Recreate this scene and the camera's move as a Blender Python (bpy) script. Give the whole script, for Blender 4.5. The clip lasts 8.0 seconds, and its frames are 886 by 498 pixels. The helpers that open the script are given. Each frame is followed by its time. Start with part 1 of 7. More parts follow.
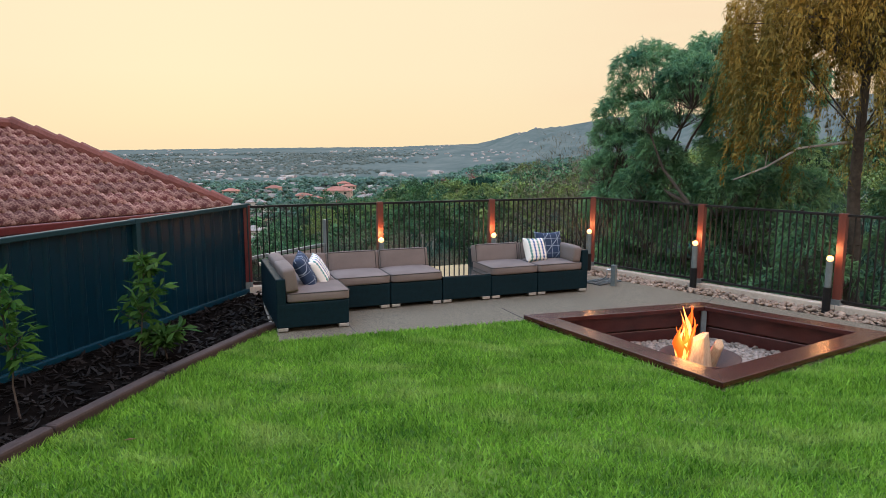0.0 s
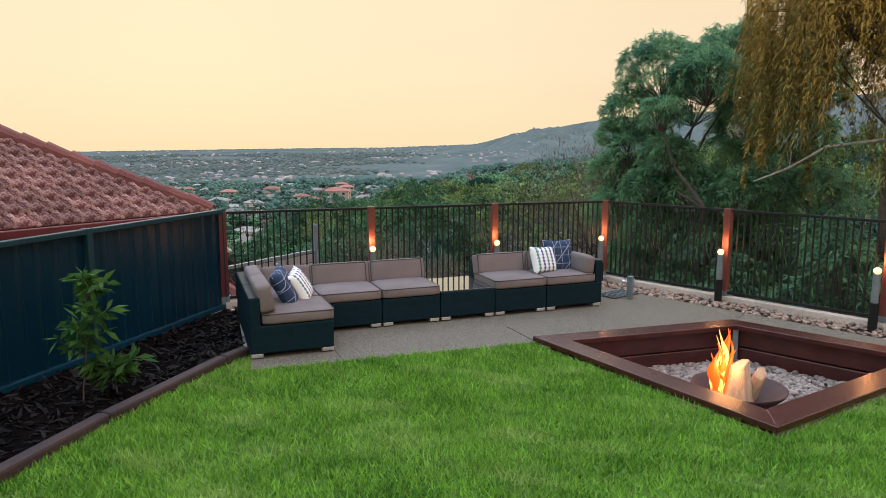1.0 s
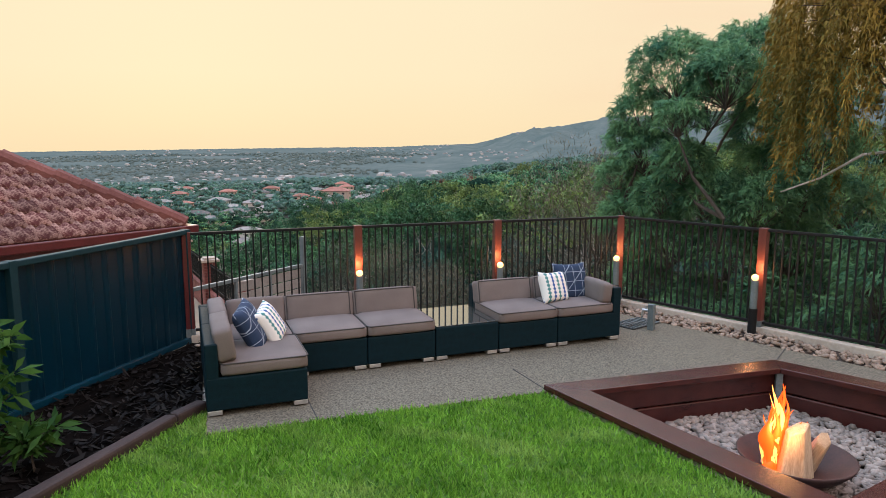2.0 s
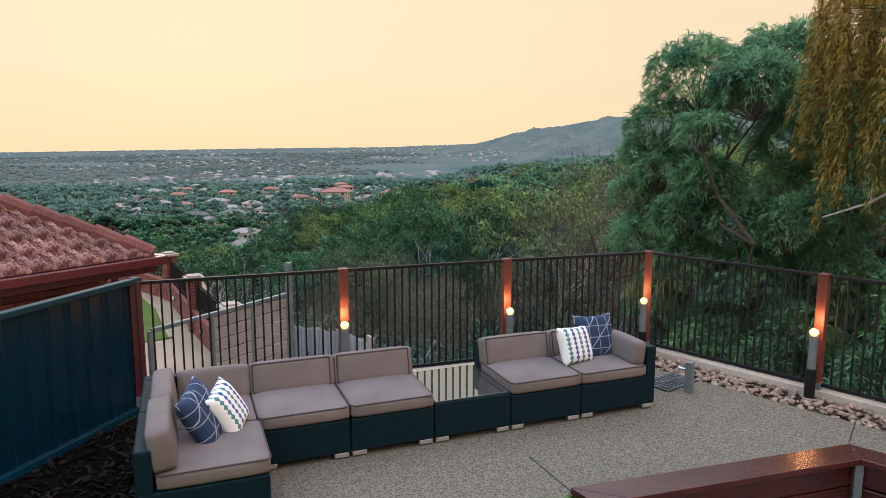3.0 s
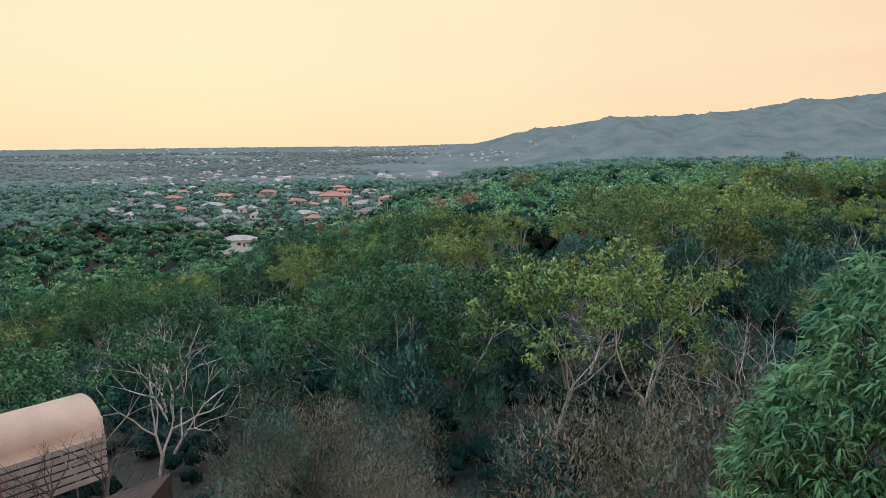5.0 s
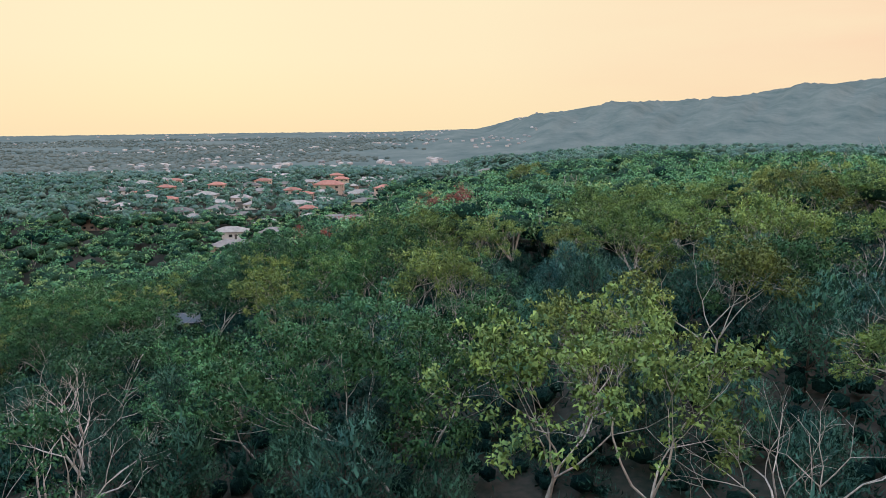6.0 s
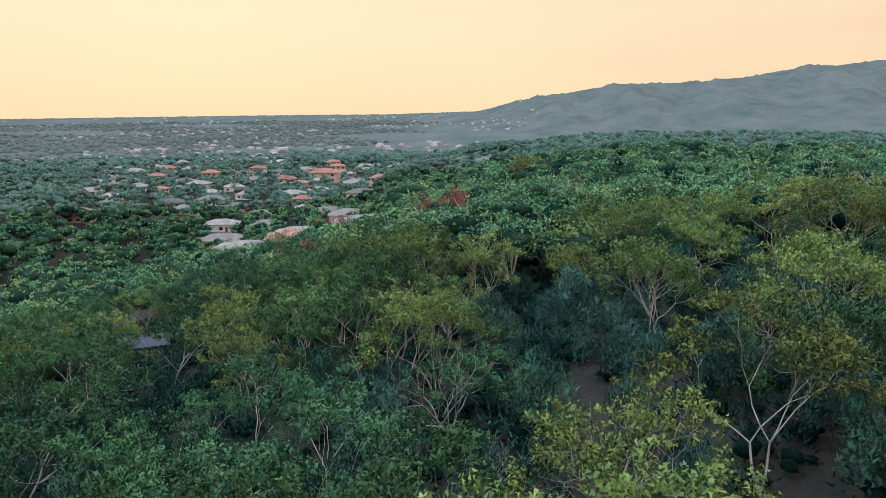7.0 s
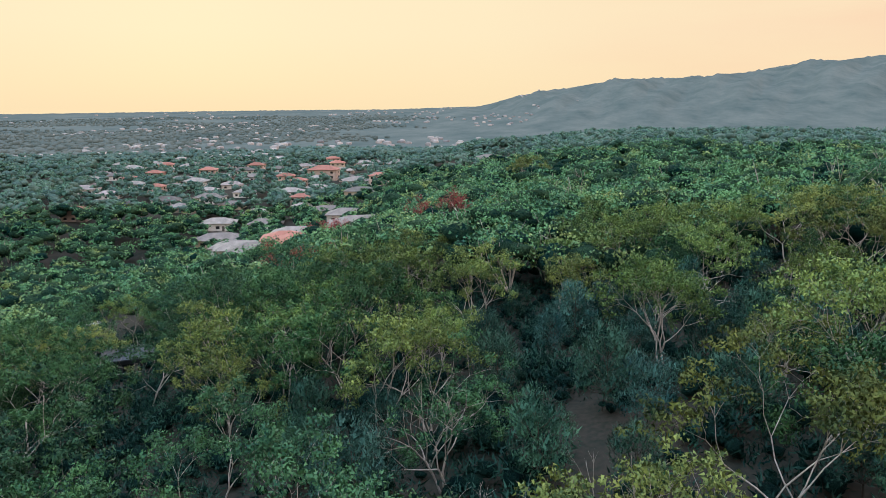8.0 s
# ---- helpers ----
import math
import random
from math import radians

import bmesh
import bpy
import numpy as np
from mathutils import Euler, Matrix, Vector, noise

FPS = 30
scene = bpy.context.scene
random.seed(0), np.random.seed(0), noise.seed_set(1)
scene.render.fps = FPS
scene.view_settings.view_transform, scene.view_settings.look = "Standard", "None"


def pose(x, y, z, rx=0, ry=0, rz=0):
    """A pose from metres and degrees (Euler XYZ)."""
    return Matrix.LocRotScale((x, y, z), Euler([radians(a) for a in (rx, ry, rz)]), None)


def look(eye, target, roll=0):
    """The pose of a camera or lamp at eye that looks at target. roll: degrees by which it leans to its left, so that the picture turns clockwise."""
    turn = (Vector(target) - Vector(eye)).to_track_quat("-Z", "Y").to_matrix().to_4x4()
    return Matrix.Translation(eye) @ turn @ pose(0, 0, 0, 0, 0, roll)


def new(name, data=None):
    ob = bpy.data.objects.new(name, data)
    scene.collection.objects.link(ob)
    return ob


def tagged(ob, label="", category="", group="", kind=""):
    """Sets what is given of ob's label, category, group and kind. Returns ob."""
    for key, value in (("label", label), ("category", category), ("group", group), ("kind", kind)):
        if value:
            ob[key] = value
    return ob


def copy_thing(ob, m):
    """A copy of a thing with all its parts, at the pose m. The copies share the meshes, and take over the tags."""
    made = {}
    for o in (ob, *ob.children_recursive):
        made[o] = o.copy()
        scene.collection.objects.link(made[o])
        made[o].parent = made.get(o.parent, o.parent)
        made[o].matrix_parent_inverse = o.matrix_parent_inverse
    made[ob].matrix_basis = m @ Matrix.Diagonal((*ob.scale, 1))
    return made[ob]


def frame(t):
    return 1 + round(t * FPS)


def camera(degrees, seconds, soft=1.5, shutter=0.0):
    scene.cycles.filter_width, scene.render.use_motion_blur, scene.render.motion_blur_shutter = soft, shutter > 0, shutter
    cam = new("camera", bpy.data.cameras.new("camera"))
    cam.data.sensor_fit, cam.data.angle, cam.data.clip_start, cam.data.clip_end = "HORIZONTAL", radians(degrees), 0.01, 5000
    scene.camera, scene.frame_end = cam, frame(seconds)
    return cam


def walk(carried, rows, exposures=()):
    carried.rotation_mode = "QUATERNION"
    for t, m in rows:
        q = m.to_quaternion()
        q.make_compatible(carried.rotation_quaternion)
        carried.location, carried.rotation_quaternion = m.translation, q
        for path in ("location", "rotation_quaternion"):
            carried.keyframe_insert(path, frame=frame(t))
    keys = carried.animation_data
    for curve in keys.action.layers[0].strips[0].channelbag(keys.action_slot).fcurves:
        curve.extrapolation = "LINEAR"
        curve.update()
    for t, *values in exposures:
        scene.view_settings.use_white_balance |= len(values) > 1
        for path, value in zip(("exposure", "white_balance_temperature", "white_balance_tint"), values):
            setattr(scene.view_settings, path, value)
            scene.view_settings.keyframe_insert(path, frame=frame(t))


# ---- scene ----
cam = camera(66.2, 8.0, soft=0.6)
PATH = [
    (0, (1.009, 3.238, 1.951), (0.599, 5.173, 1.655), 0.1),
    (0.5, (0.909, 3.667, 1.939), (0.502, 5.603, 1.644), 0.0),
    (1, (0.818, 4.163, 1.933), (0.412, 6.1, 1.638), 0.0),
    (2.5, (0.524, 5.801, 2.188), (0.118, 7.737, 1.891), -0.0),
    (3, (0.379, 6.442, 2.339), (-0.026, 8.378, 2.043), 0.0),
    (3.5, (0.231, 7.142, 2.529), (-0.175, 9.078, 2.234), 0.0),
    (4, (0.005, 8.215, 2.911), (-0.402, 10.15, 2.613), -0.0),
    (4.5, (-0.283, 10.97, 3.917), (-0.691, 12.905, 3.619), 0.1),
    (5, (-0.347, 14.646, 5.144), (-0.755, 16.581, 4.845), 0.2),
    (5.2, (-0.46, 16.361, 5.648), (-0.866, 18.295, 5.345), 0.2),
    (6.3, (0.125, 24.518, 7.187), (-0.286, 26.442, 6.828), 0.1),
    (6.5, (-0.152, 26.52, 7.846), (-0.562, 28.442, 7.475), 0.1),
    (7, (-0.818, 31.386, 9.129), (-1.227, 33.304, 8.738), 0.1),
    (7.5, (-0.901, 33.949, 9.787), (-1.313, 35.864, 9.386), 0.2),
    (8, (-0.942, 35.106, 10.027), (-1.354, 37.021, 9.622), 0.1),
]
walk(cam, [(t, look(eye, target, roll)) for t, eye, target, roll in PATH])

# ---- world, sun, exposure ----
world = bpy.data.worlds.new("evening_sky")
scene.world = world
world.use_nodes = True
wn, wl = world.node_tree.nodes, world.node_tree.links
wn.clear()
w_out = wn.new("ShaderNodeOutputWorld")
w_bg = wn.new("ShaderNodeBackground")
w_sky = wn.new("ShaderNodeTexSky")
w_sky.sky_type = "NISHITA"
w_sky.sun_disc = False
w_sky.sun_elevation, w_sky.sun_rotation = radians(7), radians(-32)
w_sky.dust_density = 3.0
w_tc = wn.new("ShaderNodeTexCoord")
w_sep = wn.new("ShaderNodeSeparateXYZ")
wl.new(w_tc.outputs["Generated"], w_sep.inputs[0])
w_ramp = wn.new("ShaderNodeValToRGB")
el = w_ramp.color_ramp.elements
el[0].position, el[0].color = 0.0, (0.975, 0.77, 0.48, 1)
el[1].position, el[1].color = 1.0, (0.38, 0.56, 0.86, 1)
for p, c in ((0.03, (0.98, 0.79, 0.50, 1)), (0.10, (0.985, 0.825, 0.55, 1)), (0.26, (0.985, 0.84, 0.58, 1)), (0.50, (0.66, 0.75, 0.84, 1))):
    e = el.new(p)
    e.color = c
wl.new(w_sep.outputs["Z"], w_ramp.inputs[0])
# the low sky turns pinker towards the east side, with faint cloud streaks
w_pink = wn.new("ShaderNodeMapRange")
w_pink.inputs["From Min"].default_value, w_pink.inputs["From Max"].default_value = -0.15, 0.55
w_pink.inputs["To Max"].default_value = 1.0
wl.new(w_sep.outputs["X"], w_pink.inputs["Value"])
w_map = wn.new("ShaderNodeMapping")
w_map.inputs["Scale"].default_value = (1.5, 1.5, 9.0)
wl.new(w_tc.outputs["Generated"], w_map.inputs[0])
w_noise = wn.new("ShaderNodeTexNoise")
w_noise.inputs["Scale"].default_value, w_noise.inputs["Detail"].default_value = 2.2, 5
wl.new(w_map.outputs[0], w_noise.inputs["Vector"])
w_mul = wn.new("ShaderNodeMath")
w_mul.operation = "MULTIPLY"
wl.new(w_pink.outputs[0], w_mul.inputs[0])
wl.new(w_noise.outputs["Fac"], w_mul.inputs[1])
w_mix = wn.new("ShaderNodeMix")
w_mix.data_type = "RGBA"
w_mix.inputs["B"].default_value = (0.95, 0.56, 0.40, 1)
wl.new(w_mul.outputs[0], w_mix.inputs["Factor"])
wl.new(w_ramp.outputs[0], w_mix.inputs["A"])
w_add = wn.new("ShaderNodeMix")
w_add.data_type, w_add.blend_type = "RGBA", "ADD"
w_add.inputs["Factor"].default_value = 0.001
wl.new(w_mix.outputs["Result"], w_add.inputs["A"])
wl.new(w_sky.outputs[0], w_add.inputs["B"])
# the vault overhead is brighter than the sky near the horizon
w_lift = wn.new("ShaderNodeMapRange")
w_lift.interpolation_type = "SMOOTHSTEP"
w_lift.inputs["From Min"].default_value, w_lift.inputs["From Max"].default_value = 0.22, 0.85
w_lift.inputs["To Min"].default_value, w_lift.inputs["To Max"].default_value = 1.0, 3.45
wl.new(w_sep.outputs["Z"], w_lift.inputs["Value"])
w_scale = wn.new("ShaderNodeVectorMath")
w_scale.operation = "SCALE"
wl.new(w_add.outputs["Result"], w_scale.inputs[0])
wl.new(w_lift.outputs[0], w_scale.inputs["Scale"])
wl.new(w_scale.outputs[0], w_bg.inputs["Color"])
w_bg.inputs["Strength"].default_value = 1.0
wl.new(w_bg.outputs[0], w_out.inputs["Surface"])

sun = new("sun", bpy.data.lights.new("sun", "SUN"))
sun.data.energy, sun.data.angle, sun.data.color = 0.55, radians(20), (1.0, 0.80, 0.58)
sun.matrix_world = look((-62, 100, 30), (0, 0, 0))

# ---- materials ----
def node_mat(name):
    m = bpy.data.materials.new(name)
    m.use_nodes = True
    n = m.node_tree.nodes
    return m, n, m.node_tree.links, n["Principled BSDF"]


def surface(name, a, b, rough=0.7, scale=4.0, fine=40.0, bump=0.2, bump_dist=0.01, metal=0.0, rand=0.0, spec=0.5, space="Object", hue=0.0, coat=0.0, contrast=(0.35, 0.65), stretch=(1, 1, 1)):
    """Two colours mixed by a coarse and a fine noise, with relief; rand: how far each object's value differs."""
    m, n, l, bsdf = node_mat(name)
    tc = n.new("ShaderNodeTexCoord")
    mp = n.new("ShaderNodeMapping")
    mp.inputs["Scale"].default_value = stretch
    if space == "World":
        geo = n.new("ShaderNodeNewGeometry")
        l.new(geo.outputs["Position"], mp.inputs[0])
    else:
        l.new(tc.outputs[space], mp.inputs[0])
    n1, n2 = n.new("ShaderNodeTexNoise"), n.new("ShaderNodeTexNoise")
    n1.inputs["Scale"].default_value, n1.inputs["Detail"].default_value = scale, 4
    n2.inputs["Scale"].default_value, n2.inputs["Detail"].default_value = fine, 3
    l.new(mp.outputs[0], n1.inputs["Vector"])
    l.new(mp.outputs[0], n2.inputs["Vector"])
    mx = n.new("ShaderNodeMath")
    mx.operation = "MULTIPLY_ADD"
    mx.inputs[1].default_value = 0.55
    l.new(n1.outputs["Fac"], mx.inputs[0])
    hf = n.new("ShaderNodeMath")
    hf.operation = "MULTIPLY"
    hf.inputs[1].default_value = 0.45
    l.new(n2.outputs["Fac"], hf.inputs[0])
    l.new(hf.outputs[0], mx.inputs[2])
    mr = n.new("ShaderNodeMapRange")
    mr.inputs["From Min"].default_value, mr.inputs["From Max"].default_value = contrast
    l.new(mx.outputs[0], mr.inputs["Value"])
    mix = n.new("ShaderNodeMix")
    mix.data_type = "RGBA"
    mix.inputs["A"].default_value, mix.inputs["B"].default_value = (*a, 1), (*b, 1)
    l.new(mr.outputs[0], mix.inputs["Factor"])
    col = mix.outputs["Result"]
    if rand or hue:
        oi = n.new("ShaderNodeObjectInfo")
        hs = n.new("ShaderNodeHueSaturation")
        v = n.new("ShaderNodeMapRange")
        v.inputs["To Min"].default_value, v.inputs["To Max"].default_value = 1 - rand, 1 + rand
        l.new(oi.outputs["Random"], v.inputs["Value"])
        l.new(v.outputs[0], hs.inputs["Value"])
        if hue:
            wv = n.new("ShaderNodeMath")
            wv.operation = "MULTIPLY"
            wv.inputs[1].default_value = 7.31
            fr = n.new("ShaderNodeMath")
            fr.operation = "FRACT"
            l.new(oi.outputs["Random"], wv.inputs[0])
            l.new(wv.outputs[0], fr.inputs[0])
            hm = n.new("ShaderNodeMapRange")
            hm.inputs["To Min"].default_value, hm.inputs["To Max"].default_value = 0.5 - hue, 0.5 + hue
            l.new(fr.outputs[0], hm.inputs["Value"])
            l.new(hm.outputs[0], hs.inputs["Hue"])
        l.new(col, hs.inputs["Color"])
        col = hs.outputs["Color"]
    l.new(col, bsdf.inputs["Base Color"])
    bsdf.inputs["Roughness"].default_value = rough
    bsdf.inputs["Metallic"].default_value = metal
    bsdf.inputs["Specular IOR Level"].default_value = spec
    bsdf.inputs["Coat Weight"].default_value = coat
    if bump:
        bp = n.new("ShaderNodeBump")
        bp.inputs["Strength"].default_value, bp.inputs["Distance"].default_value = bump, bump_dist
        l.new(mx.outputs[0], bp.inputs["Height"])
        l.new(bp.outputs[0], bsdf.inputs["Normal"])
    return m


def leafy(name, dark, light, rand=0.25, hue=0.02, trans=0.35, patch=0.5, each=0.5, worn=None, spots=1.15):
    """Foliage: each leaf its own value, each tree its own tone, with light through the leaf."""
    m, n, l, bsdf = node_mat(name)
    geo = n.new("ShaderNodeNewGeometry")
    oi = n.new("ShaderNodeObjectInfo")
    noi = n.new("ShaderNodeTexNoise")
    noi.inputs["Scale"].default_value, noi.inputs["Detail"].default_value = patch, 2
    l.new(geo.outputs["Position"], noi.inputs["Vector"])
    ad = n.new("ShaderNodeMath")
    ad.operation = "MULTIPLY_ADD"
    ad.inputs[1].default_value = each
    l.new(geo.outputs["Random Per Island"], ad.inputs[0])
    mr = n.new("ShaderNodeMapRange")
    mr.inputs["From Min"].default_value, mr.inputs["From Max"].default_value = 0.3, 0.7
    mr.inputs["To Max"].default_value = 1.0 - each
    l.new(noi.outputs["Fac"], mr.inputs["Value"])
    l.new(mr.outputs[0], ad.inputs[2])
    mix = n.new("ShaderNodeMix")
    mix.data_type = "RGBA"
    mix.inputs["A"].default_value, mix.inputs["B"].default_value = (*dark, 1), (*light, 1)
    l.new(ad.outputs[0], mix.inputs["Factor"])
    hs = n.new("ShaderNodeHueSaturation")
    v = n.new("ShaderNodeMapRange")
    v.inputs["To Min"].default_value, v.inputs["To Max"].default_value = 1 - rand, 1 + rand
    l.new(oi.outputs["Random"], v.inputs["Value"])
    l.new(v.outputs[0], hs.inputs["Value"])
    wv = n.new("ShaderNodeMath")
    wv.operation = "MULTIPLY"
    wv.inputs[1].default_value = 9.7
    fr = n.new("ShaderNodeMath")
    fr.operation = "FRACT"
    l.new(oi.outputs["Random"], wv.inputs[0])
    l.new(wv.outputs[0], fr.inputs[0])
    hm = n.new("ShaderNodeMapRange")
    hm.inputs["To Min"].default_value, hm.inputs["To Max"].default_value = 0.5 - hue, 0.5 + hue
    l.new(fr.outputs[0], hm.inputs["Value"])
    l.new(hm.outputs[0], hs.inputs["Hue"])
    tone = mix.outputs["Result"]
    if worn:
        n3 = n.new("ShaderNodeTexNoise")
        n3.inputs["Scale"].default_value, n3.inputs["Detail"].default_value = spots, 3
        mp = n.new("ShaderNodeMapping")
        mp.inputs["Scale"].default_value = (1.0, 2.2, 1.0)
        l.new(geo.outputs["Position"], mp.inputs[0])
        l.new(mp.outputs[0], n3.inputs["Vector"])
        wr = n.new("ShaderNodeMapRange")
        wr.inputs["From Min"].default_value, wr.inputs["From Max"].default_value = 0.52, 0.72
        wr.inputs["To Max"].default_value = 0.7
        l.new(n3.outputs["Fac"], wr.inputs["Value"])
        wm = n.new("ShaderNodeMix")
        wm.data_type = "RGBA"
        wm.inputs["B"].default_value = (*worn, 1)
        l.new(wr.outputs[0], wm.inputs["Factor"])
        l.new(tone, wm.inputs["A"])
        tone = wm.outputs["Result"]
    l.new(tone, hs.inputs["Color"])
    l.new(hs.outputs[0], bsdf.inputs["Base Color"])
    bsdf.inputs["Roughness"].default_value = 0.55
    bsdf.inputs["Specular IOR Level"].default_value = 0.08
    tr = n.new("ShaderNodeBsdfTranslucent")
    l.new(hs.outputs[0], tr.inputs["Color"])
    ms = n.new("ShaderNodeMixShader")
    ms.inputs[0].default_value = trans
    l.new(bsdf.outputs[0], ms.inputs[1])
    l.new(tr.outputs[0], ms.inputs[2])
    l.new(ms.outputs[0], n["Material Output"].inputs["Surface"])
    return m


def glow(name, color, strength):
    m, n, l, bsdf = node_mat(name)
    bsdf.inputs["Base Color"].default_value = (*color, 1)
    bsdf.inputs["Emission Color"].default_value = (*color, 1)
    bsdf.inputs["Emission Strength"].default_value = strength
    return m


M = {}
M["lawn"] = surface("lawn", (0.025, 0.085, 0.008), (0.12, 0.20, 0.035), 0.9, 1.1, 14, 0.6, 0.02, space="World", spec=0.2, contrast=(0.38, 0.62))
M["blade"] = leafy("grass_blade", (0.016, 0.095, 0.005), (0.27, 0.52, 0.070), 0, 0, 0.3, 2.6, 0.6, (0.33, 0.46, 0.13))
M["patio"] = surface("exposed_aggregate", (0.062, 0.058, 0.044), (0.215, 0.190, 0.145), 0.95, 60, 170, 0.8, 0.006, space="World", contrast=(0.40, 0.60), spec=0.15)
M["concrete"] = surface("pale_concrete", (0.36, 0.31, 0.26), (0.52, 0.46, 0.39), 0.85, 1.5, 30, 0.25, 0.004, space="World")
M["mulch"] = surface("bark_mulch", (0.002, 0.002, 0.002), (0.010, 0.008, 0.007), 1.0, 5, 60, 0.8, 0.02, space="World", spec=0.0)
M["edging"] = surface("brown_edging", (0.018, 0.010, 0.009), (0.046, 0.026, 0.022), 0.8, 3, 60, 0.4, 0.006, space="World")
M["sleeper"] = surface("oiled_sleeper", (0.030, 0.007, 0.007), (0.066, 0.017, 0.014), 0.27, 2, 45, 0.35, 0.004, spec=0.5, stretch=(0.4, 4, 4))
M["post"] = surface("merbau_post", (0.085, 0.020, 0.016), (0.155, 0.040, 0.028), 0.5, 3, 50, 0.3, 0.004, stretch=(4, 4, 0.4))
M["steel_black"] = surface("black_powdercoat", (0.006, 0.007, 0.008), (0.012, 0.013, 0.014), 0.6, 4, 80, 0.05, 0.001, spec=0.2)
M["sheet"] = surface("navy_steel_sheet", (0.001, 0.027, 0.049), (0.002, 0.036, 0.064), 0.32, 1.2, 60, 0.02, 0.001, space="World", spec=0.38)
M["sheet_trim"] = surface("navy_steel_trim", (0.004, 0.026, 0.036), (0.008, 0.036, 0.048), 0.6, 3, 60, 0.05, 0.001, spec=0.2)
M["rattan"] = surface("dark_rattan", (0.001, 0.010, 0.015), (0.002, 0.017, 0.025), 0.6, 20, 140, 0.6, 0.004, spec=0.14)
M["cushion"] = surface("taupe_cushion", (0.135, 0.112, 0.105), (0.185, 0.155, 0.145), 0.9, 3, 260, 0.35, 0.002, rand=0.06, spec=0.2)
M["piping"] = surface("cushion_piping", (0.03, 0.027, 0.026), (0.05, 0.045, 0.043), 0.8, 30, 200, 0.2, 0.001)
M["alu"] = surface("brushed_aluminium", (0.5, 0.5, 0.5), (0.66, 0.66, 0.65), 0.35, 6, 90, 0.05, 0.001, metal=0.8)
M["galv"] = surface("galvanised_steel", (0.11, 0.14, 0.15), (0.19, 0.23, 0.24), 0.55, 5, 60, 0.1, 0.002, metal=0.3)
M["rust"] = surface("rusted_bowl", (0.022, 0.010, 0.009), (0.060, 0.022, 0.017), 0.7, 6, 50, 0.3, 0.003)
M["log"] = surface("split_log", (0.30, 0.20, 0.12), (0.55, 0.42, 0.28), 0.85, 5, 40, 0.5, 0.006, stretch=(4, 4, 0.5))
M["brick"] = surface("red_brick", (0.115, 0.030, 0.027), (0.215, 0.066, 0.052), 0.85, 6, 60, 0.4, 0.006, rand=0.25)
M["mortar"] = surface("mortar", (0.22, 0.16, 0.14), (0.32, 0.25, 0.21), 0.95, 6, 60, 0.3, 0.004, space="World")
M["roof_tile"] = surface("weathered_roof_tile", (0.080, 0.020, 0.020), (0.33, 0.205, 0.170), 0.9, 5.0, 34, 0.6, 0.01, rand=0.3, contrast=(0.44, 0.60))
M["ridge_tile"] = surface("ridge_tile", (0.12, 0.035, 0.028), (0.20, 0.075, 0.06), 0.85, 3, 30, 0.4, 0.008, rand=0.15)
M["gutter"] = surface("maroon_gutter", (0.075, 0.012, 0.014), (0.11, 0.02, 0.022), 0.35, 3, 40, 0.05, 0.001)
M["paving"] = surface("neighbour_paving", (0.25, 0.185, 0.125), (0.34, 0.26, 0.18), 0.9, 0.8, 20, 0.2, 0.004, space="World")
M["turf"] = surface("neighbour_turf", (0.045, 0.085, 0.012), (0.085, 0.125, 0.022), 0.9, 0.5, 25, 0.5, 0.02, space="World", spec=0.2)
M["cap"] = surface("pillar_cap", (0.30, 0.245, 0.20), (0.43, 0.36, 0.30), 0.85, 4, 40, 0.2, 0.004)
M["paling"] = surface("weathered_paling", (0.16, 0.17, 0.18), (0.32, 0.33, 0.34), 0.9, 2, 30, 0.4, 0.006, rand=0.25, stretch=(6, 6, 0.5))
M["slat"] = surface("grey_slat", (0.23, 0.21, 0.20), (0.34, 0.31, 0.29), 0.8, 2, 40, 0.2, 0.003, rand=0.12)
M["cream"] = surface("cream_canvas", (0.55, 0.42, 0.31), (0.68, 0.54, 0.41), 0.85, 0.9, 18, 0.3, 0.01, space="World")
M["soil"] = surface("dry_soil", (0.024, 0.018, 0.015), (0.070, 0.052, 0.042), 0.95, 0.8, 10, 0.6, 0.03, space="World", spec=0.15)
M["forest_floor"] = surface("leaf_litter", (0.010, 0.020, 0.016), (0.050, 0.042, 0.034), 0.95, 0.10, 2.5, 0.7, 0.08, space="World", spec=0.1)
M["wood_pale"] = surface("pale_gum_bark", (0.22, 0.195, 0.175), (0.56, 0.51, 0.46), 0.85, 1.6, 12, 0.3, 0.01, rand=0.2, stretch=(1, 1, 0.35))
M["wood_dark"] = surface("dark_bark", (0.035, 0.027, 0.022), (0.10, 0.08, 0.065), 0.9, 2, 16, 0.5, 0.01, rand=0.2)
M["gum"] = leafy("gum_leaves", (0.008, 0.056, 0.038), (0.270, 0.365, 0.095), 0.4, 0.03, 0.1, 0.9, 0.3)
# a greener leaf than gum, and darkened to hold the gully's deep shade
M["gum_green"] = leafy("shaded_green_gum_leaves", (0.003, 0.038, 0.030), (0.088, 0.210, 0.080), 0.4, 0.025, 0.08, 0.9, 0.3)
M["sheoak"] = leafy("she_oak_needles", (0.003, 0.034, 0.034), (0.070, 0.170, 0.118), 0.4, 0.03, 0.05, 0.6, 0.3)
M["sheoak_brown"] = leafy("brown_she_oak_needles", (0.026, 0.050, 0.042), (0.250, 0.215, 0.145), 0.12, 0.015, 0.25, 0.5, 0.2)
M["big_gum"] = leafy("big_gum_leaves", (0.022, 0.128, 0.092), (0.285, 0.500, 0.215), 0.1, 0.01, 0.4, 1.6, 0.45)
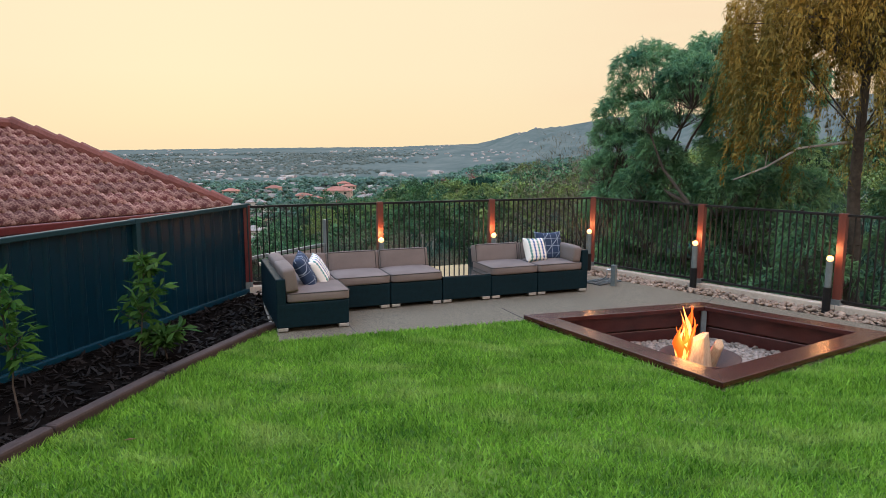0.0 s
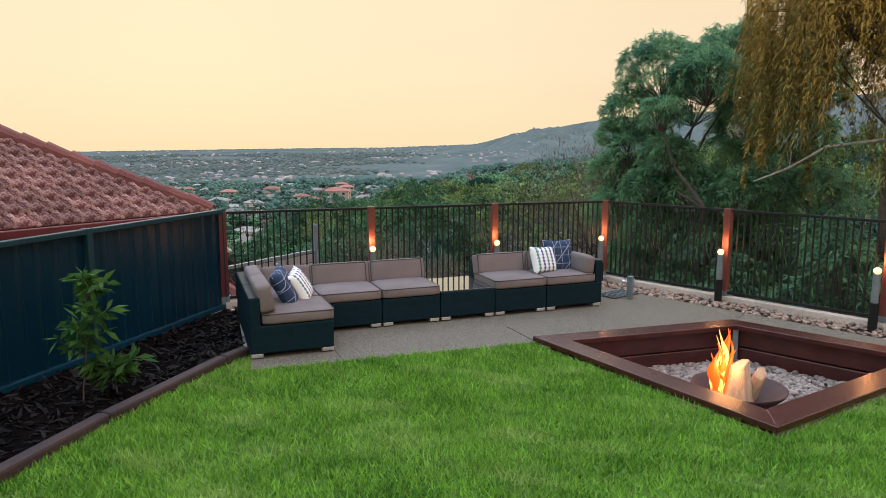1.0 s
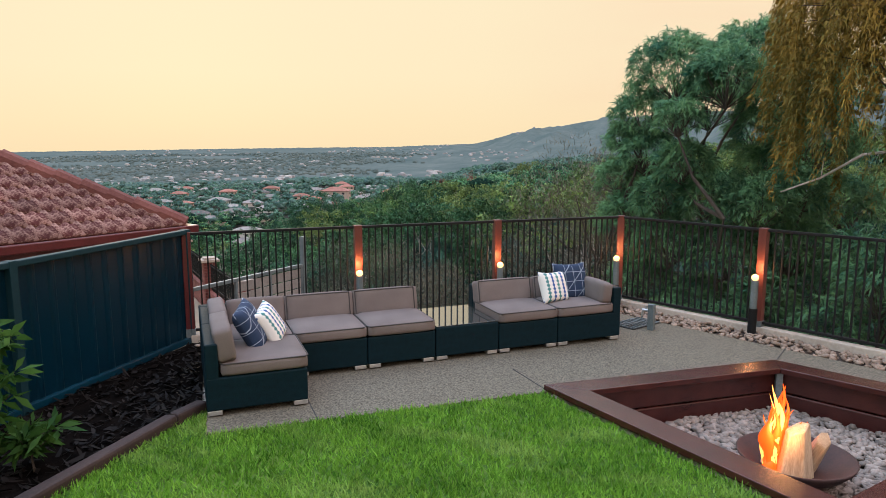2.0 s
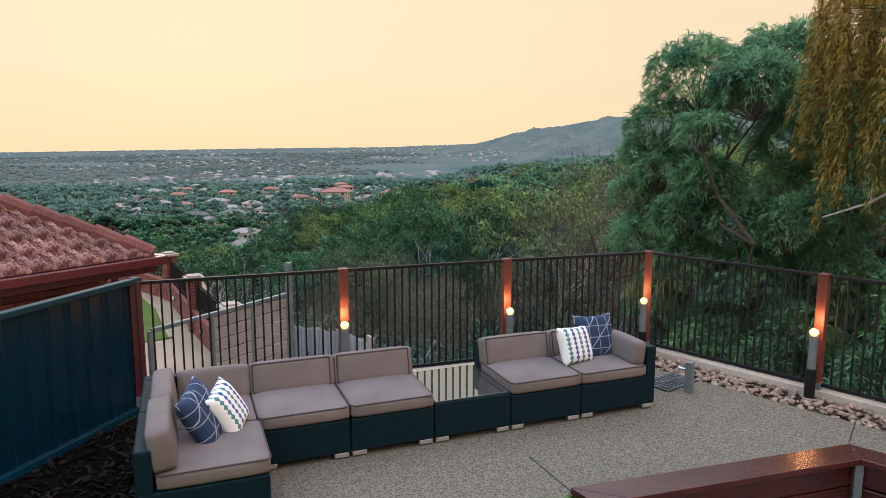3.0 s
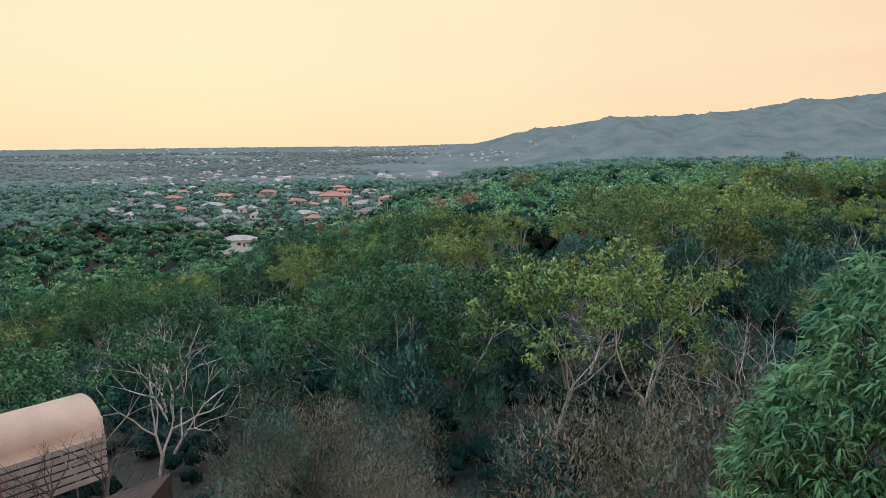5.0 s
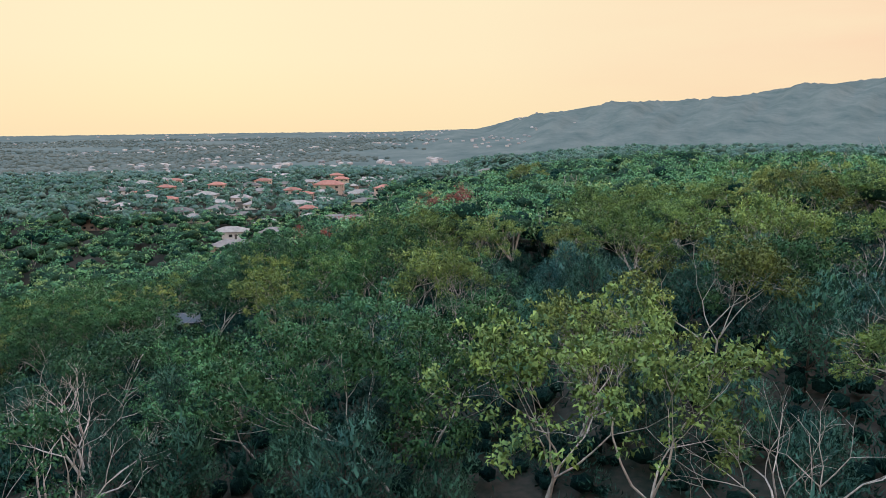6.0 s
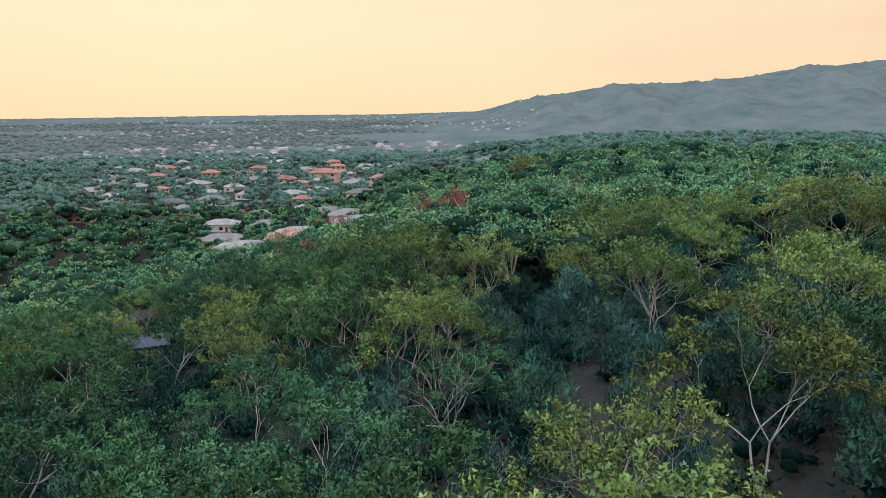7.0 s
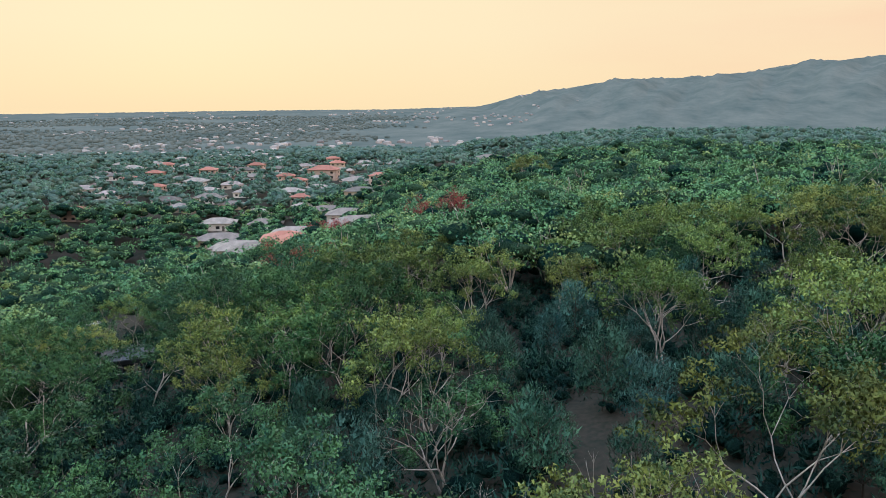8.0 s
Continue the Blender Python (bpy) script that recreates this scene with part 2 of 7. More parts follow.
M["weeping"] = leafy("yellow_weeping_leaves", (0.060, 0.120, 0.045), (0.60, 0.37, 0.06), 0.1, 0.01, 0.3, 0.55, 0.35)
M["shrub"] = leafy("garden_shrub_leaves", (0.006, 0.045, 0.014), (0.075, 0.18, 0.035), 0.15, 0.01, 0.3, 6)
M["red_leaf"] = leafy("red_leaves", (0.20, 0.050, 0.045), (0.42, 0.13, 0.11), 0.1, 0.01)
M["far_leaf"] = leafy("far_wood_leaves", (0.010, 0.088, 0.074), (0.165, 0.370, 0.145), 0, 0, 0.08, 0.15, 0.35, (0.380, 0.430, 0.130), 0.085)
M["dry"] = leafy("dry_brush", (0.10, 0.075, 0.03), (0.22, 0.16, 0.07), 0.2, 0.02)
M["white_paint"] = surface("white_paint", (0.62, 0.6, 0.57), (0.75, 0.73, 0.70), 0.6, 3, 40, 0.05, 0.002, rand=0.12)
M["house_wall"] = surface("rendered_wall", (0.42, 0.33, 0.27), (0.56, 0.46, 0.38), 0.85, 0.4, 5, 0.1, 0.01, rand=0.3, hue=0.02)
M["roof_red"] = surface("terracotta_roof", (0.24, 0.095, 0.070), (0.36, 0.165, 0.125), 0.85, 0.6, 6, 0.3, 0.02, rand=0.2)
M["roof_grey"] = surface("grey_roof", (0.12, 0.115, 0.11), (0.27, 0.25, 0.23), 0.9, 0.4, 6, 0.2, 0.02, rand=0.5, hue=0.03)
M["shed_roof"] = surface("dark_shed_roof", (0.020, 0.032, 0.042), (0.036, 0.050, 0.062), 0.6, 0.6, 8, 0.2, 0.01)
M["window"] = surface("dark_window_glass", (0.015, 0.018, 0.022), (0.03, 0.035, 0.04), 0.08, 2, 20, 0, 0)
M["rubber"] = surface("black_rubber", (0.01, 0.01, 0.01), (0.02, 0.02, 0.02), 0.7, 8, 60, 0.1, 0.002)
M["car_paint"] = surface("white_car_paint", (0.68, 0.68, 0.68), (0.74, 0.74, 0.74), 0.25, 2, 30, 0, 0, coat=0.5)
M["blue"] = surface("blue_plastic", (0.02, 0.06, 0.30), (0.03, 0.09, 0.40), 0.5, 5, 40, 0.1, 0.002)
M["lamp_glow"] = glow("warm_lamp", (1.0, 0.55, 0.22), 2.6)
M["flame"] = glow("flame", (1.0, 0.11, 0.008), 1.05)
M["flame_core"] = glow("flame_core", (1.0, 0.46, 0.11), 1.9)


def table_glass():
    m, n, l, bsdf = node_mat("table_glass")
    bsdf.inputs["Base Color"].default_value = (0.03, 0.035, 0.035, 1)
    bsdf.inputs["Roughness"].default_value = 0.04
    bsdf.inputs["IOR"].default_value = 1.6
    bsdf.inputs["Coat Weight"].default_value = 0.6
    return m


M["glass"] = table_glass()


def backdrop_mat():
    """The far plain and hills, evening haze put into colour and glow: woods, fields and specks of roofs."""
    m, n, l, bsdf = node_mat("hazy_distant_country")
    geo = n.new("ShaderNodeNewGeometry")
    mp = n.new("ShaderNodeMapping")
    mp.inputs["Scale"].default_value = (0.010, 0.0040, 0.012)
    l.new(geo.outputs["Position"], mp.inputs[0])
    a = n.new("ShaderNodeTexNoise")
    a.inputs["Scale"].default_value, a.inputs["Detail"].default_value = 1.0, 5
    a.inputs["Roughness"].default_value = 0.6
    l.new(mp.outputs[0], a.inputs["Vector"])
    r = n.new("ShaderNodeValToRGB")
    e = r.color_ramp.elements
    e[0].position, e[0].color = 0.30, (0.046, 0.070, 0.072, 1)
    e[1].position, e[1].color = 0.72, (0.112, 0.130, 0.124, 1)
    b = n.new("ShaderNodeTexNoise")
    b.inputs["Scale"].default_value, b.inputs["Detail"].default_value, b.inputs["Roughness"].default_value = 5.0, 6, 0.7
    l.new(mp.outputs[0], b.inputs["Vector"])
    h = n.new("ShaderNodeMix")
    h.inputs["Factor"].default_value = 0.3
    l.new(a.outputs["Fac"], h.inputs["A"])
    l.new(b.outputs["Fac"], h.inputs["B"])
    l.new(h.outputs["Result"], r.inputs[0])
    l.new(r.outputs[0], bsdf.inputs["Base Color"])
    bsdf.inputs["Roughness"].default_value = 1.0
    bsdf.inputs["Specular IOR Level"].default_value = 0.0
    # emission stands in for hazy air; the land itself gives off no light
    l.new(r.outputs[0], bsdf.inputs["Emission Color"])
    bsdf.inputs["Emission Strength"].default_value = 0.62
    return m


M["backdrop"] = backdrop_mat()


def pillow_navy():
    """Navy cloth with thin white lines crossing in triangles."""
    m, n, l, bsdf = node_mat("navy_line_cloth")
    tc = n.new("ShaderNodeTexCoord")
    last = None
    for ang, sc in ((0, 4.0), (90, 4.0), (45, 2.83)):
        mp = n.new("ShaderNodeMapping")
        mp.inputs["Rotation"].default_value = (0, 0, radians(ang))
        mp.inputs["Scale"].default_value = (sc * 2.4, sc * 2.4, 1)
        l.new(tc.outputs["Object"], mp.inputs[0])
        sp = n.new("ShaderNodeSeparateXYZ")
        l.new(mp.outputs[0], sp.inputs[0])
        fr = n.new("ShaderNodeMath")
        fr.operation = "FRACT"
        l.new(sp.outputs["X"], fr.inputs[0])
        lt = n.new("ShaderNodeMath")
        lt.operation = "LESS_THAN"
        lt.inputs[1].default_value = 0.06
        l.new(fr.outputs[0], lt.inputs[0])
        if last is None:
            last = lt.outputs[0]
        else:
            mxm = n.new("ShaderNodeMath")
            mxm.operation = "MAXIMUM"
            l.new(last, mxm.inputs[0])
            l.new(lt.outputs[0], mxm.inputs[1])
            last = mxm.outputs[0]
    mix = n.new("ShaderNodeMix")
    mix.data_type = "RGBA"
    mix.inputs["A"].default_value, mix.inputs["B"].default_value = (0.012, 0.030, 0.072, 1), (0.26, 0.31, 0.38, 1)
    l.new(last, mix.inputs["Factor"])
    l.new(mix.outputs["Result"], bsdf.inputs["Base Color"])
    bsdf.inputs["Roughness"].default_value = 0.9
    return m


def pillow_white():
    """White cloth with columns of blue and green spots."""
    m, n, l, bsdf = node_mat("spotted_white_cloth")
    tc = n.new("ShaderNodeTexCoord")
    sp = n.new("ShaderNodeSeparateXYZ")
    l.new(tc.outputs["Object"], sp.inputs[0])

    def wave(sock, freq, phase):
        a = n.new("ShaderNodeMath")
        a.operation = "MULTIPLY_ADD"
        a.inputs[1].default_value, a.inputs[2].default_value = freq * 6.2832, phase
        l.new(sock, a.inputs[0])
        s = n.new("ShaderNodeMath")
        s.operation = "SINE"
        l.new(a.outputs[0], s.inputs[0])
        return s.outputs[0]

    add = n.new("ShaderNodeMath")
    add.operation = "ADD"
    l.new(wave(sp.outputs["X"], 15.0, 0.3), add.inputs[0])
    sc = n.new("ShaderNodeMath")
    sc.operation = "MULTIPLY"
    sc.inputs[1].default_value = 0.55
    l.new(wave(sp.outputs["Y"], 24.0, 0.0), sc.inputs[0])
    l.new(sc.outputs[0], add.inputs[1])
    gt = n.new("ShaderNodeMath")
    gt.operation = "GREATER_THAN"
    gt.inputs[1].default_value = 0.35
    l.new(add.outputs[0], gt.inputs[0])
    pick = n.new("ShaderNodeMath")
    pick.operation = "GREATER_THAN"
    pick.inputs[1].default_value = 0.0
    l.new(wave(sp.outputs["X"], 7.5, 0.9), pick.inputs[0])
    spot = n.new("ShaderNodeMix")
    spot.data_type = "RGBA"
    spot.inputs["A"].default_value, spot.inputs["B"].default_value = (0.03, 0.085, 0.26, 1), (0.06, 0.20, 0.20, 1)
    l.new(pick.outputs[0], spot.inputs["Factor"])
    mix = n.new("ShaderNodeMix")
    mix.data_type = "RGBA"
    mix.inputs["A"].default_value = (0.72, 0.70, 0.66, 1)
    l.new(spot.outputs["Result"], mix.inputs["B"])
    l.new(gt.outputs[0], mix.inputs["Factor"])
    l.new(mix.outputs["Result"], bsdf.inputs["Base Color"])
    bsdf.inputs["Roughness"].default_value = 0.9
    return m


M["navy_cloth"], M["spot_cloth"] = pillow_navy(), pillow_white()


# ---- building helpers ----
def link(name, mesh, material, parent=None, label="", at=None):
    ob = new(name, mesh)
    if material and not mesh.materials:
        mesh.materials.append(material)
    if parent:
        ob.parent = parent
    if at is not None:
        ob.matrix_basis = at
    if label:
        ob["label"] = label
    return ob


def part(name, bm, material, parent=None, label="", at=None, smooth=False):
    """Links a bmesh as one mesh object under a thing or a part."""
    me = bpy.data.meshes.new(name)
    bmesh.ops.recalc_face_normals(bm, faces=bm.faces)
    bm.to_mesh(me)
    bm.free()
    if smooth:
        me.polygons.foreach_set("use_smooth", [True] * len(me.polygons))
    return link(name, me, material, parent, label, at)


def raw(name, verts, faces, material, parent=None, label="", smooth=False, at=None, normals=None):
    """A mesh from arrays of vertices and equal-sided faces."""
    me = bpy.data.meshes.new(name)
    verts, faces = np.asarray(verts, np.float32), np.asarray(faces, np.int32)
    k = faces.shape[1]
    me.vertices.add(len(verts))
    me.vertices.foreach_set("co", verts.ravel())
    me.loops.add(faces.size)
    me.loops.foreach_set("vertex_index", faces.ravel())
    me.polygons.add(len(faces))
    me.polygons.foreach_set("loop_start", np.arange(0, faces.size, k, dtype=np.int32))
    if smooth:
        me.polygons.foreach_set("use_smooth", np.ones(len(faces), bool))
    me.update(calc_edges=True)
    if normals is not None:
        me.normals_split_custom_set_from_vertices(np.asarray(normals, np.float32))
    return link(name, me, material, parent, label, at)


def box(bm, x0, y0, z0, x1, y1, z1, bevel=0.0, seg=2):
    made = bmesh.ops.create_cube(bm, size=1, matrix=Matrix.Translation(((x0 + x1) / 2, (y0 + y1) / 2, (z0 + z1) / 2)) @ Matrix.Diagonal((abs(x1 - x0), abs(y1 - y0), abs(z1 - z0), 1)))
    if bevel:
        edges = list({e for v in made["verts"] for e in v.link_edges})
        bmesh.ops.bevel(bm, geom=edges, offset=bevel, segments=seg, affect="EDGES", profile=0.5)
    return bm


def bbox(*a, **k):
    return box(bmesh.new(), *a, **k)


def rod(bm, p0, p1, r0, r1=None, n=10):
    p0, p1 = Vector(p0), Vector(p1)
    d = p1 - p0
    m = Matrix.Translation((p0 + p1) / 2) @ d.to_track_quat("Z", "Y").to_matrix().to_4x4()
    bmesh.ops.create_cone(bm, cap_ends=True, segments=n, radius1=r0, radius2=r0 if r1 is None else r1, depth=d.length, matrix=m)
    return bm


def beam(bm, p0, p1, w, h, bevel=0.0):
    """A straight bar of width w and height h from p0 to p1 (along its middle)."""
    p0, p1 = Vector(p0), Vector(p1)
    d = p1 - p0
    side = d.cross(Vector((0, 0, 1))).normalized() * (w / 2)
    up = side.cross(d).normalized() * (h / 2)
    vs = [bm.verts.new(p + s * side + u * up) for p in (p0, p1) for s, u in ((-1, -1), (1, -1), (1, 1), (-1, 1))]
    fs = [(0, 1, 2, 3), (7, 6, 5, 4), (0, 4, 5, 1), (1, 5, 6, 2), (2, 6, 7, 3), (3, 7, 4, 0)]
    made = [bm.faces.new([vs[i] for i in f]) for f in fs]
    if bevel:
        bmesh.ops.bevel(bm, geom=list({e for f in made for e in f.edges}), offset=bevel, segments=2, affect="EDGES", profile=0.5)
    return bm


def prism(pts, z0, z1):
    """An upright solid over a plan outline."""
    bm = bmesh.new()
    lo, hi = [bm.verts.new((x, y, z0)) for x, y in pts], [bm.verts.new((x, y, z1)) for x, y in pts]
    bm.faces.new(hi)
    bm.faces.new(lo[::-1])
    for i in range(len(pts)):
        j = (i + 1) % len(pts)
        bm.faces.new((lo[i], lo[j], hi[j], hi[i]))
    return bm


def thing(name, label, category, at=None, group="", kind=""):
    e = new(name)
    if at is not None:
        e.matrix_basis = at
    return tagged(e, label, category, group, kind)


def inside(poly, x, y):
    hit = np.zeros(np.shape(x), bool)
    for (x0, y0), (x1, y1) in zip(poly, poly[1:] + poly[:1]):
        c = ((y0 > y) != (y1 > y)) & (x < (x1 - x0) * (y - y0) / (y1 - y0 + 1e-12) + x0)
        hit ^= c
    return hit


def sstep(v):
    v = np.clip(v, 0, 1)
    return v * v * (3 - 2 * v)

# ---- ground, plain and hills ----
def terrain(x, y):
    """Height of the natural ground: a gully falls away behind the yard, deeper towards the town."""
    x, y = np.asarray(x, float), np.asarray(y, float)
    left = np.minimum(np.maximum(-x, 0), 125)
    fall = 0.12 * left + 0.15 * np.maximum(left - 25, 0)
    far = -9.0 - fall + 7.5 * np.tanh(np.maximum(x, 0) / 45) - 0.012 * (np.clip(y, 30, 200) - 30)
    r = np.hypot(x, y)
    far = far + 0.9 * np.sin(x * 0.11 + 1.3) * np.cos(y * 0.09) * sstep((y - 35) / 40)
    far = far - 5.0 * sstep((r - 130) / 170) * sstep((x + 20) / 90)
    far = far + 10.0 * sstep((r - 225) / 160) * sstep((-x - 20) / 70)
    far = far * (1 - sstep((r - 500) / 450)) - 46 * sstep((r - 500) / 450)
    w = sstep((y - 17) / 14)
    return -3.0 * (1 - w) + far * w


RIDGE_AZ = (-180, -60, -45, -25.3, -16.1, -9, -7.5, -4.2, 0.3, 3.0, 8.2, 13.0, 14.6, 18.6, 20.9, 30, 45, 80, 180)
RIDGE_EL = (-0.4, -0.4, -0.38, -0.05, 0.05, 0.33, 0.68, 1.45, 1.98, 2.38, 2.36, 2.95, 3.2, 3.5, 3.7, 4.2, 4.2, 0.5, -0.4)


def distance_height(r, az):
    top = np.tan(np.radians(np.interp(az, RIDGE_AZ, RIDGE_EL))) * 4300
    wob = 26 * np.sin(az * 0.9 + r * 0.0018) + 14 * np.sin(az * 2.3 - r * 0.004)
    up = sstep((r - 1250) / 3000)
    crest = 1 - 0.9 * sstep((r - 3000) / 1100)
    return -47 + np.maximum(top + 47, 0) * up + wob * up * crest * np.clip((top + 20) / 150, 0.03, 1) + (2.0 * np.sin(az * 9.1) * np.sin(az * 23.7 + 1) + 7.0 * np.abs(np.sin(az * 61.7) * np.sin(az * 37.3 + 2)) * np.clip(np.sin(az * 1.7) + 0.6, 0.15, 1) * sstep((top - 20) / 60)) * up


def polar(radii, azs, fn):
    R, A = np.meshgrid(radii, azs, indexing="ij")
    X, Y = R * np.sin(np.radians(A)), R * np.cos(np.radians(A))
    v = np.stack([X, Y, fn(R, A, X, Y)], -1).reshape(-1, 3)
    n, k = len(radii), len(azs)
    i, j = np.meshgrid(np.arange(n - 1), np.arange(k - 1), indexing="ij")
    f = np.stack([i * k + j, (i + 1) * k + j, (i + 1) * k + j + 1, i * k + j + 1], -1).reshape(-1, 4)
    return v, f


azs = np.concatenate([np.arange(-180, -60, 6.0), np.arange(-60, 50, 1.5), np.arange(50, 181, 6.0)])
azs[-1] = 180
v, f = polar(np.concatenate([[0.01], np.arange(4, 60, 2.0), np.arange(60, 220, 6.0), np.geomspace(220, 1000, 30)]), azs, lambda R, A, X, Y: terrain(X, Y))
tagged(raw("ground", v, f, M["forest_floor"], smooth=True), "brown leaf-littered gully floor under the bushland", "ground", kind="structure")
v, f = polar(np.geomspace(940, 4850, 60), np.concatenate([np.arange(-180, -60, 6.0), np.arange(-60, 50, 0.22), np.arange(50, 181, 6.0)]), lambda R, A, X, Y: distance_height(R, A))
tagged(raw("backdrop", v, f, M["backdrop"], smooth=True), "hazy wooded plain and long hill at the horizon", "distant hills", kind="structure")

# ---- the yard: plan ----
U, V = Vector((0.838, 0.545, 0)), Vector((-0.545, 0.838, 0))
FENCE = [(-3.50, 11.66), (-1.92, 12.64), (-0.42, 13.55), (1.11, 14.42), (2.60, 13.30), (4.04, 12.20), (5.48, 11.10), (6.92, 10.00), (8.36, 8.90)]
BOUND = [(-3.52, 11.66), (-3.68, 9.56), (-3.84, 7.46), (-4.00, 5.36), (-4.16, 3.26), (-4.32, 1.16), (-4.48, -0.94), (-4.64, -3.04)]
PIT = [(0.34, 10.85), (2.45, 12.00), (4.17, 10.89), (2.14, 8.92)]
EDGE = [(-2.30, 9.92), (-2.37, 9.60), (-2.50, 8.20), (-2.54, 7.00), (-2.60, 5.0), (-2.70, 2.0), (-2.85, -3.0)]


def shrunk(poly, d):
    """The outline moved inwards by d."""
    out = []
    n = len(poly)
    area = sum(poly[i][0] * poly[(i + 1) % n][1] - poly[(i + 1) % n][0] * poly[i][1] for i in range(n))
    s = 1 if area > 0 else -1
    for i in range(n):
        p0, p1, p2 = Vector(poly[i - 1]), Vector(poly[i]), Vector(poly[(i + 1) % n])
        a, b = (p1 - p0).normalized(), (p2 - p1).normalized()
        na, nb = Vector((-a.y, a.x)) * s, Vector((-b.y, b.x)) * s
        bis = (na + nb).normalized()
        q = p1 + bis * (d / max(0.2, bis.dot(na)))
        out.append((q.x, q.y))
    return out


def plate(name, outline, holes, z, material, label, category, thick=0.0):
    """A flat piece of ground over an outline with holes, triangulated."""
    bm = bmesh.new()
    edges = []
    for loop in [outline] + holes:
        vs = [bm.verts.new((x, y, z)) for x, y in loop]
        edges += [bm.edges.new((vs[i], vs[(i + 1) % len(vs)])) for i in range(len(vs))]
    bmesh.ops.triangle_fill(bm, use_beauty=True, use_dissolve=False, edges=edges)
    for fc in bm.faces:
        if fc.normal.z < 0:
            fc.normal_flip()
    if thick:
        ext = bmesh.ops.extrude_face_region(bm, geom=list(bm.faces))
        for g in ext["geom"]:
            if isinstance(g, bmesh.types.BMVert):
                g.co.z -= thick
    return tagged(part(name, bm, material), label, category, kind="structure")


outer = [(-3.62, 11.72), (-1.95, 12.76), (1.11, 14.55), (2.7, 13.38), (8.45, 8.98), (8.6, -3.2), (-4.72, -3.2)]
pit_hole = shrunk(PIT, 0.10)
SLAB_EDGE = [(-2.30, 9.92), (-2.10, 9.40), (-1.95, 9.46), (0.36, 10.86)]
# retaining body below the yard
plate("retaining_wall", outer, [pit_hole], -0.05, M["concrete"], "pale concrete retaining wall carrying the yard", "retaining wall", 3.6)
# patio slab: from the lawn's edge to the strip of pebbles
strip_in = [(-2.95, 11.50), (-1.74, 12.21), (-0.24, 13.10), (1.07, 13.87), (2.37, 12.88), (7.9, 8.62)]
patio_out = [(-2.28, 9.94), (-2.02, 9.47), (0.335, 10.84)] + [(0.36, 10.87), (2.45, 12.01), (4.19, 10.89), (7.9, 8.0)] + strip_in[::-1] + [(-3.0, 11.1)]
plate("patio", patio_out, [], -0.012, M["patio"], "grey-brown exposed aggregate concrete patio", "patio", 0.08)
lawn_out = [(-2.02, 9.47), (0.335, 10.84), (2.14, 8.90), (4.19, 10.89), (7.9, 8.0), (8.5, 8.0), (8.5, -3.1), (-2.85, -3.1), (-2.70, 2.0), (-2.60, 5.0), (-2.54, 7.0), (-2.50, 8.2), (-2.37, 9.6), (-2.28, 9.92)]
plate("lawn", lawn_out, [], -0.02, M["lawn"], "bright green mown lawn with paler worn patches", "lawn")
bed = [(-2.34, 9.95), (-3.02, 11.1), (-2.97, 11.58), (-3.46, 11.62)] + BOUND[1:] + [(-2.88, -3.04)] + EDGE[::-1][1:-1]
plate("mulch_bed", bed, [], -0.03, M["mulch"], "garden bed of black bark mulch along the steel fence", "garden bed")
strip_out = [(x, y - 0.07) for x, y in FENCE]
strip = [(-2.95, 11.57)] + strip_in[1:] + [(8.3, 8.8)] + strip_out[::-1][1:-1] + [(-3.45, 11.64)]
plate("pebble_strip", strip, [], -0.035, M["soil"], "shallow strip filled with pebbles below the fence", "pebble strip")

# saw-cut joints in the slab, slightly recessed dark lines
for p0, p1 in (((-1.30, 9.86), (-1.78, 10.6)), ((2.45, 12.03), (2.75, 12.7)), ((0.36, 10.9), (0.02, 11.4))):
    tagged(part("patio_joint", beam(bmesh.new(), (*p0, -0.0105), (*p1, -0.0105), 0.008, 0.004), M["rubber"]), "dark saw-cut joint across the concrete patio", "joint", kind="structure")

# concrete plinth under the fence
for a, b in zip(FENCE, FENCE[1:]):
    tagged(part("plinth", beam(bmesh.new(), (*a, -0.01), (*b, -0.01), 0.11, 0.13, 0.012), M["concrete"]), "cream concrete plinth below the black picket fence", "plinth", kind="structure")

# pebbles, scattered stones in three shapes
rng = np.random.default_rng(5)


def stone_mesh(seed):
    r = np.random.default_rng(seed)
    bm = bmesh.new()
    bmesh.ops.create_icosphere(bm, subdivisions=1, radius=1)
    for vv in bm.verts:
        vv.co *= 0.8 + 0.35 * r.random()
        vv.co.z *= 0.62
        vv.co.x *= 1.25
    vs = np.array([vv.co[:] for vv in bm.verts])
    fs = np.array([[q.index for q in ff.verts] for ff in bm.faces])
    bm.free()
    return vs, fs


STONES = [stone_mesh(k) for k in range(4)]


def stones(poly, count, size, z, seed):
    """Arrays of a joined heap of stones over a plan outline."""
    r = np.random.default_rng(seed)
    P = np.array(poly)
    lo, hi = P.min(0), P.max(0)
    vs, fs, n = [], [], 0
    pts = lo + (hi - lo) * r.random((count * 8, 2))
    pts = pts[inside(poly, pts[:, 0], pts[:, 1])][:count]
    for x, y in pts:
        sv, sf = STONES[r.integers(4)]
        s = size * (0.6 + 0.8 * r.random())
        rot = np.array(Euler((r.normal() * 0.35, r.normal() * 0.35, r.random() * 6.28)).to_matrix())
        vs.append((sv * s) @ rot.T + (x, y, z + s * 0.35 + r.random() * size * 0.5))
        fs.append(sf + n)
        n += len(sv)
    return np.concatenate(vs), np.concatenate(fs)


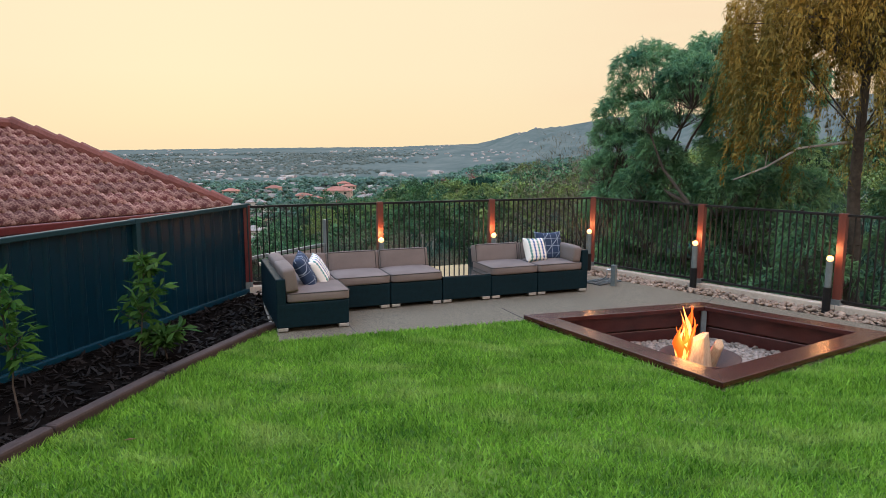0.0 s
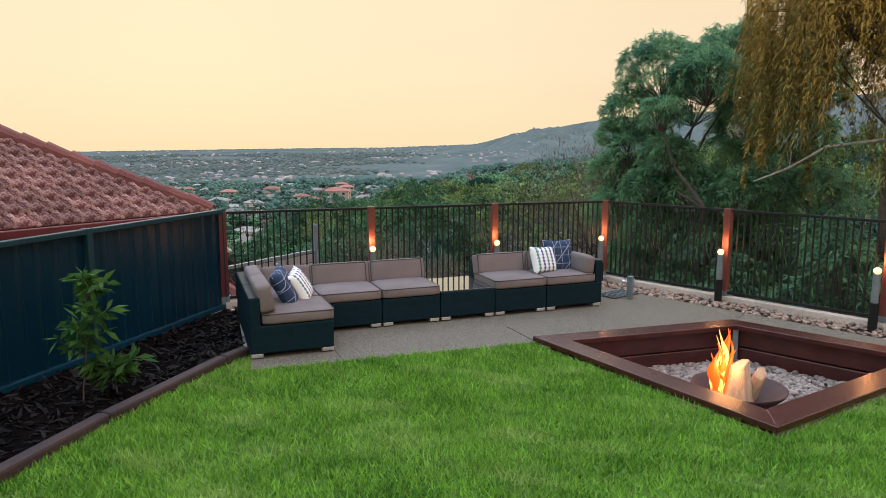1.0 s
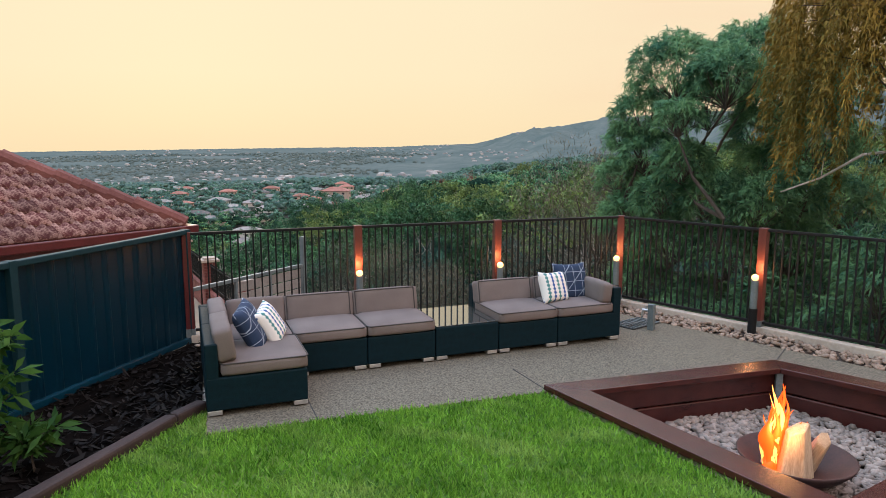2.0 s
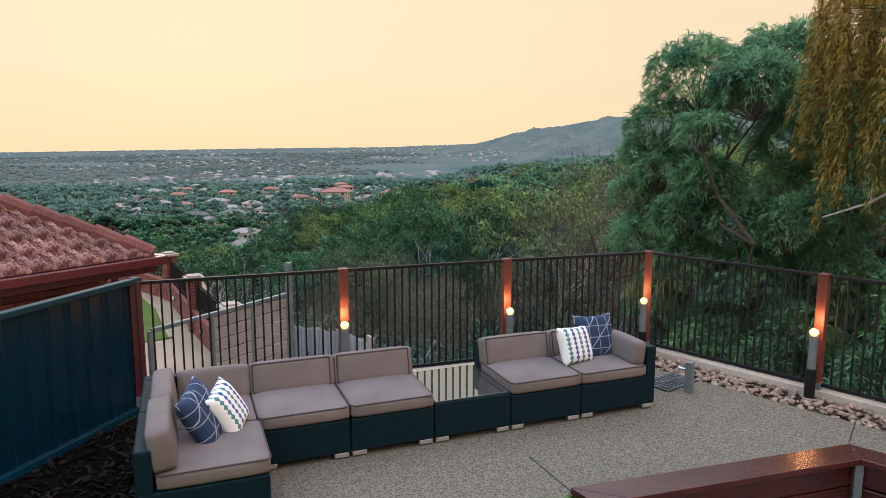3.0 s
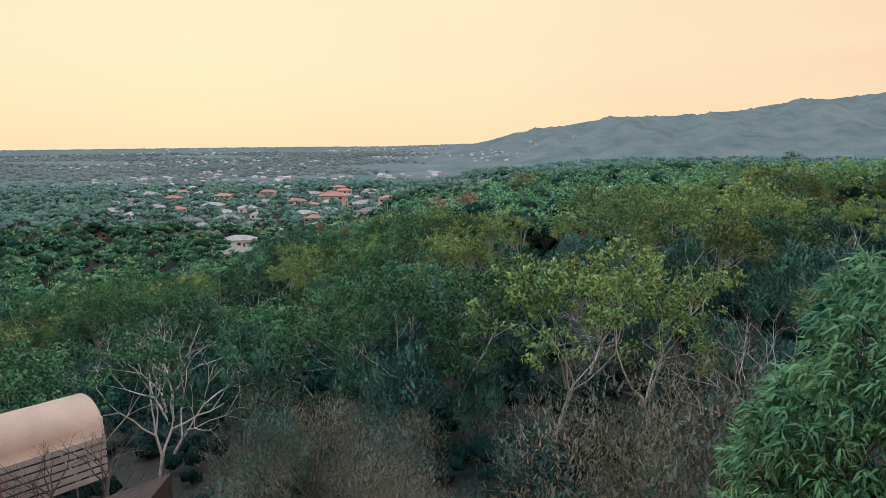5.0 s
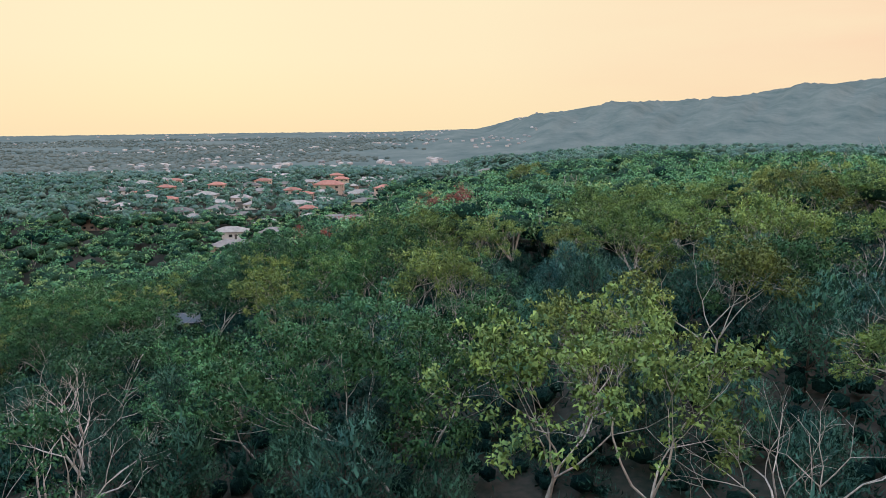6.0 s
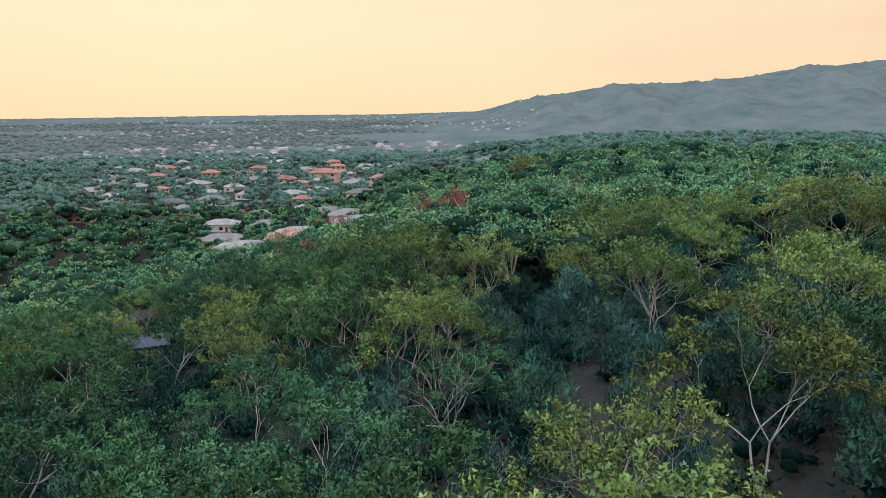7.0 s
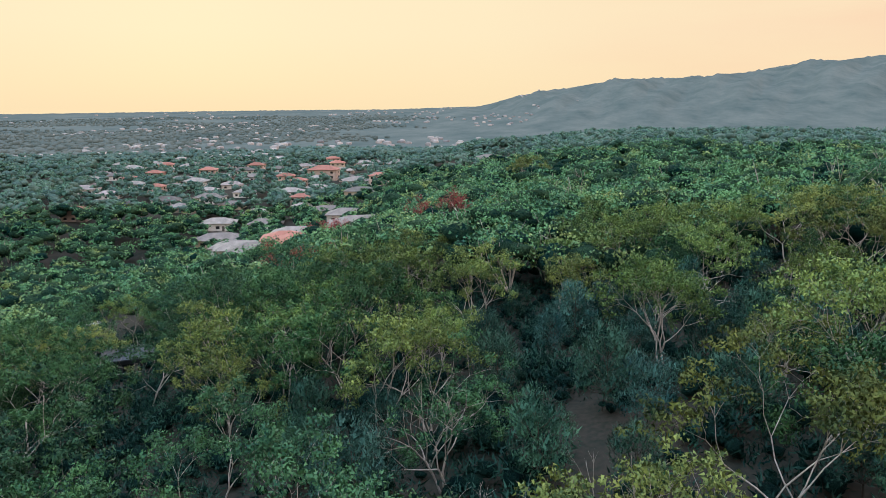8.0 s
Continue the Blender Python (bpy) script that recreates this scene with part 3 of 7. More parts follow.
v, f = stones(strip, 3400, 0.027, -0.030, 1)
M["pebble_island"] = leafy("pebble_heap", (0.11, 0.078, 0.060), (0.40, 0.31, 0.24), 0, 0, 0.0, 9)
tagged(raw("pebbles", v, f, M["pebble_island"], smooth=False), "tan and grey pebbles in the strip below the fence", "pebbles", kind="stuff")
pit_floor = shrunk(PIT, 0.16)
v, f = stones(pit_floor, 4200, 0.029, -0.37, 2)
M["pit_stone"] = leafy("pit_stones", (0.12, 0.10, 0.088), (0.42, 0.35, 0.30), 0, 0, 0.0, 9)
tagged(raw("pit_pebbles", v, f, M["pit_stone"]), "pale river stones covering the fire pit's floor", "pebbles", kind="stuff")
plate("pit_floor", shrunk(PIT, 0.06), [], -0.38, M["soil"], "stone-covered floor of the sunken fire pit", "pit floor", 0.1)

# bark chips on the mulch
def chips(poly, count, seed):
    r = np.random.default_rng(seed)
    P = np.array(poly)
    lo, hi = P.min(0), P.max(0)
    pts = lo + (hi - lo) * r.random((count * 5, 2))
    pts = pts[inside(poly, pts[:, 0], pts[:, 1])][:count]
    n = len(pts)
    ln, wd = 0.02 + 0.05 * r.random(n), 0.006 + 0.012 * r.random(n)
    ang, tilt = r.random(n) * 6.28, r.normal(0, 0.35, n)
    d = np.stack([np.cos(ang) * np.cos(tilt), np.sin(ang) * np.cos(tilt), np.sin(tilt)], -1)
    s = np.stack([-np.sin(ang), np.cos(ang), r.normal(0, 0.4, n)], -1)
    c = np.stack([pts[:, 0], pts[:, 1], -0.02 + 0.02 * r.random(n)], -1)
    a, b = d * ln[:, None], s * wd[:, None]
    vv = np.stack([c - a - b * 0.5, c + a * 0.2 - b, c + a, c - a * 0.4 + b], 1).reshape(-1, 3)
    return vv, np.arange(4 * n).reshape(-1, 4)


v, f = chips(bed, 6500, 4)
M["chip_island"] = leafy("bark_chips", (0.0015, 0.0015, 0.0016), (0.018, 0.014, 0.012), 0, 0, 0.0, 3)
tagged(raw("bark_chips", v, f, M["chip_island"]), "loose dark bark chips spread over the garden bed", "mulch", kind="stuff")

# lawn blades
def blades(poly, count, seed, ymax, ymin):
    r = np.random.default_rng(seed)
    P = np.array(poly)
    lo, hi = P.min(0), P.max(0)
    lo[1], hi[1] = max(lo[1], ymin), min(hi[1], ymax)
    lo[0], hi[0] = max(lo[0], -2.7), min(hi[0], 6.5)
    pts = lo + (hi - lo) * r.random((int(count * 1.5), 2))
    pts = pts[inside(poly, pts[:, 0], pts[:, 1])][:count]
    n = len(pts)
    lump = np.sin(pts[:, 0] * 2.1 + 1) * np.sin(pts[:, 1] * 1.7) * 0.5 + np.sin(pts[:, 0] * 5.3 + pts[:, 1] * 3.1) * 0.3
    h = (0.032 + 0.026 * r.random(n)) * (1 + 0.25 * lump)
    ang = r.random(n) * 6.28
    w = 0.005 + 0.0035 * r.random(n)
    base = np.stack([pts[:, 0], pts[:, 1], np.full(n, -0.022)], -1)
    s = np.stack([np.cos(ang), np.sin(ang), 0 * ang], -1) * w[:, None]
    lean = np.stack([r.normal(0, 0.5, n), r.normal(0, 0.5, n), np.ones(n)], -1) * h[:, None]
    vv = np.stack([base - s, base + s, base + lean], 1).reshape(-1, 3)
    return vv, np.arange(3 * n).reshape(-1, 3)


v, f = blades(lawn_out, 210000, 6, 11, 4.3)
tagged(raw("grass", v, f, M["blade"]), "short green blades of the mown lawn", "grass", kind="stuff")

# edging of the bed
rng = np.random.default_rng(8)
for a, b in zip(EDGE, EDGE[1:]):
    bm = bmesh.new()
    A, B = Vector((*a, 0.0)), Vector((*b, 0.0))
    d = (B - A).normalized()
    beam(bm, A + d * 0.006, B - d * 0.006, 0.105, 0.13, 0.022)
    tagged(part("garden_edging", bm, M["edging"]), "brown rounded concrete edging between lawn and mulch", "edging", kind="structure", group="edging lengths")


# ---- sunken fire pit ----
pit = thing("fire_pit_frame", "sunken square fire pit lined with dark red-brown sleepers", "fire pit")
inner = shrunk(PIT, 0.24)
wall_line = shrunk(PIT, 0.13)
for i in range(4):
    j = (i + 1) % 4
    # capping board with mitred ends
    bm = bmesh.new()
    q = [PIT[i], PIT[j], inner[j], inner[i]]
    lo, hi = [bm.verts.new((x, y, 0.005)) for x, y in q], [bm.verts.new((x, y, 0.055)) for x, y in q]
    bm.faces.new(hi), bm.faces.new(lo[::-1])
    for k in range(4):
        bm.faces.new((lo[k], lo[(k + 1) % 4], hi[(k + 1) % 4], hi[k]))
    bmesh.ops.bevel(bm, geom=list(bm.edges), offset=0.006, segments=2, affect="EDGES", profile=0.5)
    part("capping_board", bm, M["sleeper"], pit)
    a, b = Vector((*wall_line[i], 0)), Vector((*wall_line[j], 0))
    for lvl in range(3):
        z = -0.095 - 0.2 * lvl
        part("sleeper", beam(bmesh.new(), a + Vector((0, 0, z)), b + Vector((0, 0, z)), 0.075, 0.19, 0.012), M["sleeper"], pit)
    c = Vector((*shrunk(PIT, 0.20)[i], 0))
    part("corner_bracket", bbox(c.x - 0.03, c.y - 0.03, -0.5, c.x + 0.03, c.y + 0.03, 0.0, 0.004), M["galv"], pit, "galvanised steel corner post")

bowl = thing("fire_bowl", "wide shallow rusted steel fire bowl on the stones", "fire bowl", pose(2.17, 10.24, -0.30) @ Matrix.Scale(0.93, 4))
bm = bmesh.new()
prof = [(0.10, 0.0), (0.22, 0.03), (0.33, 0.09), (0.41, 0.17), (0.425, 0.20), (0.41, 0.20), (0.32, 0.115), (0.20, 0.055), (0.001, 0.03)]
rings = [[bm.verts.new((r * math.cos(2 * math.pi * k / 40), r * math.sin(2 * math.pi * k / 40), z)) for k in range(40)] for r, z in [(0.001, 0.0)] + prof]
for ra, rb in zip(rings, rings[1:]):
    for k in range(40):
        bm.faces.new((ra[k], ra[(k + 1) % 40], rb[(k + 1) % 40], rb[k]))
part("bowl", bm, M["rust"], bowl, smooth=True)
bm = bmesh.new()
rod(bm, (0, 0, -0.03), (0, 0, 0.01), 0.16, 0.13, 24)
part("foot_ring", bm, M["rust"], bowl)


def split_log(name, at, h, w):
    lg = thing(name, "split pale firewood log standing in the fire bowl", "log", at, "firewood")
    bm = bmesh.new()
    pts = [(-w, -w * 0.3), (0, -w * 0.8), (w, -w * 0.2), (w * 0.7, w * 0.6), (-w * 0.6, w * 0.7)]
    lo = [bm.verts.new((x * 1.35, y * 1.3, 0)) for x, y in pts]
    hi = [bm.verts.new((x * 0.75, y * 0.9, h * (1 + 0.12 * x / w))) for x, y in pts]
    bm.faces.new(hi), bm.faces.new(lo[::-1])
    for k in range(5):
        bm.faces.new((lo[k], lo[(k + 1) % 5], hi[(k + 1) % 5], hi[k]))
    bmesh.ops.bevel(bm, geom=list(bm.edges), offset=0.008, segments=1, affect="EDGES")
    part("wood", bm, M["log"], lg)
    return lg


split_log("firewood_log", pose(2.15, 10.17, -0.26, -4, 3, 20), 0.36, 0.105)
split_log("firewood_log", pose(2.27, 10.33, -0.25, 18, -20, 80), 0.30, 0.07)
split_log("firewood_log", pose(2.02, 10.30, -0.25, -14, 18, 10), 0.26, 0.06)


def flame_tongue(bm, x, y, z, h, w, seed):
    """A twisting pointed tongue of fire."""
    r = random.Random(seed)
    n, m = 12, 8
    px, py = r.uniform(0, 6), r.uniform(0, 6)
    last = None
    for i in range(n + 1):
        t = i / n
        rad = w * (math.sin(math.pi * min(1, 0.18 + 0.82 * t)) ** 0.8) * (1 - 0.55 * t) * (1 + 0.38 * math.sin(10 * t + 2.3 * seed)) + 0.001
        cx, cy = x + (0.01 + 0.035 * t) * math.sin(px + 5.5 * t), y + 0.03 * t * math.sin(py + 5 * t)
        ring = [bm.verts.new((cx + rad * math.cos(6.2832 * k / m) * (1 + 0.3 * math.sin(3 * k + 7 * t + seed)), cy + 0.6 * rad * math.sin(6.2832 * k / m), z + h * t)) for k in range(m)]
        if last:
            for k in range(m):
                bm.faces.new((last[k], last[(k + 1) % m], ring[(k + 1) % m], ring[k]))
        last = ring


fire = thing("fire", "leaping orange flames among the logs in the bowl", "fire", pose(2.06, 10.22, -0.24))
fr = random.Random(41)
for k in range(30):
    u = fr.random()
    x, y = -0.13 + 0.30 * u + fr.uniform(-0.03, 0.03), 0.03 + 0.10 * fr.random() - 0.10 * (u < 0.3)
    h, w = (0.24 + 0.44 * fr.random() ** 1.5) * (1.0 - 0.5 * abs(u - 0.4)), fr.uniform(0.020, 0.048)
    mt = "flame_core" if k % 3 == 0 else "flame"
    bm = bmesh.new()
    flame_tongue(bm, x, y, 0, h, w * (0.7 if mt == "flame_core" else 1.0), k)
    part("flame_tongue", bm, M[mt], fire, smooth=True)
fl = new("fire_light", bpy.data.lights.new("fire_light", "POINT"))
fl.data.energy, fl.data.color, fl.data.shadow_soft_size = 12, (1.0, 0.45, 0.15), 0.15
fl.location = (2.05, 10.1, 0.12)

# ---- black picket fence with red-brown posts ----
def picket_panel(a, b):
    """One bay between two posts, with rails and pickets."""
    A, B = Vector((*a, 0)), Vector((*b, 0))
    d = (B - A).normalized()
    ln = (B - A).length - 0.10
    bay = thing("picket_fence", "black powder-coated steel picket fence panel between timber posts", "fence", Matrix.Translation(A + d * 0.05) @ Matrix.Rotation(math.atan2(d.y, d.x), 4, "Z"), "picket fence bays")
    part("top_rail", bbox(0, -0.02, 1.135, ln, 0.02, 1.165, 0.004), M["steel_black"], bay)
    part("bottom_rail", bbox(0, -0.018, 0.085, ln, 0.018, 0.115, 0.004), M["steel_black"], bay)
    n = int(round(ln / 0.08))
    first = None
    for k in range(1, n):
        x = ln * k / n
        if first is None:
            first = part("picket", bbox(-0.008, -0.008, 0.11, 0.008, 0.008, 1.14), M["steel_black"], bay, at=pose(x, 0, 0))
        else:
            link("picket", first.data, None, bay, at=pose(x, 0, 0))
    return bay


def timber_post(x, y, turn, first=False):
    p = thing("fence_post", "dark maroon fence post where the steel fence ends" if first else "red-brown oiled timber fence post on a steel bracket", "fence post", pose(x, y, 0, 0, 0, turn), "fence posts")
    part("shaft", bbox(-0.045, -0.045, 0.09, 0.045, 0.045, 1.172, 0.006), M["gutter"] if first else M["post"], p)
    part("bracket", bbox(-0.05, -0.05, -0.02, 0.05, 0.05, 0.12, 0.004), M["galv"], p, "galvanised post bracket")
    return p


for i, (a, b) in enumerate(zip(FENCE, FENCE[1:])):
    picket_panel(a, b)
for i, (x, y) in enumerate(FENCE):
    q = FENCE[i + 1] if i < len(FENCE) - 1 else FENCE[i]
    q0 = FENCE[i - 1] if i else FENCE[i]
    timber_post(x, y, math.degrees(math.atan2(q[1] - q0[1], q[0] - q0[0])), i == 0)


def bollard(x, y):
    b = thing("bollard_light", "short grey bollard light glowing warm beside a fence post", "bollard light", pose(x, y, -0.03), "bollard lights")
    bm = rod(bmesh.new(), (0, 0, 0), (0, 0, 0.31), 0.046, n=20)
    rod(bm, (0, 0, 0), (0, 0, 0.02), 0.075, n=20)
    part("base", bm, M["steel_black"], b, "black base sleeve", smooth=False)
    part("tube", rod(bmesh.new(), (0, 0, 0.31), (0, 0, 0.625), 0.038, n=20), M["galv"], b)
    bm = bmesh.new()
    bmesh.ops.create_uvsphere(bm, u_segments=16, v_segments=10, radius=0.04, matrix=Matrix.Translation((0, 0, 0.66)) @ Matrix.Diagonal((1, 1, 0.9, 1)))
    part("lamp", bm, M["lamp_glow"], b, "glowing warm lamp", smooth=True)
    lt = new("bollard_lamp", bpy.data.lights.new("bollard_lamp", "POINT"))
    lt.data.energy, lt.data.color, lt.data.shadow_soft_size = 5.5, (1.0, 0.42, 0.15), 0.05
    lt.location = (x, y, 0.72)


for x, y in ((-1.87, 12.53), (-0.36, 13.42), (1.06, 14.22), (2.51, 13.18), (3.90, 12.12), (5.36, 11.0)):
    bollard(x, y)


# ---- navy steel boundary fence ----
def steel_bay(a, b):
    A, B = Vector((*a, 0)), Vector((*b, 0))
    d = (B - A).normalized()
    ln = (B - A).length
    bay = thing("steel_fence", "dark navy ribbed steel sheet fence panel", "fence", Matrix.Translation(A) @ Matrix.Rotation(math.atan2(d.y, d.x), 4, "Z"), "steel fence bays")
    # ribbed sheet: pans and round-shouldered ribs
    xs, ys = [], []
    x = 0.03
    while x < ln - 0.03:
        for dx, yy in ((0, 0), (0.085, 0), (0.10, 0.008), (0.125, 0.012), (0.15, 0.008), (0.165, 0)):
            if x + dx < ln - 0.03:
                xs.append(x + dx), ys.append(yy)
        x += 0.195
    bm = bmesh.new()
    front = [(bm.verts.new((xx, yy, -0.02)), bm.verts.new((xx, yy, 1.16))) for xx, yy in zip(xs, ys)]
    for p, q in zip(front, front[1:]):
        bm.faces.new((p[0], q[0], q[1], p[1]))
    bmesh.ops.solidify(bm, geom=list(bm.faces), thickness=0.003)
    part("sheet", bm, M["sheet"], bay, smooth=False)
    part("top_rail", bbox(0.0, -0.025, 1.145, ln, 0.055, 1.195, 0.008), M["sheet_trim"], bay)
    part("bottom_rail", bbox(0.0, -0.02, -0.03, ln, 0.05, 0.03, 0.006), M["sheet"], bay)
    part("post", bbox(-0.035, -0.03, -0.05, 0.035, 0.06, 1.20, 0.006), M["sheet_trim"], bay)
    return bay


for a, b in zip(BOUND, BOUND[1:]):
    steel_bay(a, b)

# ---- outdoor lounge ----
SOFA0 = Vector((-1.31, 11.10, 0))
SOFA_TURN = math.degrees(math.atan2(U.y, U.x))


def at_sofa(u, w, z=0, turn=0):
    p = SOFA0 + U * u + V * w
    return pose(p.x, p.y, z, 0, 0, SOFA_TURN + turn)


def soft_block(w, d, h, puff=0.02, corner=0.03):
    """A padded cushion: a rounded block, fuller in the middle. Origin at its bottom corner."""
    bm = bmesh.new()
    bmesh.ops.create_cube(bm, size=1)
    bmesh.ops.subdivide_edges(bm, edges=list(bm.edges), cuts=7, use_grid_fill=True)
    hx, hy, hz = w / 2, d / 2, h / 2
    for vv in bm.verts:
        c = Vector((vv.co.x * w, vv.co.y * d, vv.co.z * h))
        q = Vector((max(-hx + corner, min(hx - corner, c.x)), max(-hy + corner, min(hy - corner, c.y)), max(-hz + corner, min(hz - corner, c.z))))
        o = c - q
        if o.length > 1e-6:
            c = q + o.normalized() * min(corner, o.length)
        fx, fy, fz = 1 - (c.x / hx) ** 2, 1 - (c.y / hy) ** 2, 1 - (c.z / hz) ** 2
        c.z += math.copysign(puff * max(0, fx) * max(0, fy), c.z) if abs(c.z) > hz * 0.6 else 0
        c.y += math.copysign(puff * 0.6 * max(0, fx) * max(0, fz), c.y) if abs(c.y) > hy * 0.6 else 0
        vv.co = c + Vector((hx, hy, hz))
    return bm


def seam(w, d, z, corner=0.03):
    """Piping cord running round a cushion's edge."""
    bm = bmesh.new()
    pts = [(corner, 0.002), (w - corner, 0.002), (w - 0.002, corner), (w - 0.002, d - corner), (w - corner, d - 0.002), (corner, d - 0.002), (0.002, d - corner), (0.002, corner)]
    for (x0, y0), (x1, y1) in zip(pts, pts[1:] + pts[:1]):
        rod(bm, (x0, y0, z), (x1, y1, z), 0.006, n=6)
    return bm


def back_seam(w, h):
    """Piping round the front face of a back cushion."""
    bm = bmesh.new()
    pts = [(0.02, 0.02), (w - 0.02, 0.02), (w - 0.02, h - 0.012), (0.02, h - 0.012)]
    for (x0, z0), (x1, z1) in zip(pts, pts[1:] + pts[:1]):
        rod(bm, (x0, 0.004, z0), (x1, 0.004, z1), 0.006, n=6)
    return bm


def rattan_box(x0, y0, z0, x1, y1, z1):
    return bbox(x0, y0, z0, x1, y1, z1, 0.012, 2)


def sofa_unit(name, label, w, d, m, arm=0.0, side=0.0, back=True):
    """A lounge module of width w and depth d: rattan base and back, cushions, short metal feet. arm: a raised right side; side: a raised left edge."""
    s = thing(name, label, "outdoor sofa", m, "lounge modules")
    part("base", rattan_box(0.003, 0, 0.035, w - 0.003, d, 0.300), M["rattan"], s)
    part("back_panel", rattan_box(0.003, d - 0.10, 0.285, w - 0.003, d, 0.57), M["rattan"], s)
    if arm:
        part("side_panel", rattan_box(w - 0.10, 0, 0.285, w - 0.003, d - 0.10, 0.57), M["rattan"], s)
    if side:
        part("side_panel", rattan_box(0.003, d - 0.16, 0.285, 0.03, d - 0.10, 0.56), M["rattan"], s)
    sw, sd = w - (0.10 if arm else 0) - 0.012, d - 0.10
    cu = part("seat_cushion", soft_block(sw + 0.008, sd, 0.112, 0.012), M["cushion"], s, at=pose(0.002, -0.012, 0.301), smooth=True)
    part("piping", seam(sw, sd, 0.101), M["piping"], cu, "dark piping cord")
    bw = sw
    bc = part("back_cushion", soft_block(bw + 0.008, 0.15, 0.255, 0.006, 0.022), M["cushion"], s, at=pose(0.002, d - 0.27, 0.393, -13), smooth=True)
    part("piping", back_seam(bw - 0.01, 0.255), M["piping"], bc, "dark piping cord")
    if arm:
        part("side_cushion", soft_block(0.14, sd - 0.19, 0.22, 0.010, 0.035), M["cushion"], s, at=pose(w - 0.245, 0.02, 0.405, 0, 6), smooth=True)
    for fx in (0.07, w - 0.07):
        for fy in (0.05, d - 0.05):
            part("foot", bbox(fx - 0.055, fy - 0.045, 0, fx + 0.055, fy + 0.045, 0.036, 0.004), M["alu"], s, "silver metal foot")
    return s


A, C = 0.68, 0.78
sofa_unit("sofa_module", "dark rattan armless lounge module with taupe cushions", A, C, at_sofa(-A, 0))
sofa_unit("sofa_module", "dark rattan armless lounge module with taupe cushions", A, C, at_sofa(0, 0))
sofa_unit("sofa_module", "dark rattan lounge module beside the glass table, taupe cushions", A, C, at_sofa(2 * A, 0), side=1)
sofa_unit("corner_sofa_module", "dark rattan corner lounge module with high side and taupe cushions", C, C, at_sofa(3 * A, 0), arm=1)
# corner of the L and the end unit that juts towards the lawn
cs = thing("corner_sofa_module", "dark rattan corner lounge module joining the two rows", "outdoor sofa", at_sofa(-A - C, 0), "lounge modules")
part("base", rattan_box(0.003, 0, 0.035, C - 0.003, C, 0.300), M["rattan"], cs)
part("back_panel", rattan_box(0.003, C - 0.10, 0.285, C - 0.003, C, 0.57), M["rattan"], cs)
part("side_panel", rattan_box(0.003, 0, 0.285, 0.10, C - 0.10, 0.57), M["rattan"], cs)
part("seat_cushion", soft_block(C - 0.105, C - 0.10, 0.112, 0.012), M["cushion"], cs, at=pose(0.103, -0.006, 0.301), smooth=True)
part("back_cushion", soft_block(C - 0.245, 0.15, 0.255, 0.006, 0.022), M["cushion"], cs, at=pose(0.245, C - 0.27, 0.393, -13), smooth=True)
part("side_cushion", soft_block(0.15, C - 0.12, 0.25, 0.010, 0.035), M["cushion"], cs, at=pose(0.10, 0.0, 0.405, 0, -7), smooth=True)
for fx in (0.07, C - 0.07):
    part("foot", bbox(fx - 0.055, C - 0.095, 0, fx + 0.055, C - 0.005, 0.036, 0.004), M["alu"], cs, "silver metal foot")
es = thing("sofa_module", "dark rattan lounge end module with its back to the garden bed", "outdoor sofa", at_sofa(-A - C, -A), "lounge modules")
part("base", rattan_box(0, 0.003, 0.035, C, A - 0.003, 0.300), M["rattan"], es)
part("back_panel", rattan_box(0, 0.003, 0.285, 0.10, A - 0.003, 0.57), M["rattan"], es)
cu = part("seat_cushion", soft_block(C - 0.10, A - 0.004, 0.112, 0.012), M["cushion"], es, at=pose(0.112, 0.001, 0.301), smooth=True)
part("piping", seam(C - 0.10, A - 0.004, 0.101), M["piping"], cu, "dark piping cord")
part("back_cushion", soft_block(0.15, A - 0.03, 0.26, 0.008, 0.025), M["cushion"], es, at=pose(0.10, 0.015, 0.405, 0, -9), smooth=True)
for fx in (0.06, C - 0.06):
    for fy in (0.05, A - 0.05):
        part("foot", bbox(fx - 0.055, fy - 0.045, 0, fx + 0.055, fy + 0.045, 0.036, 0.004), M["alu"], es, "silver metal foot")

ct = thing("coffee_table", "low dark rattan table with a dark glass top between the sofas", "coffee table", at_sofa(A, 0))
part("base", rattan_box(0.003, 0, 0.035, A - 0.003, C, 0.325), M["rattan"], ct)
part("glass_top", bbox(0.012, 0.01, 0.326, A - 0.012, C - 0.01, 0.336, 0.003), M["glass"], ct, "dark reflective glass top")
for fx in (0.07, A - 0.07):
    for fy in (0.05, C - 0.05):
        part("foot", bbox(fx - 0.055, fy - 0.045, 0, fx + 0.055, fy + 0.045, 0.036, 0.004), M["alu"], ct, "silver metal foot")


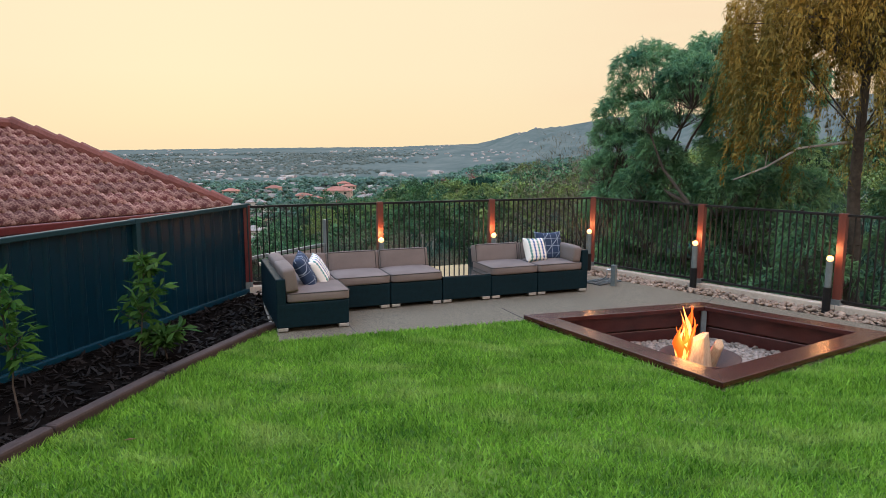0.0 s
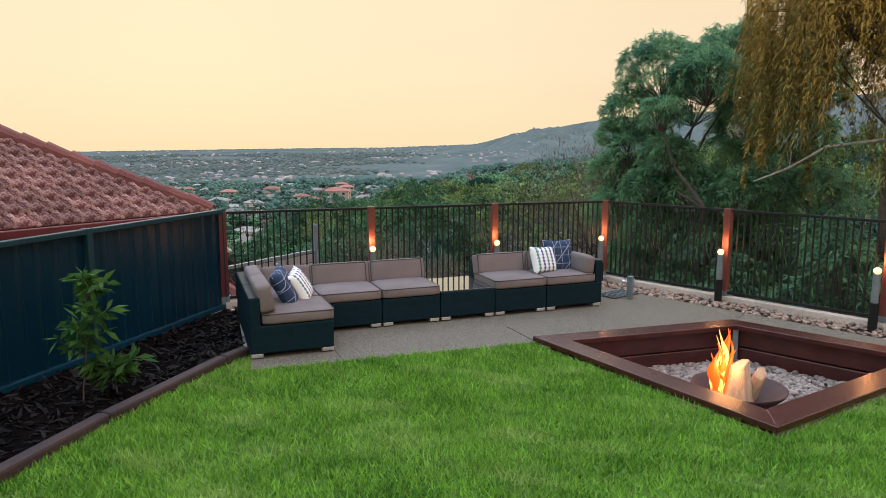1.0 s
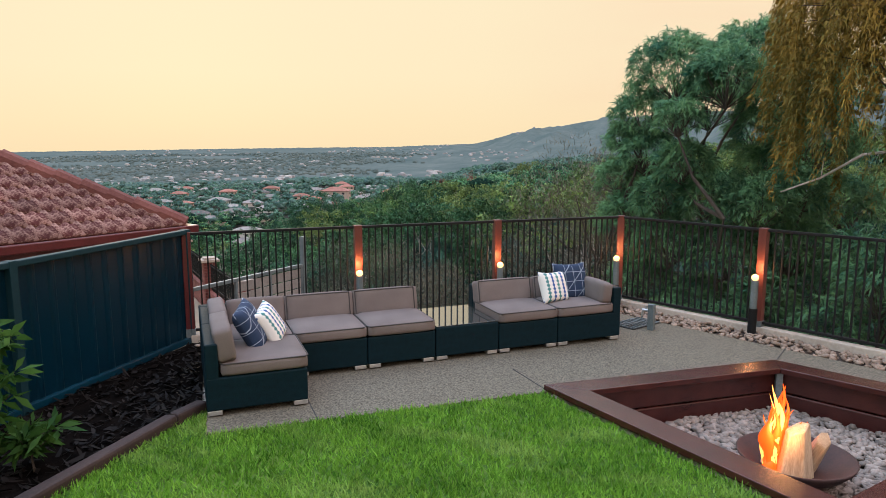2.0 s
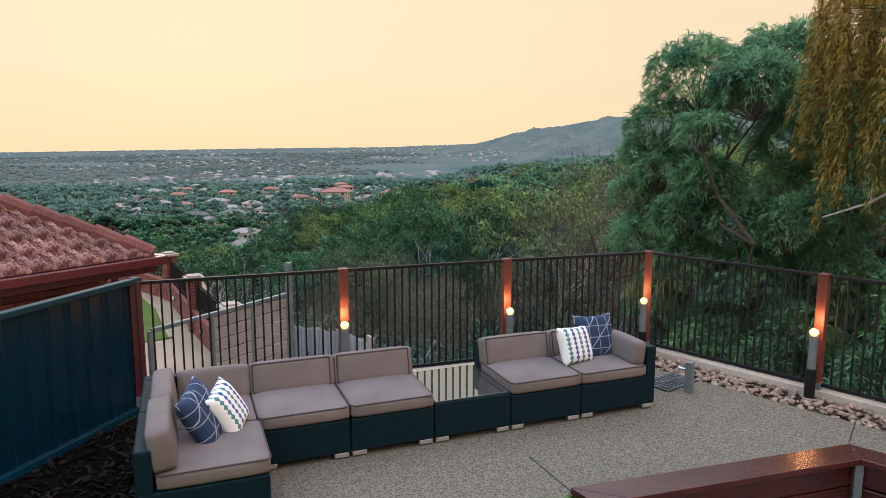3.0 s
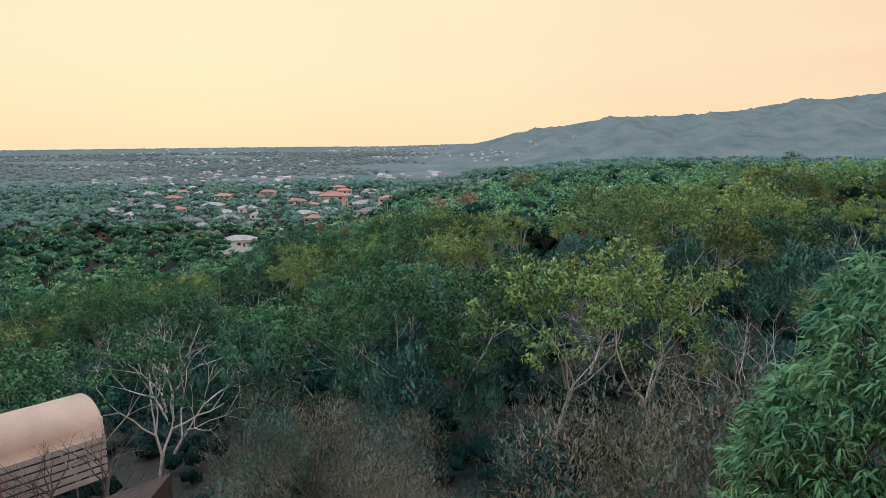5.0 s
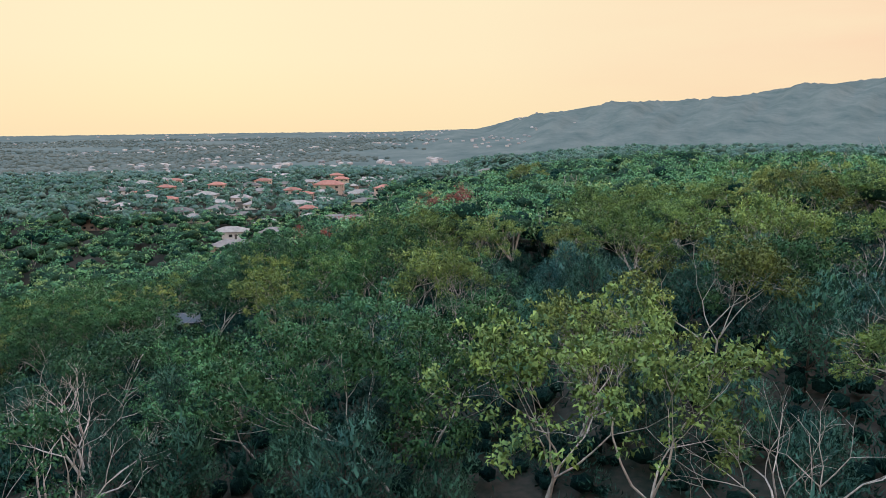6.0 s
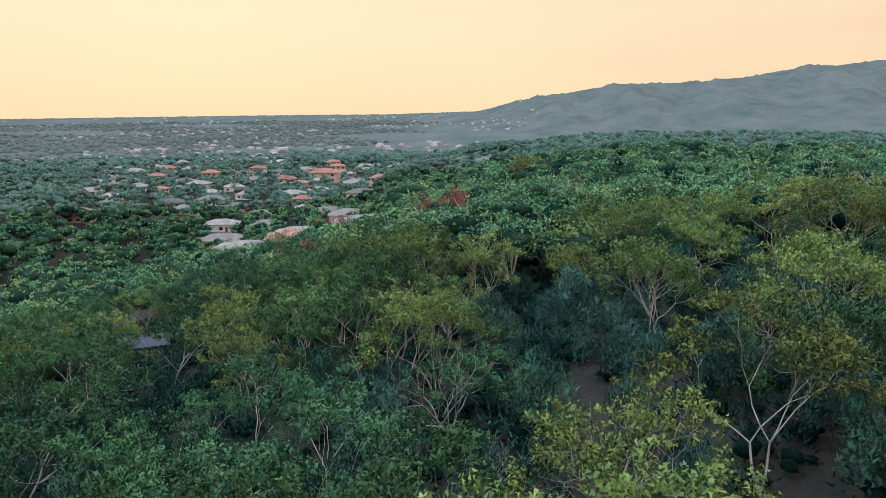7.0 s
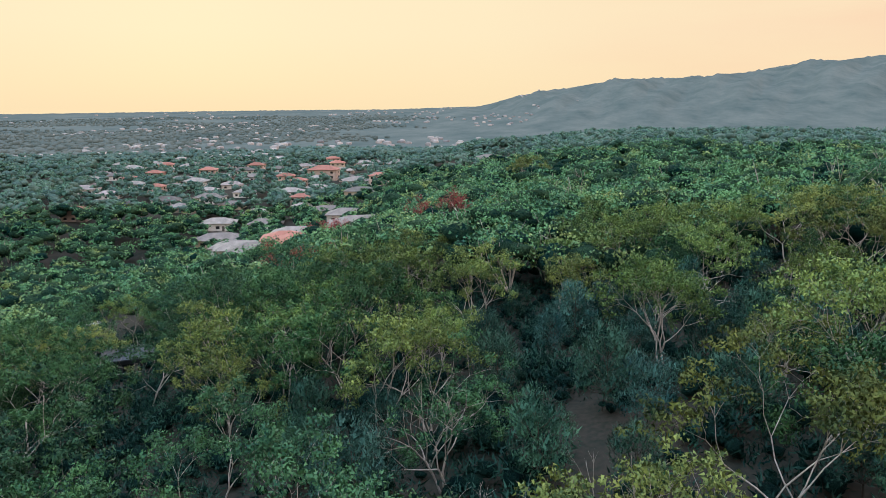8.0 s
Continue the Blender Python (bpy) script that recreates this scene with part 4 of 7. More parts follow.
def throw_pillow(name, label, size, material, m):
    """A square scatter cushion, pinched at its corners; it lies in its x-y plane."""
    p = thing(name, label, "pillow", m, "scatter cushions")
    bm = bmesh.new()
    n = 16
    top, bot = {}, {}
    for i in range(n + 1):
        for j in range(n + 1):
            u, w = 2 * i / n - 1, 2 * j / n - 1
            k = 1 - 0.10 * (1 - u * u) * abs(w) ** 6 - 0.10 * (1 - w * w) * abs(u) ** 6
            x, y = u * size / 2 * k, w * size / 2 * k
            h = 0.075 * ((1 - u ** 4) * (1 - w ** 4)) ** 0.55
            top[i, j] = bm.verts.new((x, y, h + 0.002))
            bot[i, j] = bm.verts.new((x, y, -h - 0.002))
    for i in range(n):
        for j in range(n):
            bm.faces.new((top[i, j], top[i + 1, j], top[i + 1, j + 1], top[i, j + 1]))
            bm.faces.new((bot[i, j], bot[i, j + 1], bot[i + 1, j + 1], bot[i + 1, j]))
    bmesh.ops.bridge_loops(bm, edges=[e for e in bm.edges if e.is_boundary])
    part("cover", bm, material, p, smooth=True)
    return p


def pillow_pose(u, w, z, turn, lean, spin=0):
    return at_sofa(u, w, z, turn) @ pose(0, 0, 0, 90 - lean, 0, 0) @ pose(0, 0, 0, 0, 0, spin)


throw_pillow("throw_pillow", "navy throw pillow with thin white crossing lines", 0.43, M["navy_cloth"], pillow_pose(3 * A + 0.41, C - 0.34, 0.575, 4, 18, -2))
throw_pillow("throw_pillow", "white throw pillow with columns of blue and green spots", 0.355, M["spot_cloth"], pillow_pose(3 * A + 0.13, C - 0.45, 0.555, 12, 24, -3))
throw_pillow("throw_pillow", "navy throw pillow with thin white lines leaning on the back", 0.42, M["navy_cloth"], pillow_pose(-A - C + 0.40, -0.16, 0.555, 70, 28, 8))
throw_pillow("throw_pillow", "white throw pillow with columns of blue and green spots", 0.36, M["spot_cloth"], pillow_pose(-A - C + 0.57, -0.05, 0.53, 66, 30, 10))

# drain grate and garden tap beside the corner sofa
gr = thing("drain_grate", "galvanised steel drain grate set in the patio", "drain grate", pose(1.27, 13.36, -0.008, 0, 0, -40))
part("frame", bbox(-0.16, -0.26, 0, 0.16, 0.26, 0.006), M["rubber"], gr)
for k in range(9):
    part("bar", bbox(-0.15, -0.245 + k * 0.06, 0.006, 0.15, -0.235 + k * 0.06, 0.016), M["galv"], gr)
for k in range(3):
    part("cross_bar", bbox(-0.15 + k * 0.145, -0.25, 0.006, -0.14 + k * 0.145, 0.25, 0.015), M["galv"], gr)
tp = thing("garden_tap_post", "short grey post with a garden tap on the patio", "tap post", pose(1.42, 13.12, -0.012, 0, 0, -30))
part("post", bbox(-0.035, -0.03, 0, 0.035, 0.03, 0.30, 0.004), M["galv"], tp)
bm = rod(bmesh.new(), (-0.03, 0, 0.22), (-0.11, 0, 0.22), 0.016)
rod(bm, (-0.10, 0, 0.23), (-0.115, 0, 0.15), 0.014)
rod(bm, (-0.07, 0, 0.22), (-0.07, 0, 0.27), 0.009)
part("tap", bm, M["alu"], tp, "metal tap")
bm = bmesh.new()
for k in range(8):
    a0, a1 = math.pi * k / 8, math.pi * (k + 1) / 8
    rod(bm, (-0.11 - 0.10 * (1 - math.cos(a0)), 0, 0.15 - 0.13 * math.sin(a0 / 2)), (-0.11 - 0.10 * (1 - math.cos(a1)), 0, 0.15 - 0.13 * math.sin(a1 / 2)), 0.009, n=6)
part("hose", bm, M["galv"], tp, "short grey hose")

# ---- trees ----
def ico(sub):
    bm = bmesh.new()
    bmesh.ops.create_icosphere(bm, subdivisions=sub, radius=1)
    bm.verts.ensure_lookup_table()
    v = np.array([q.co[:] for q in bm.verts])
    f = np.array([[q.index for q in t.verts] for t in bm.faces])
    bm.free()
    return v, f


ICO1, ICO0 = ico(2), ico(1)


def tubes(segs, n=6, grown=False):
    """Tapered tubes for segments (p0, p1, r0, r1); grown: each springs from the end of the one it starts at."""
    vs, fs, k = [], [], 0
    full = n
    ends = {}
    for p0, p1, r0, r1 in segs:
        n = 3 if r0 < 0.035 and not grown else full
        ang = np.arange(n) * 2 * np.pi / n
        p0, p1 = np.asarray(p0), np.asarray(p1)
        d = p1 - p0
        d = d / (np.linalg.norm(d) + 1e-9)
        a = np.cross(d, (0.3, 0.9, 0.1) if abs(d[2]) > 0.9 else (0, 0, 1))
        a = a / np.linalg.norm(a)
        b = np.cross(d, a)
        ring = np.cos(ang)[:, None] * a + np.sin(ang)[:, None] * b
        i = np.arange(n)
        key, end = tuple(np.round(p0, 4)), tuple(np.round(p1, 4))
        start = ends.get(key) if grown else None
        if start is None:
            vs.append(p0 + ring * r0)
            start = k
            k += n
        vs.append(p1 + ring * r1)
        fs.append(np.stack([start + i, start + (i + 1) % n, k + (i + 1) % n, k + i], -1))
        ends[end] = k
        k += n
    return np.concatenate(vs), np.concatenate(fs)


def limbs(r, height, fork, spread, stems=1, levels=4, r0=0.16, up=0.25, wob=0.12, split=(2, 3), shrink=0.68, inner=True):
    """A branching frame. Returns its segments and its tips with their directions."""
    segs, tips = [], []

    def grow(p, d, length, rad, level):
        steps = 3 if level < 2 else 2
        for s in range(steps):
            d = d + r.normal(0, wob, 3)
            d[2] += up * 0.12
            d /= np.linalg.norm(d)
            q = p + d * length / steps
            ra = rad * (1 - 0.3 * s / steps)
            segs.append((p, q, ra, rad * (1 - 0.3 * (s + 1) / steps)))
            p = q
        rad *= 0.7
        if level >= levels:
            tips.append((p, d))
            return
        if level >= levels - 1 and inner:
            tips.append((p, d))
        kids = r.integers(split[0], split[1] + 1)
        a0 = r.random() * 6.28
        for c in range(kids):
            a = a0 + c * 6.28 / kids + r.normal(0, 0.4)
            side = np.cross(d, (0.2, 0.1, 1.0))
            side /= np.linalg.norm(side)
            fwd = np.cross(side, d)
            tilt = spread * (0.6 + 0.7 * r.random())
            nd = d * math.cos(tilt) + (side * math.cos(a) + fwd * math.sin(a)) * math.sin(tilt)
            nd[2] += up * 0.35
            grow(p.copy(), nd / np.linalg.norm(nd), length * shrink * (0.75 + 0.5 * r.random()), rad * 0.72, level + 1)

    for s in range(stems):
        a = r.random() * 6.28
        lean = 0.08 if stems == 1 else 0.28
        grow(np.array([0.0, 0.0, -0.4]), np.array([math.cos(a) * lean, math.sin(a) * lean, 1.0]), height * fork, r0, 0)
    return segs, tips


def shaded(tris, out):
    """Leaves (n, 3, 3) turned to face outwards, with the soft normals of the clump that they belong to."""
    out = out / (np.linalg.norm(out, axis=1)[:, None] + 1e-9)
    flip = (np.cross(tris[:, 1] - tris[:, 0], tris[:, 2] - tris[:, 0]) * out).sum(1) < 0
    tris[flip] = tris[flip][:, ::-1]
    return tris.reshape(-1, 3), np.arange(tris.shape[0] * 3).reshape(-1, 3), np.repeat(out, 3, axis=0)


def leaf_cards(r, centres, per, radius, length, width, droop=0.5, flat=0.7):
    """Pointed leaves scattered in clumps round the centres."""
    c = np.repeat(np.asarray(centres), per, axis=0)
    n = len(c)
    o = r.normal(0, 1, (n, 3))
    o /= np.linalg.norm(o, axis=1)[:, None]
    o *= (r.random(n) ** 0.45)[:, None] * radius
    o[:, 2] *= flat
    c = c + o
    d = o / radius * 0.6 + r.normal(0, 0.6, (n, 3))
    d[:, 2] -= droop
    d /= np.linalg.norm(d, axis=1)[:, None]
    s = np.cross(d, r.normal(0, 1, (n, 3)))
    s /= np.linalg.norm(s, axis=1)[:, None]
    ln = (length * (0.6 + 0.8 * r.random(n)))[:, None]
    wd = (width * (0.7 + 0.6 * r.random(n)))[:, None]
    return shaded(np.stack([c - d * ln * 0.4 - s * wd, c - d * ln * 0.4 + s * wd, c + d * ln * 0.6], 1), o / radius + (0, 0, 0.45) + r.normal(0, 0.14, (n, 3)))


def needles(r, centres, per, radius, length, width, up=0.0, flat=1.0):
    """Fine upright or hanging sprays, as long narrow blades."""
    c = np.repeat(np.asarray(centres), per, axis=0)
    n = len(c)
    o = r.normal(0, 1, (n, 3))
    o /= np.linalg.norm(o, axis=1)[:, None]
    o *= (r.random(n) ** 0.5)[:, None] * radius
    o[:, 2] *= flat
    c = c + o
    d = o / radius + r.normal(0, 0.35, (n, 3))
    d[:, 2] += up
    d /= np.linalg.norm(d, axis=1)[:, None]
    s = np.cross(d, r.normal(0, 1, (n, 3)))
    s /= np.linalg.norm(s, axis=1)[:, None]
    ln = (length * (0.6 + 0.8 * r.random(n)))[:, None]
    return shaded(np.stack([c - s * width, c + s * width, c + d * ln], 1), o / radius + (0, 0, 0.45) + r.normal(0, 0.14, (n, 3)))


def tree(name, label, category, at, wood, leaves, wmat, lmat, group="", tube=6, grown=False):
    t = thing(name, label, category, at, group)
    v, f = tubes(wood, tube, grown)
    raw("trunk", v, f, wmat, t, smooth=True)
    if leaves is not None:
        raw("crown", leaves[0], leaves[1], lmat, t, normals=leaves[2] if len(leaves) > 2 else None)
    return t


def rescale(segs, tips, height):
    top = max(p[2] for p, d in tips)
    k = height / top
    return [(a * k, b * k, r0 * k, r1 * k) for a, b, r0, r1 in segs], [p * k for p, d in tips]


def gum_model(seed, height=9.0, lmat="gum", per=30, radius=0.82, length=0.21, width=0.044, stems=2, levels=4, spread=0.55, bare=False, label="", at=None, fork=0.42):
    r = np.random.default_rng(seed)
    segs, tips = limbs(r, 5.0, fork, spread, stems, levels, 0.050 if stems > 1 else 0.068, inner=False, wob=0.16)
    segs, tips = rescale(segs, tips, height)
    lv = None
    if not bare:
        puffs = np.repeat(np.asarray(tips), 3, axis=0)
        puffs = puffs + r.normal(0, 1, puffs.shape) * radius * np.array((0.46, 0.46, 0.30)) + (0, 0, 0.1)
        lv = leaf_cards(r, puffs, int(per * 0.82), radius * 0.50, length * 0.88, width * 1.25, flat=0.72)
    return tree("gum_tree", label, "tree", at, segs, lv, M["wood_pale"], M[lmat], "bushland trees", 4)


def plumes(r, centres, sizes, per, length, width):
    """Soft upright masses of fine needles round the centres."""
    c, s = np.repeat(np.asarray(centres), per, axis=0), np.repeat(np.asarray(sizes), per)[:, None]
    n = len(c)
    o = r.normal(0, 1, (n, 3))
    o /= np.linalg.norm(o, axis=1)[:, None]
    o[:, 2] = np.where(o[:, 2] < -0.3, -o[:, 2], o[:, 2])
    pos = c + o * s * np.array((1.0, 1.0, 1.25)) * (0.70 + 0.36 * r.random((n, 1)))
    d = o * 0.6 + r.normal(0, 0.55, (n, 3)) + (0, 0, 0.5)
    d /= np.linalg.norm(d, axis=1)[:, None]
    side = np.cross(d, r.normal(0, 1, (n, 3)))
    side /= np.linalg.norm(side, axis=1)[:, None]
    ln = length * s * (0.6 + 0.8 * r.random((n, 1)))
    w = width * s
    return shaded(np.stack([pos - side * w, pos + side * w, pos + d * ln], 1), o + (0, 0, 0.35) + r.normal(0, 0.12, (n, 3)))


def cores(r, centres, sizes, per, grain):
    """Short dense sprays that fill the inside of the plumes."""
    c, s = np.repeat(np.asarray(centres), per, axis=0), np.repeat(np.asarray(sizes), per)[:, None]
    n = len(c)
    o = r.normal(0, 1, (n, 3))
    o /= np.linalg.norm(o, axis=1)[:, None]
    pos = c + o * s * np.array((1.0, 1.0, 1.2)) * (0.45 + 0.45 * r.random((n, 1)))
    a = np.cross(o, r.normal(0, 1, (n, 3)))
    a /= np.linalg.norm(a, axis=1)[:, None]
    b = np.cross(o, a) * 0.7 + o * r.normal(0.2, 0.5, (n, 1)) + (0, 0, 0.8)
    q = s * grain * (0.6 + 0.8 * r.random((n, 1)))
    return shaded(np.stack([pos - a * q * 0.35, pos + a * q * 0.35, pos + b * q * 1.3], 1), o + (0, 0, 0.35) + r.normal(0, 0.15, (n, 3)))


def joined(a, b):
    return np.concatenate([a[0], b[0]]), np.concatenate([a[1], b[1] + len(a[0])]), np.concatenate([a[2], b[2]])


def sheoak_model(seed, height=5.5, lmat="sheoak", per=230, at=None, label="", count=19, length=0.20, width=0.023, wide=0.30, fill=70, grain=0.22):
    r = np.random.default_rng(seed)
    centres, sizes, segs = [], [], []
    stem = np.array((0.0, 0.0, -0.4))
    joints = []
    for k in range(6):
        q = stem + np.array((r.normal(0, 0.05), r.normal(0, 0.05), height * 0.13))
        segs.append((stem, q, 0.011 * height * (1 - k / 8), 0.011 * height * (1 - (k + 1) / 8)))
        joints.append(q)
        stem = q
    for k in range(count):
        a, h = r.random() * 6.28, (k + 0.5) / count
        rad = height * wide * math.sqrt(max(0.05, 1 - (1.5 * h - 0.55) ** 2)) * (0.55 + 0.45 * r.random())
        q = np.array((rad * math.cos(a), rad * math.sin(a), height * (0.24 + 0.60 * h)))
        centres.append(q)
        sizes.append(height * (0.11 + 0.06 * r.random()))
        j = joints[min(5, max(1, int(h * 5)))]
        m = (j + q) / 2 - np.array((0, 0, 0.02 * height))
        segs += [(j, m, 0.007 * height, 0.004 * height), (m, q, 0.004 * height, 0.0015 * height)]
    sprays = joined(cores(r, centres, sizes, fill, grain), plumes(r, centres, sizes, per, length, width))
    return tree("she_oak", label, "tree", at, segs, sprays, M["wood_dark"], M[lmat], "she-oaks", 4, True)


# models, first specimens standing at their own places
def on_ground(x, y, dz=0.0, turn=0.0, s=1.0):
    return pose(x, y, float(terrain(x, y)) + dz, 0, 0, turn) @ Matrix.Diagonal((s, s, s, 1))


GUM_LABEL = "olive-leaved gum tree with pale forked trunk in the bushland"
GUM2_LABEL = "green-leaved gum tree with pale limbs in the bushland"
OAK_LABEL = "dark fine-needled she-oak on the gully floor"
OAKB_LABEL = "grey-brown feathery she-oak below the yard"
BARE_LABEL = "leafless pale dead gum tree with bare white limbs"

gums = [gum_model(11, 9.0, "gum", at=on_ground(-14.0, 75.5, 0, 0), label=GUM_LABEL, stems=3, per=24),
        gum_model(12, 9.0, "gum", at=on_ground(7.3, 60.5, 0, 40), label=GUM_LABEL, stems=2, spread=0.7, per=34, radius=0.78),
        gum_model(13, 9.5, "gum", at=on_ground(3.3, 44.3, 0, 10), label=GUM_LABEL, stems=1, fork=0.5, per=28),
        gum_model(14, 9.0, "gum_green", at=on_ground(-8.3, 50.5, 0, 70), label=GUM2_LABEL, stems=2, per=40, radius=0.95),
        gum_model(15, 9.0, "gum_green", at=on_ground(-46, 81, 0, 120), label=GUM2_LABEL, stems=2, spread=0.75, per=44, radius=0.95),
        gum_model(16, 8.5, "gum", at=on_ground(4.5, 81.5, 0, 200), label=GUM_LABEL, stems=3, spread=0.6, per=22)]
oaks = [sheoak_model(21, 5.5, "sheoak", at=on_ground(-2.8, 67.3, 0, 0), label=OAK_LABEL),
        sheoak_model(22, 5.0, "sheoak", at=on_ground(2.9, 73.0, 0, 60), label=OAK_LABEL),
        sheoak_model(23, 6.0, "sheoak", at=on_ground(0.5, 76.5, 0, 60), label=OAK_LABEL)]
brown = [sheoak_model(31, 8.6, "sheoak_brown", at=on_ground(-7.8, 31.4, 0, 0), label=OAKB_LABEL, per=640, count=30, width=0.0055, length=0.11, wide=0.30, fill=520, grain=0.046),
         sheoak_model(32, 9.0, "sheoak_brown", at=on_ground(1.0, 25.4, 0, 90), label=OAKB_LABEL, per=640, count=30, width=0.0055, length=0.11, wide=0.30, fill=520, grain=0.046)]
dead = [gum_model(41, 8.0, bare=True, at=on_ground(-21.4, 43.6, 0, 0), label=BARE_LABEL, stems=3, levels=4, spread=0.6, fork=0.3)]

# named specimens
PLACES = [(gums[1], -1.8, 47.4, 1.10), (gums[5], 14.0, 72.0, 1.1), (gums[3], -16.0, 53.0, 0.75), (gums[0], -10.3, 75.0, 0.9), (gums[5], 9.4, 104.4, 0.95), (gums[4], -51.3, 112, 1.0), (gums[1], -0.2, 55.2, 0.95),
          (gums[4], -31.8, 60.2, 1.15), (gums[3], -20.8, 64.8, 0.8), (gums[0], -26.4, 77.3, 0.8), (gums[1], -52.0, 91, 1.0), (gums[1], -17.2, 225, 1.2), (gums[4], -37.7, 84, 1.1),
          (brown[0], -4.4, 29.4, 0.85), (oaks[2], -2.0, 28.0, 1.0), (oaks[0], -10.0, 33.0, 1.05), (oaks[1], 3.0, 25.8, 1.0), (brown[0], -5.6, 32.6, 0.85), (oaks[0], -0.6, 30.5, 1.0), (oaks[1], -4.2, 25.6, 0.8), (oaks[2], -6.6, 27.4, 0.8), (dead[0], 7.5, 44.0, 0.85), (dead[0], 16.0, 58.0, 0.8), (dead[0], 10.0, 76.0, 0.75), (dead[0], -9.0, 58.0, 0.6), (dead[0], -5.0, 60.5, 0.55),
          (oaks[1], -3.0, 34.0, 0.8), (oaks[2], -7.0, 37.0, 0.85), (oaks[1], 2.6, 36.0, 0.85), (oaks[0], 6.0, 27.0, 0.9), (oaks[2], 5.0, 22.5, 0.75)]
rng = np.random.default_rng(77)
taken = [(m.matrix_basis.translation.x, m.matrix_basis.translation.y) for m in gums + oaks + brown + dead]
for model, x, y, s in PLACES:
    copy_thing(model, on_ground(x, y, 0, rng.random() * 360, s))
    taken.append((x, y))
# the rest of the near bush, thinner on the open slope to the south-east
count = 0
for gy in np.arange(24, 122, 4.7):
    for gx in np.arange(-135, 75, 4.7):
        x, y = gx + rng.uniform(-2.3, 2.3), gy + rng.uniform(-2.3, 2.3)
        az = math.degrees(math.atan2(x, y - 6))
        pick, tone, size, spin, keep = rng.random(), rng.random(), rng.random(), rng.random() * 360, rng.random()
        if not -47 < az < 25 or min((x - a) ** 2 + (y - b) ** 2 for a, b in taken) < 7.5:
            continue
        if y < 40 and (x < -9 or abs(x) < 2.0) or (y < 33 and x > 6):
            continue
        if -3.5 < x < 6.5 and 66 < y < 78 and keep < 0.75:
            continue
        if (x + 57) ** 2 + (y - 106.5) ** 2 < 55 or (abs(x + 0.78 * (y - 35)) < 7.5 and 60 < y < 106) or (abs(x + 0.86 * (y - 35)) < 6.5 and 106 < y) or keep > (0.95 if x > 8 or y > 74 and x < -16 else 0.80 - 0.0030 * max(0, y - 60) if y < 96 else 0.80):
            continue
        low = y < 62
        tall = 74 < y < 114 and x < -16
        if y < 42:
            pick *= 0.6
        share = 0.78 if x < -10 and y < 74 else 0.62 if low else 0.40
        if x > 5 and y > 44:
            share = 0.28
        if -8 < x < 40 and 44 < y < 100:
            share = 0.84 if x < 7 or y < 64 else 0.62
        if tall and pick < 0.9:
            pick = 0.8
        if pick < share:
            model, s = oaks[int(tone * 3)], 0.70 + 0.45 * size
        elif pick < 0.93:
            # left gully: mostly the green gums whose leaf colour includes shade
            kinds = (3, 4, 3, 4, 0) if x < -10 - 0.25 * (y - 60) else (0, 1, 2, 5, 1, 5, 4)
            model, s = gums[kinds[int(tone * len(kinds))]], (0.82 + 0.34 * size if tall else 0.6 + 0.5 * size)
        else:
            model, s = dead[0], 0.5 + 0.4 * size
        copy_thing(model, on_ground(x, y, 0, spin, s))
        taken.append((x, y))
        count += 1

# the red-leaved trees among the gums
for k, (x, y, h) in enumerate(((-35.5, 116, 8.5), (-23.3, 151, 10.5), (-48, 150, 9.5))):
    r = np.random.default_rng(300 + k)
    segs, tips = limbs(r, 4.0, 0.3, 0.6, 2, 4, 0.1)
    segs, tips = rescale(segs, tips, h)
    tree("red_tree", "small tree with dull red autumn leaves", "tree", on_ground(x, y), segs, leaf_cards(r, tips, 26, 0.8, 0.3, 0.05), M["wood_dark"], M["red_leaf"], "red trees")

# narrow-leaved foliage: domed lobes covered with sprigs of hanging leaves
def sprigs(r, centres, outs, per, length, width, fall):
    """Sprigs of long narrow leaves that spring from a twig, spread outwards and hang."""
    c, o = np.repeat(np.asarray(centres), per, axis=0), np.repeat(np.asarray(outs), per, axis=0)
    n = len(c)
    d = o * 0.55 + r.normal(0, 0.55, (n, 3)) + (0, 0, 0.12)
    d /= np.linalg.norm(d, axis=1)[:, None]
    d2 = d - np.array((0, 0, 1.0)) * (fall * (0.5 + r.random((n, 1))))
    d2 /= np.linalg.norm(d2, axis=1)[:, None]
    s = np.cross(d + d2, r.normal(0, 1, (n, 3)))
    s /= np.linalg.norm(s, axis=1)[:, None]
    ln = length * (0.6 + 0.8 * r.random((n, 1)))
    start = c + r.normal(0, 0.02, (n, 3))
    mid = start + d * ln * 0.45
    q = np.stack([start, mid + s * width, mid + d2 * ln * 0.6, mid - s * width], 1)
    nrm = o * 0.8 + (0, 0, 0.6) + r.normal(0, 0.2, (n, 3))
    nrm /= np.linalg.norm(nrm, axis=1)[:, None]
    flip = (np.cross(q[:, 1] - q[:, 0], q[:, 2] - q[:, 0]) * nrm).sum(1) < 0
    q[flip] = q[flip][:, ::-1]
    return q.reshape(-1, 3), np.arange(4 * n).reshape(-1, 4), np.repeat(nrm, 4, axis=0)


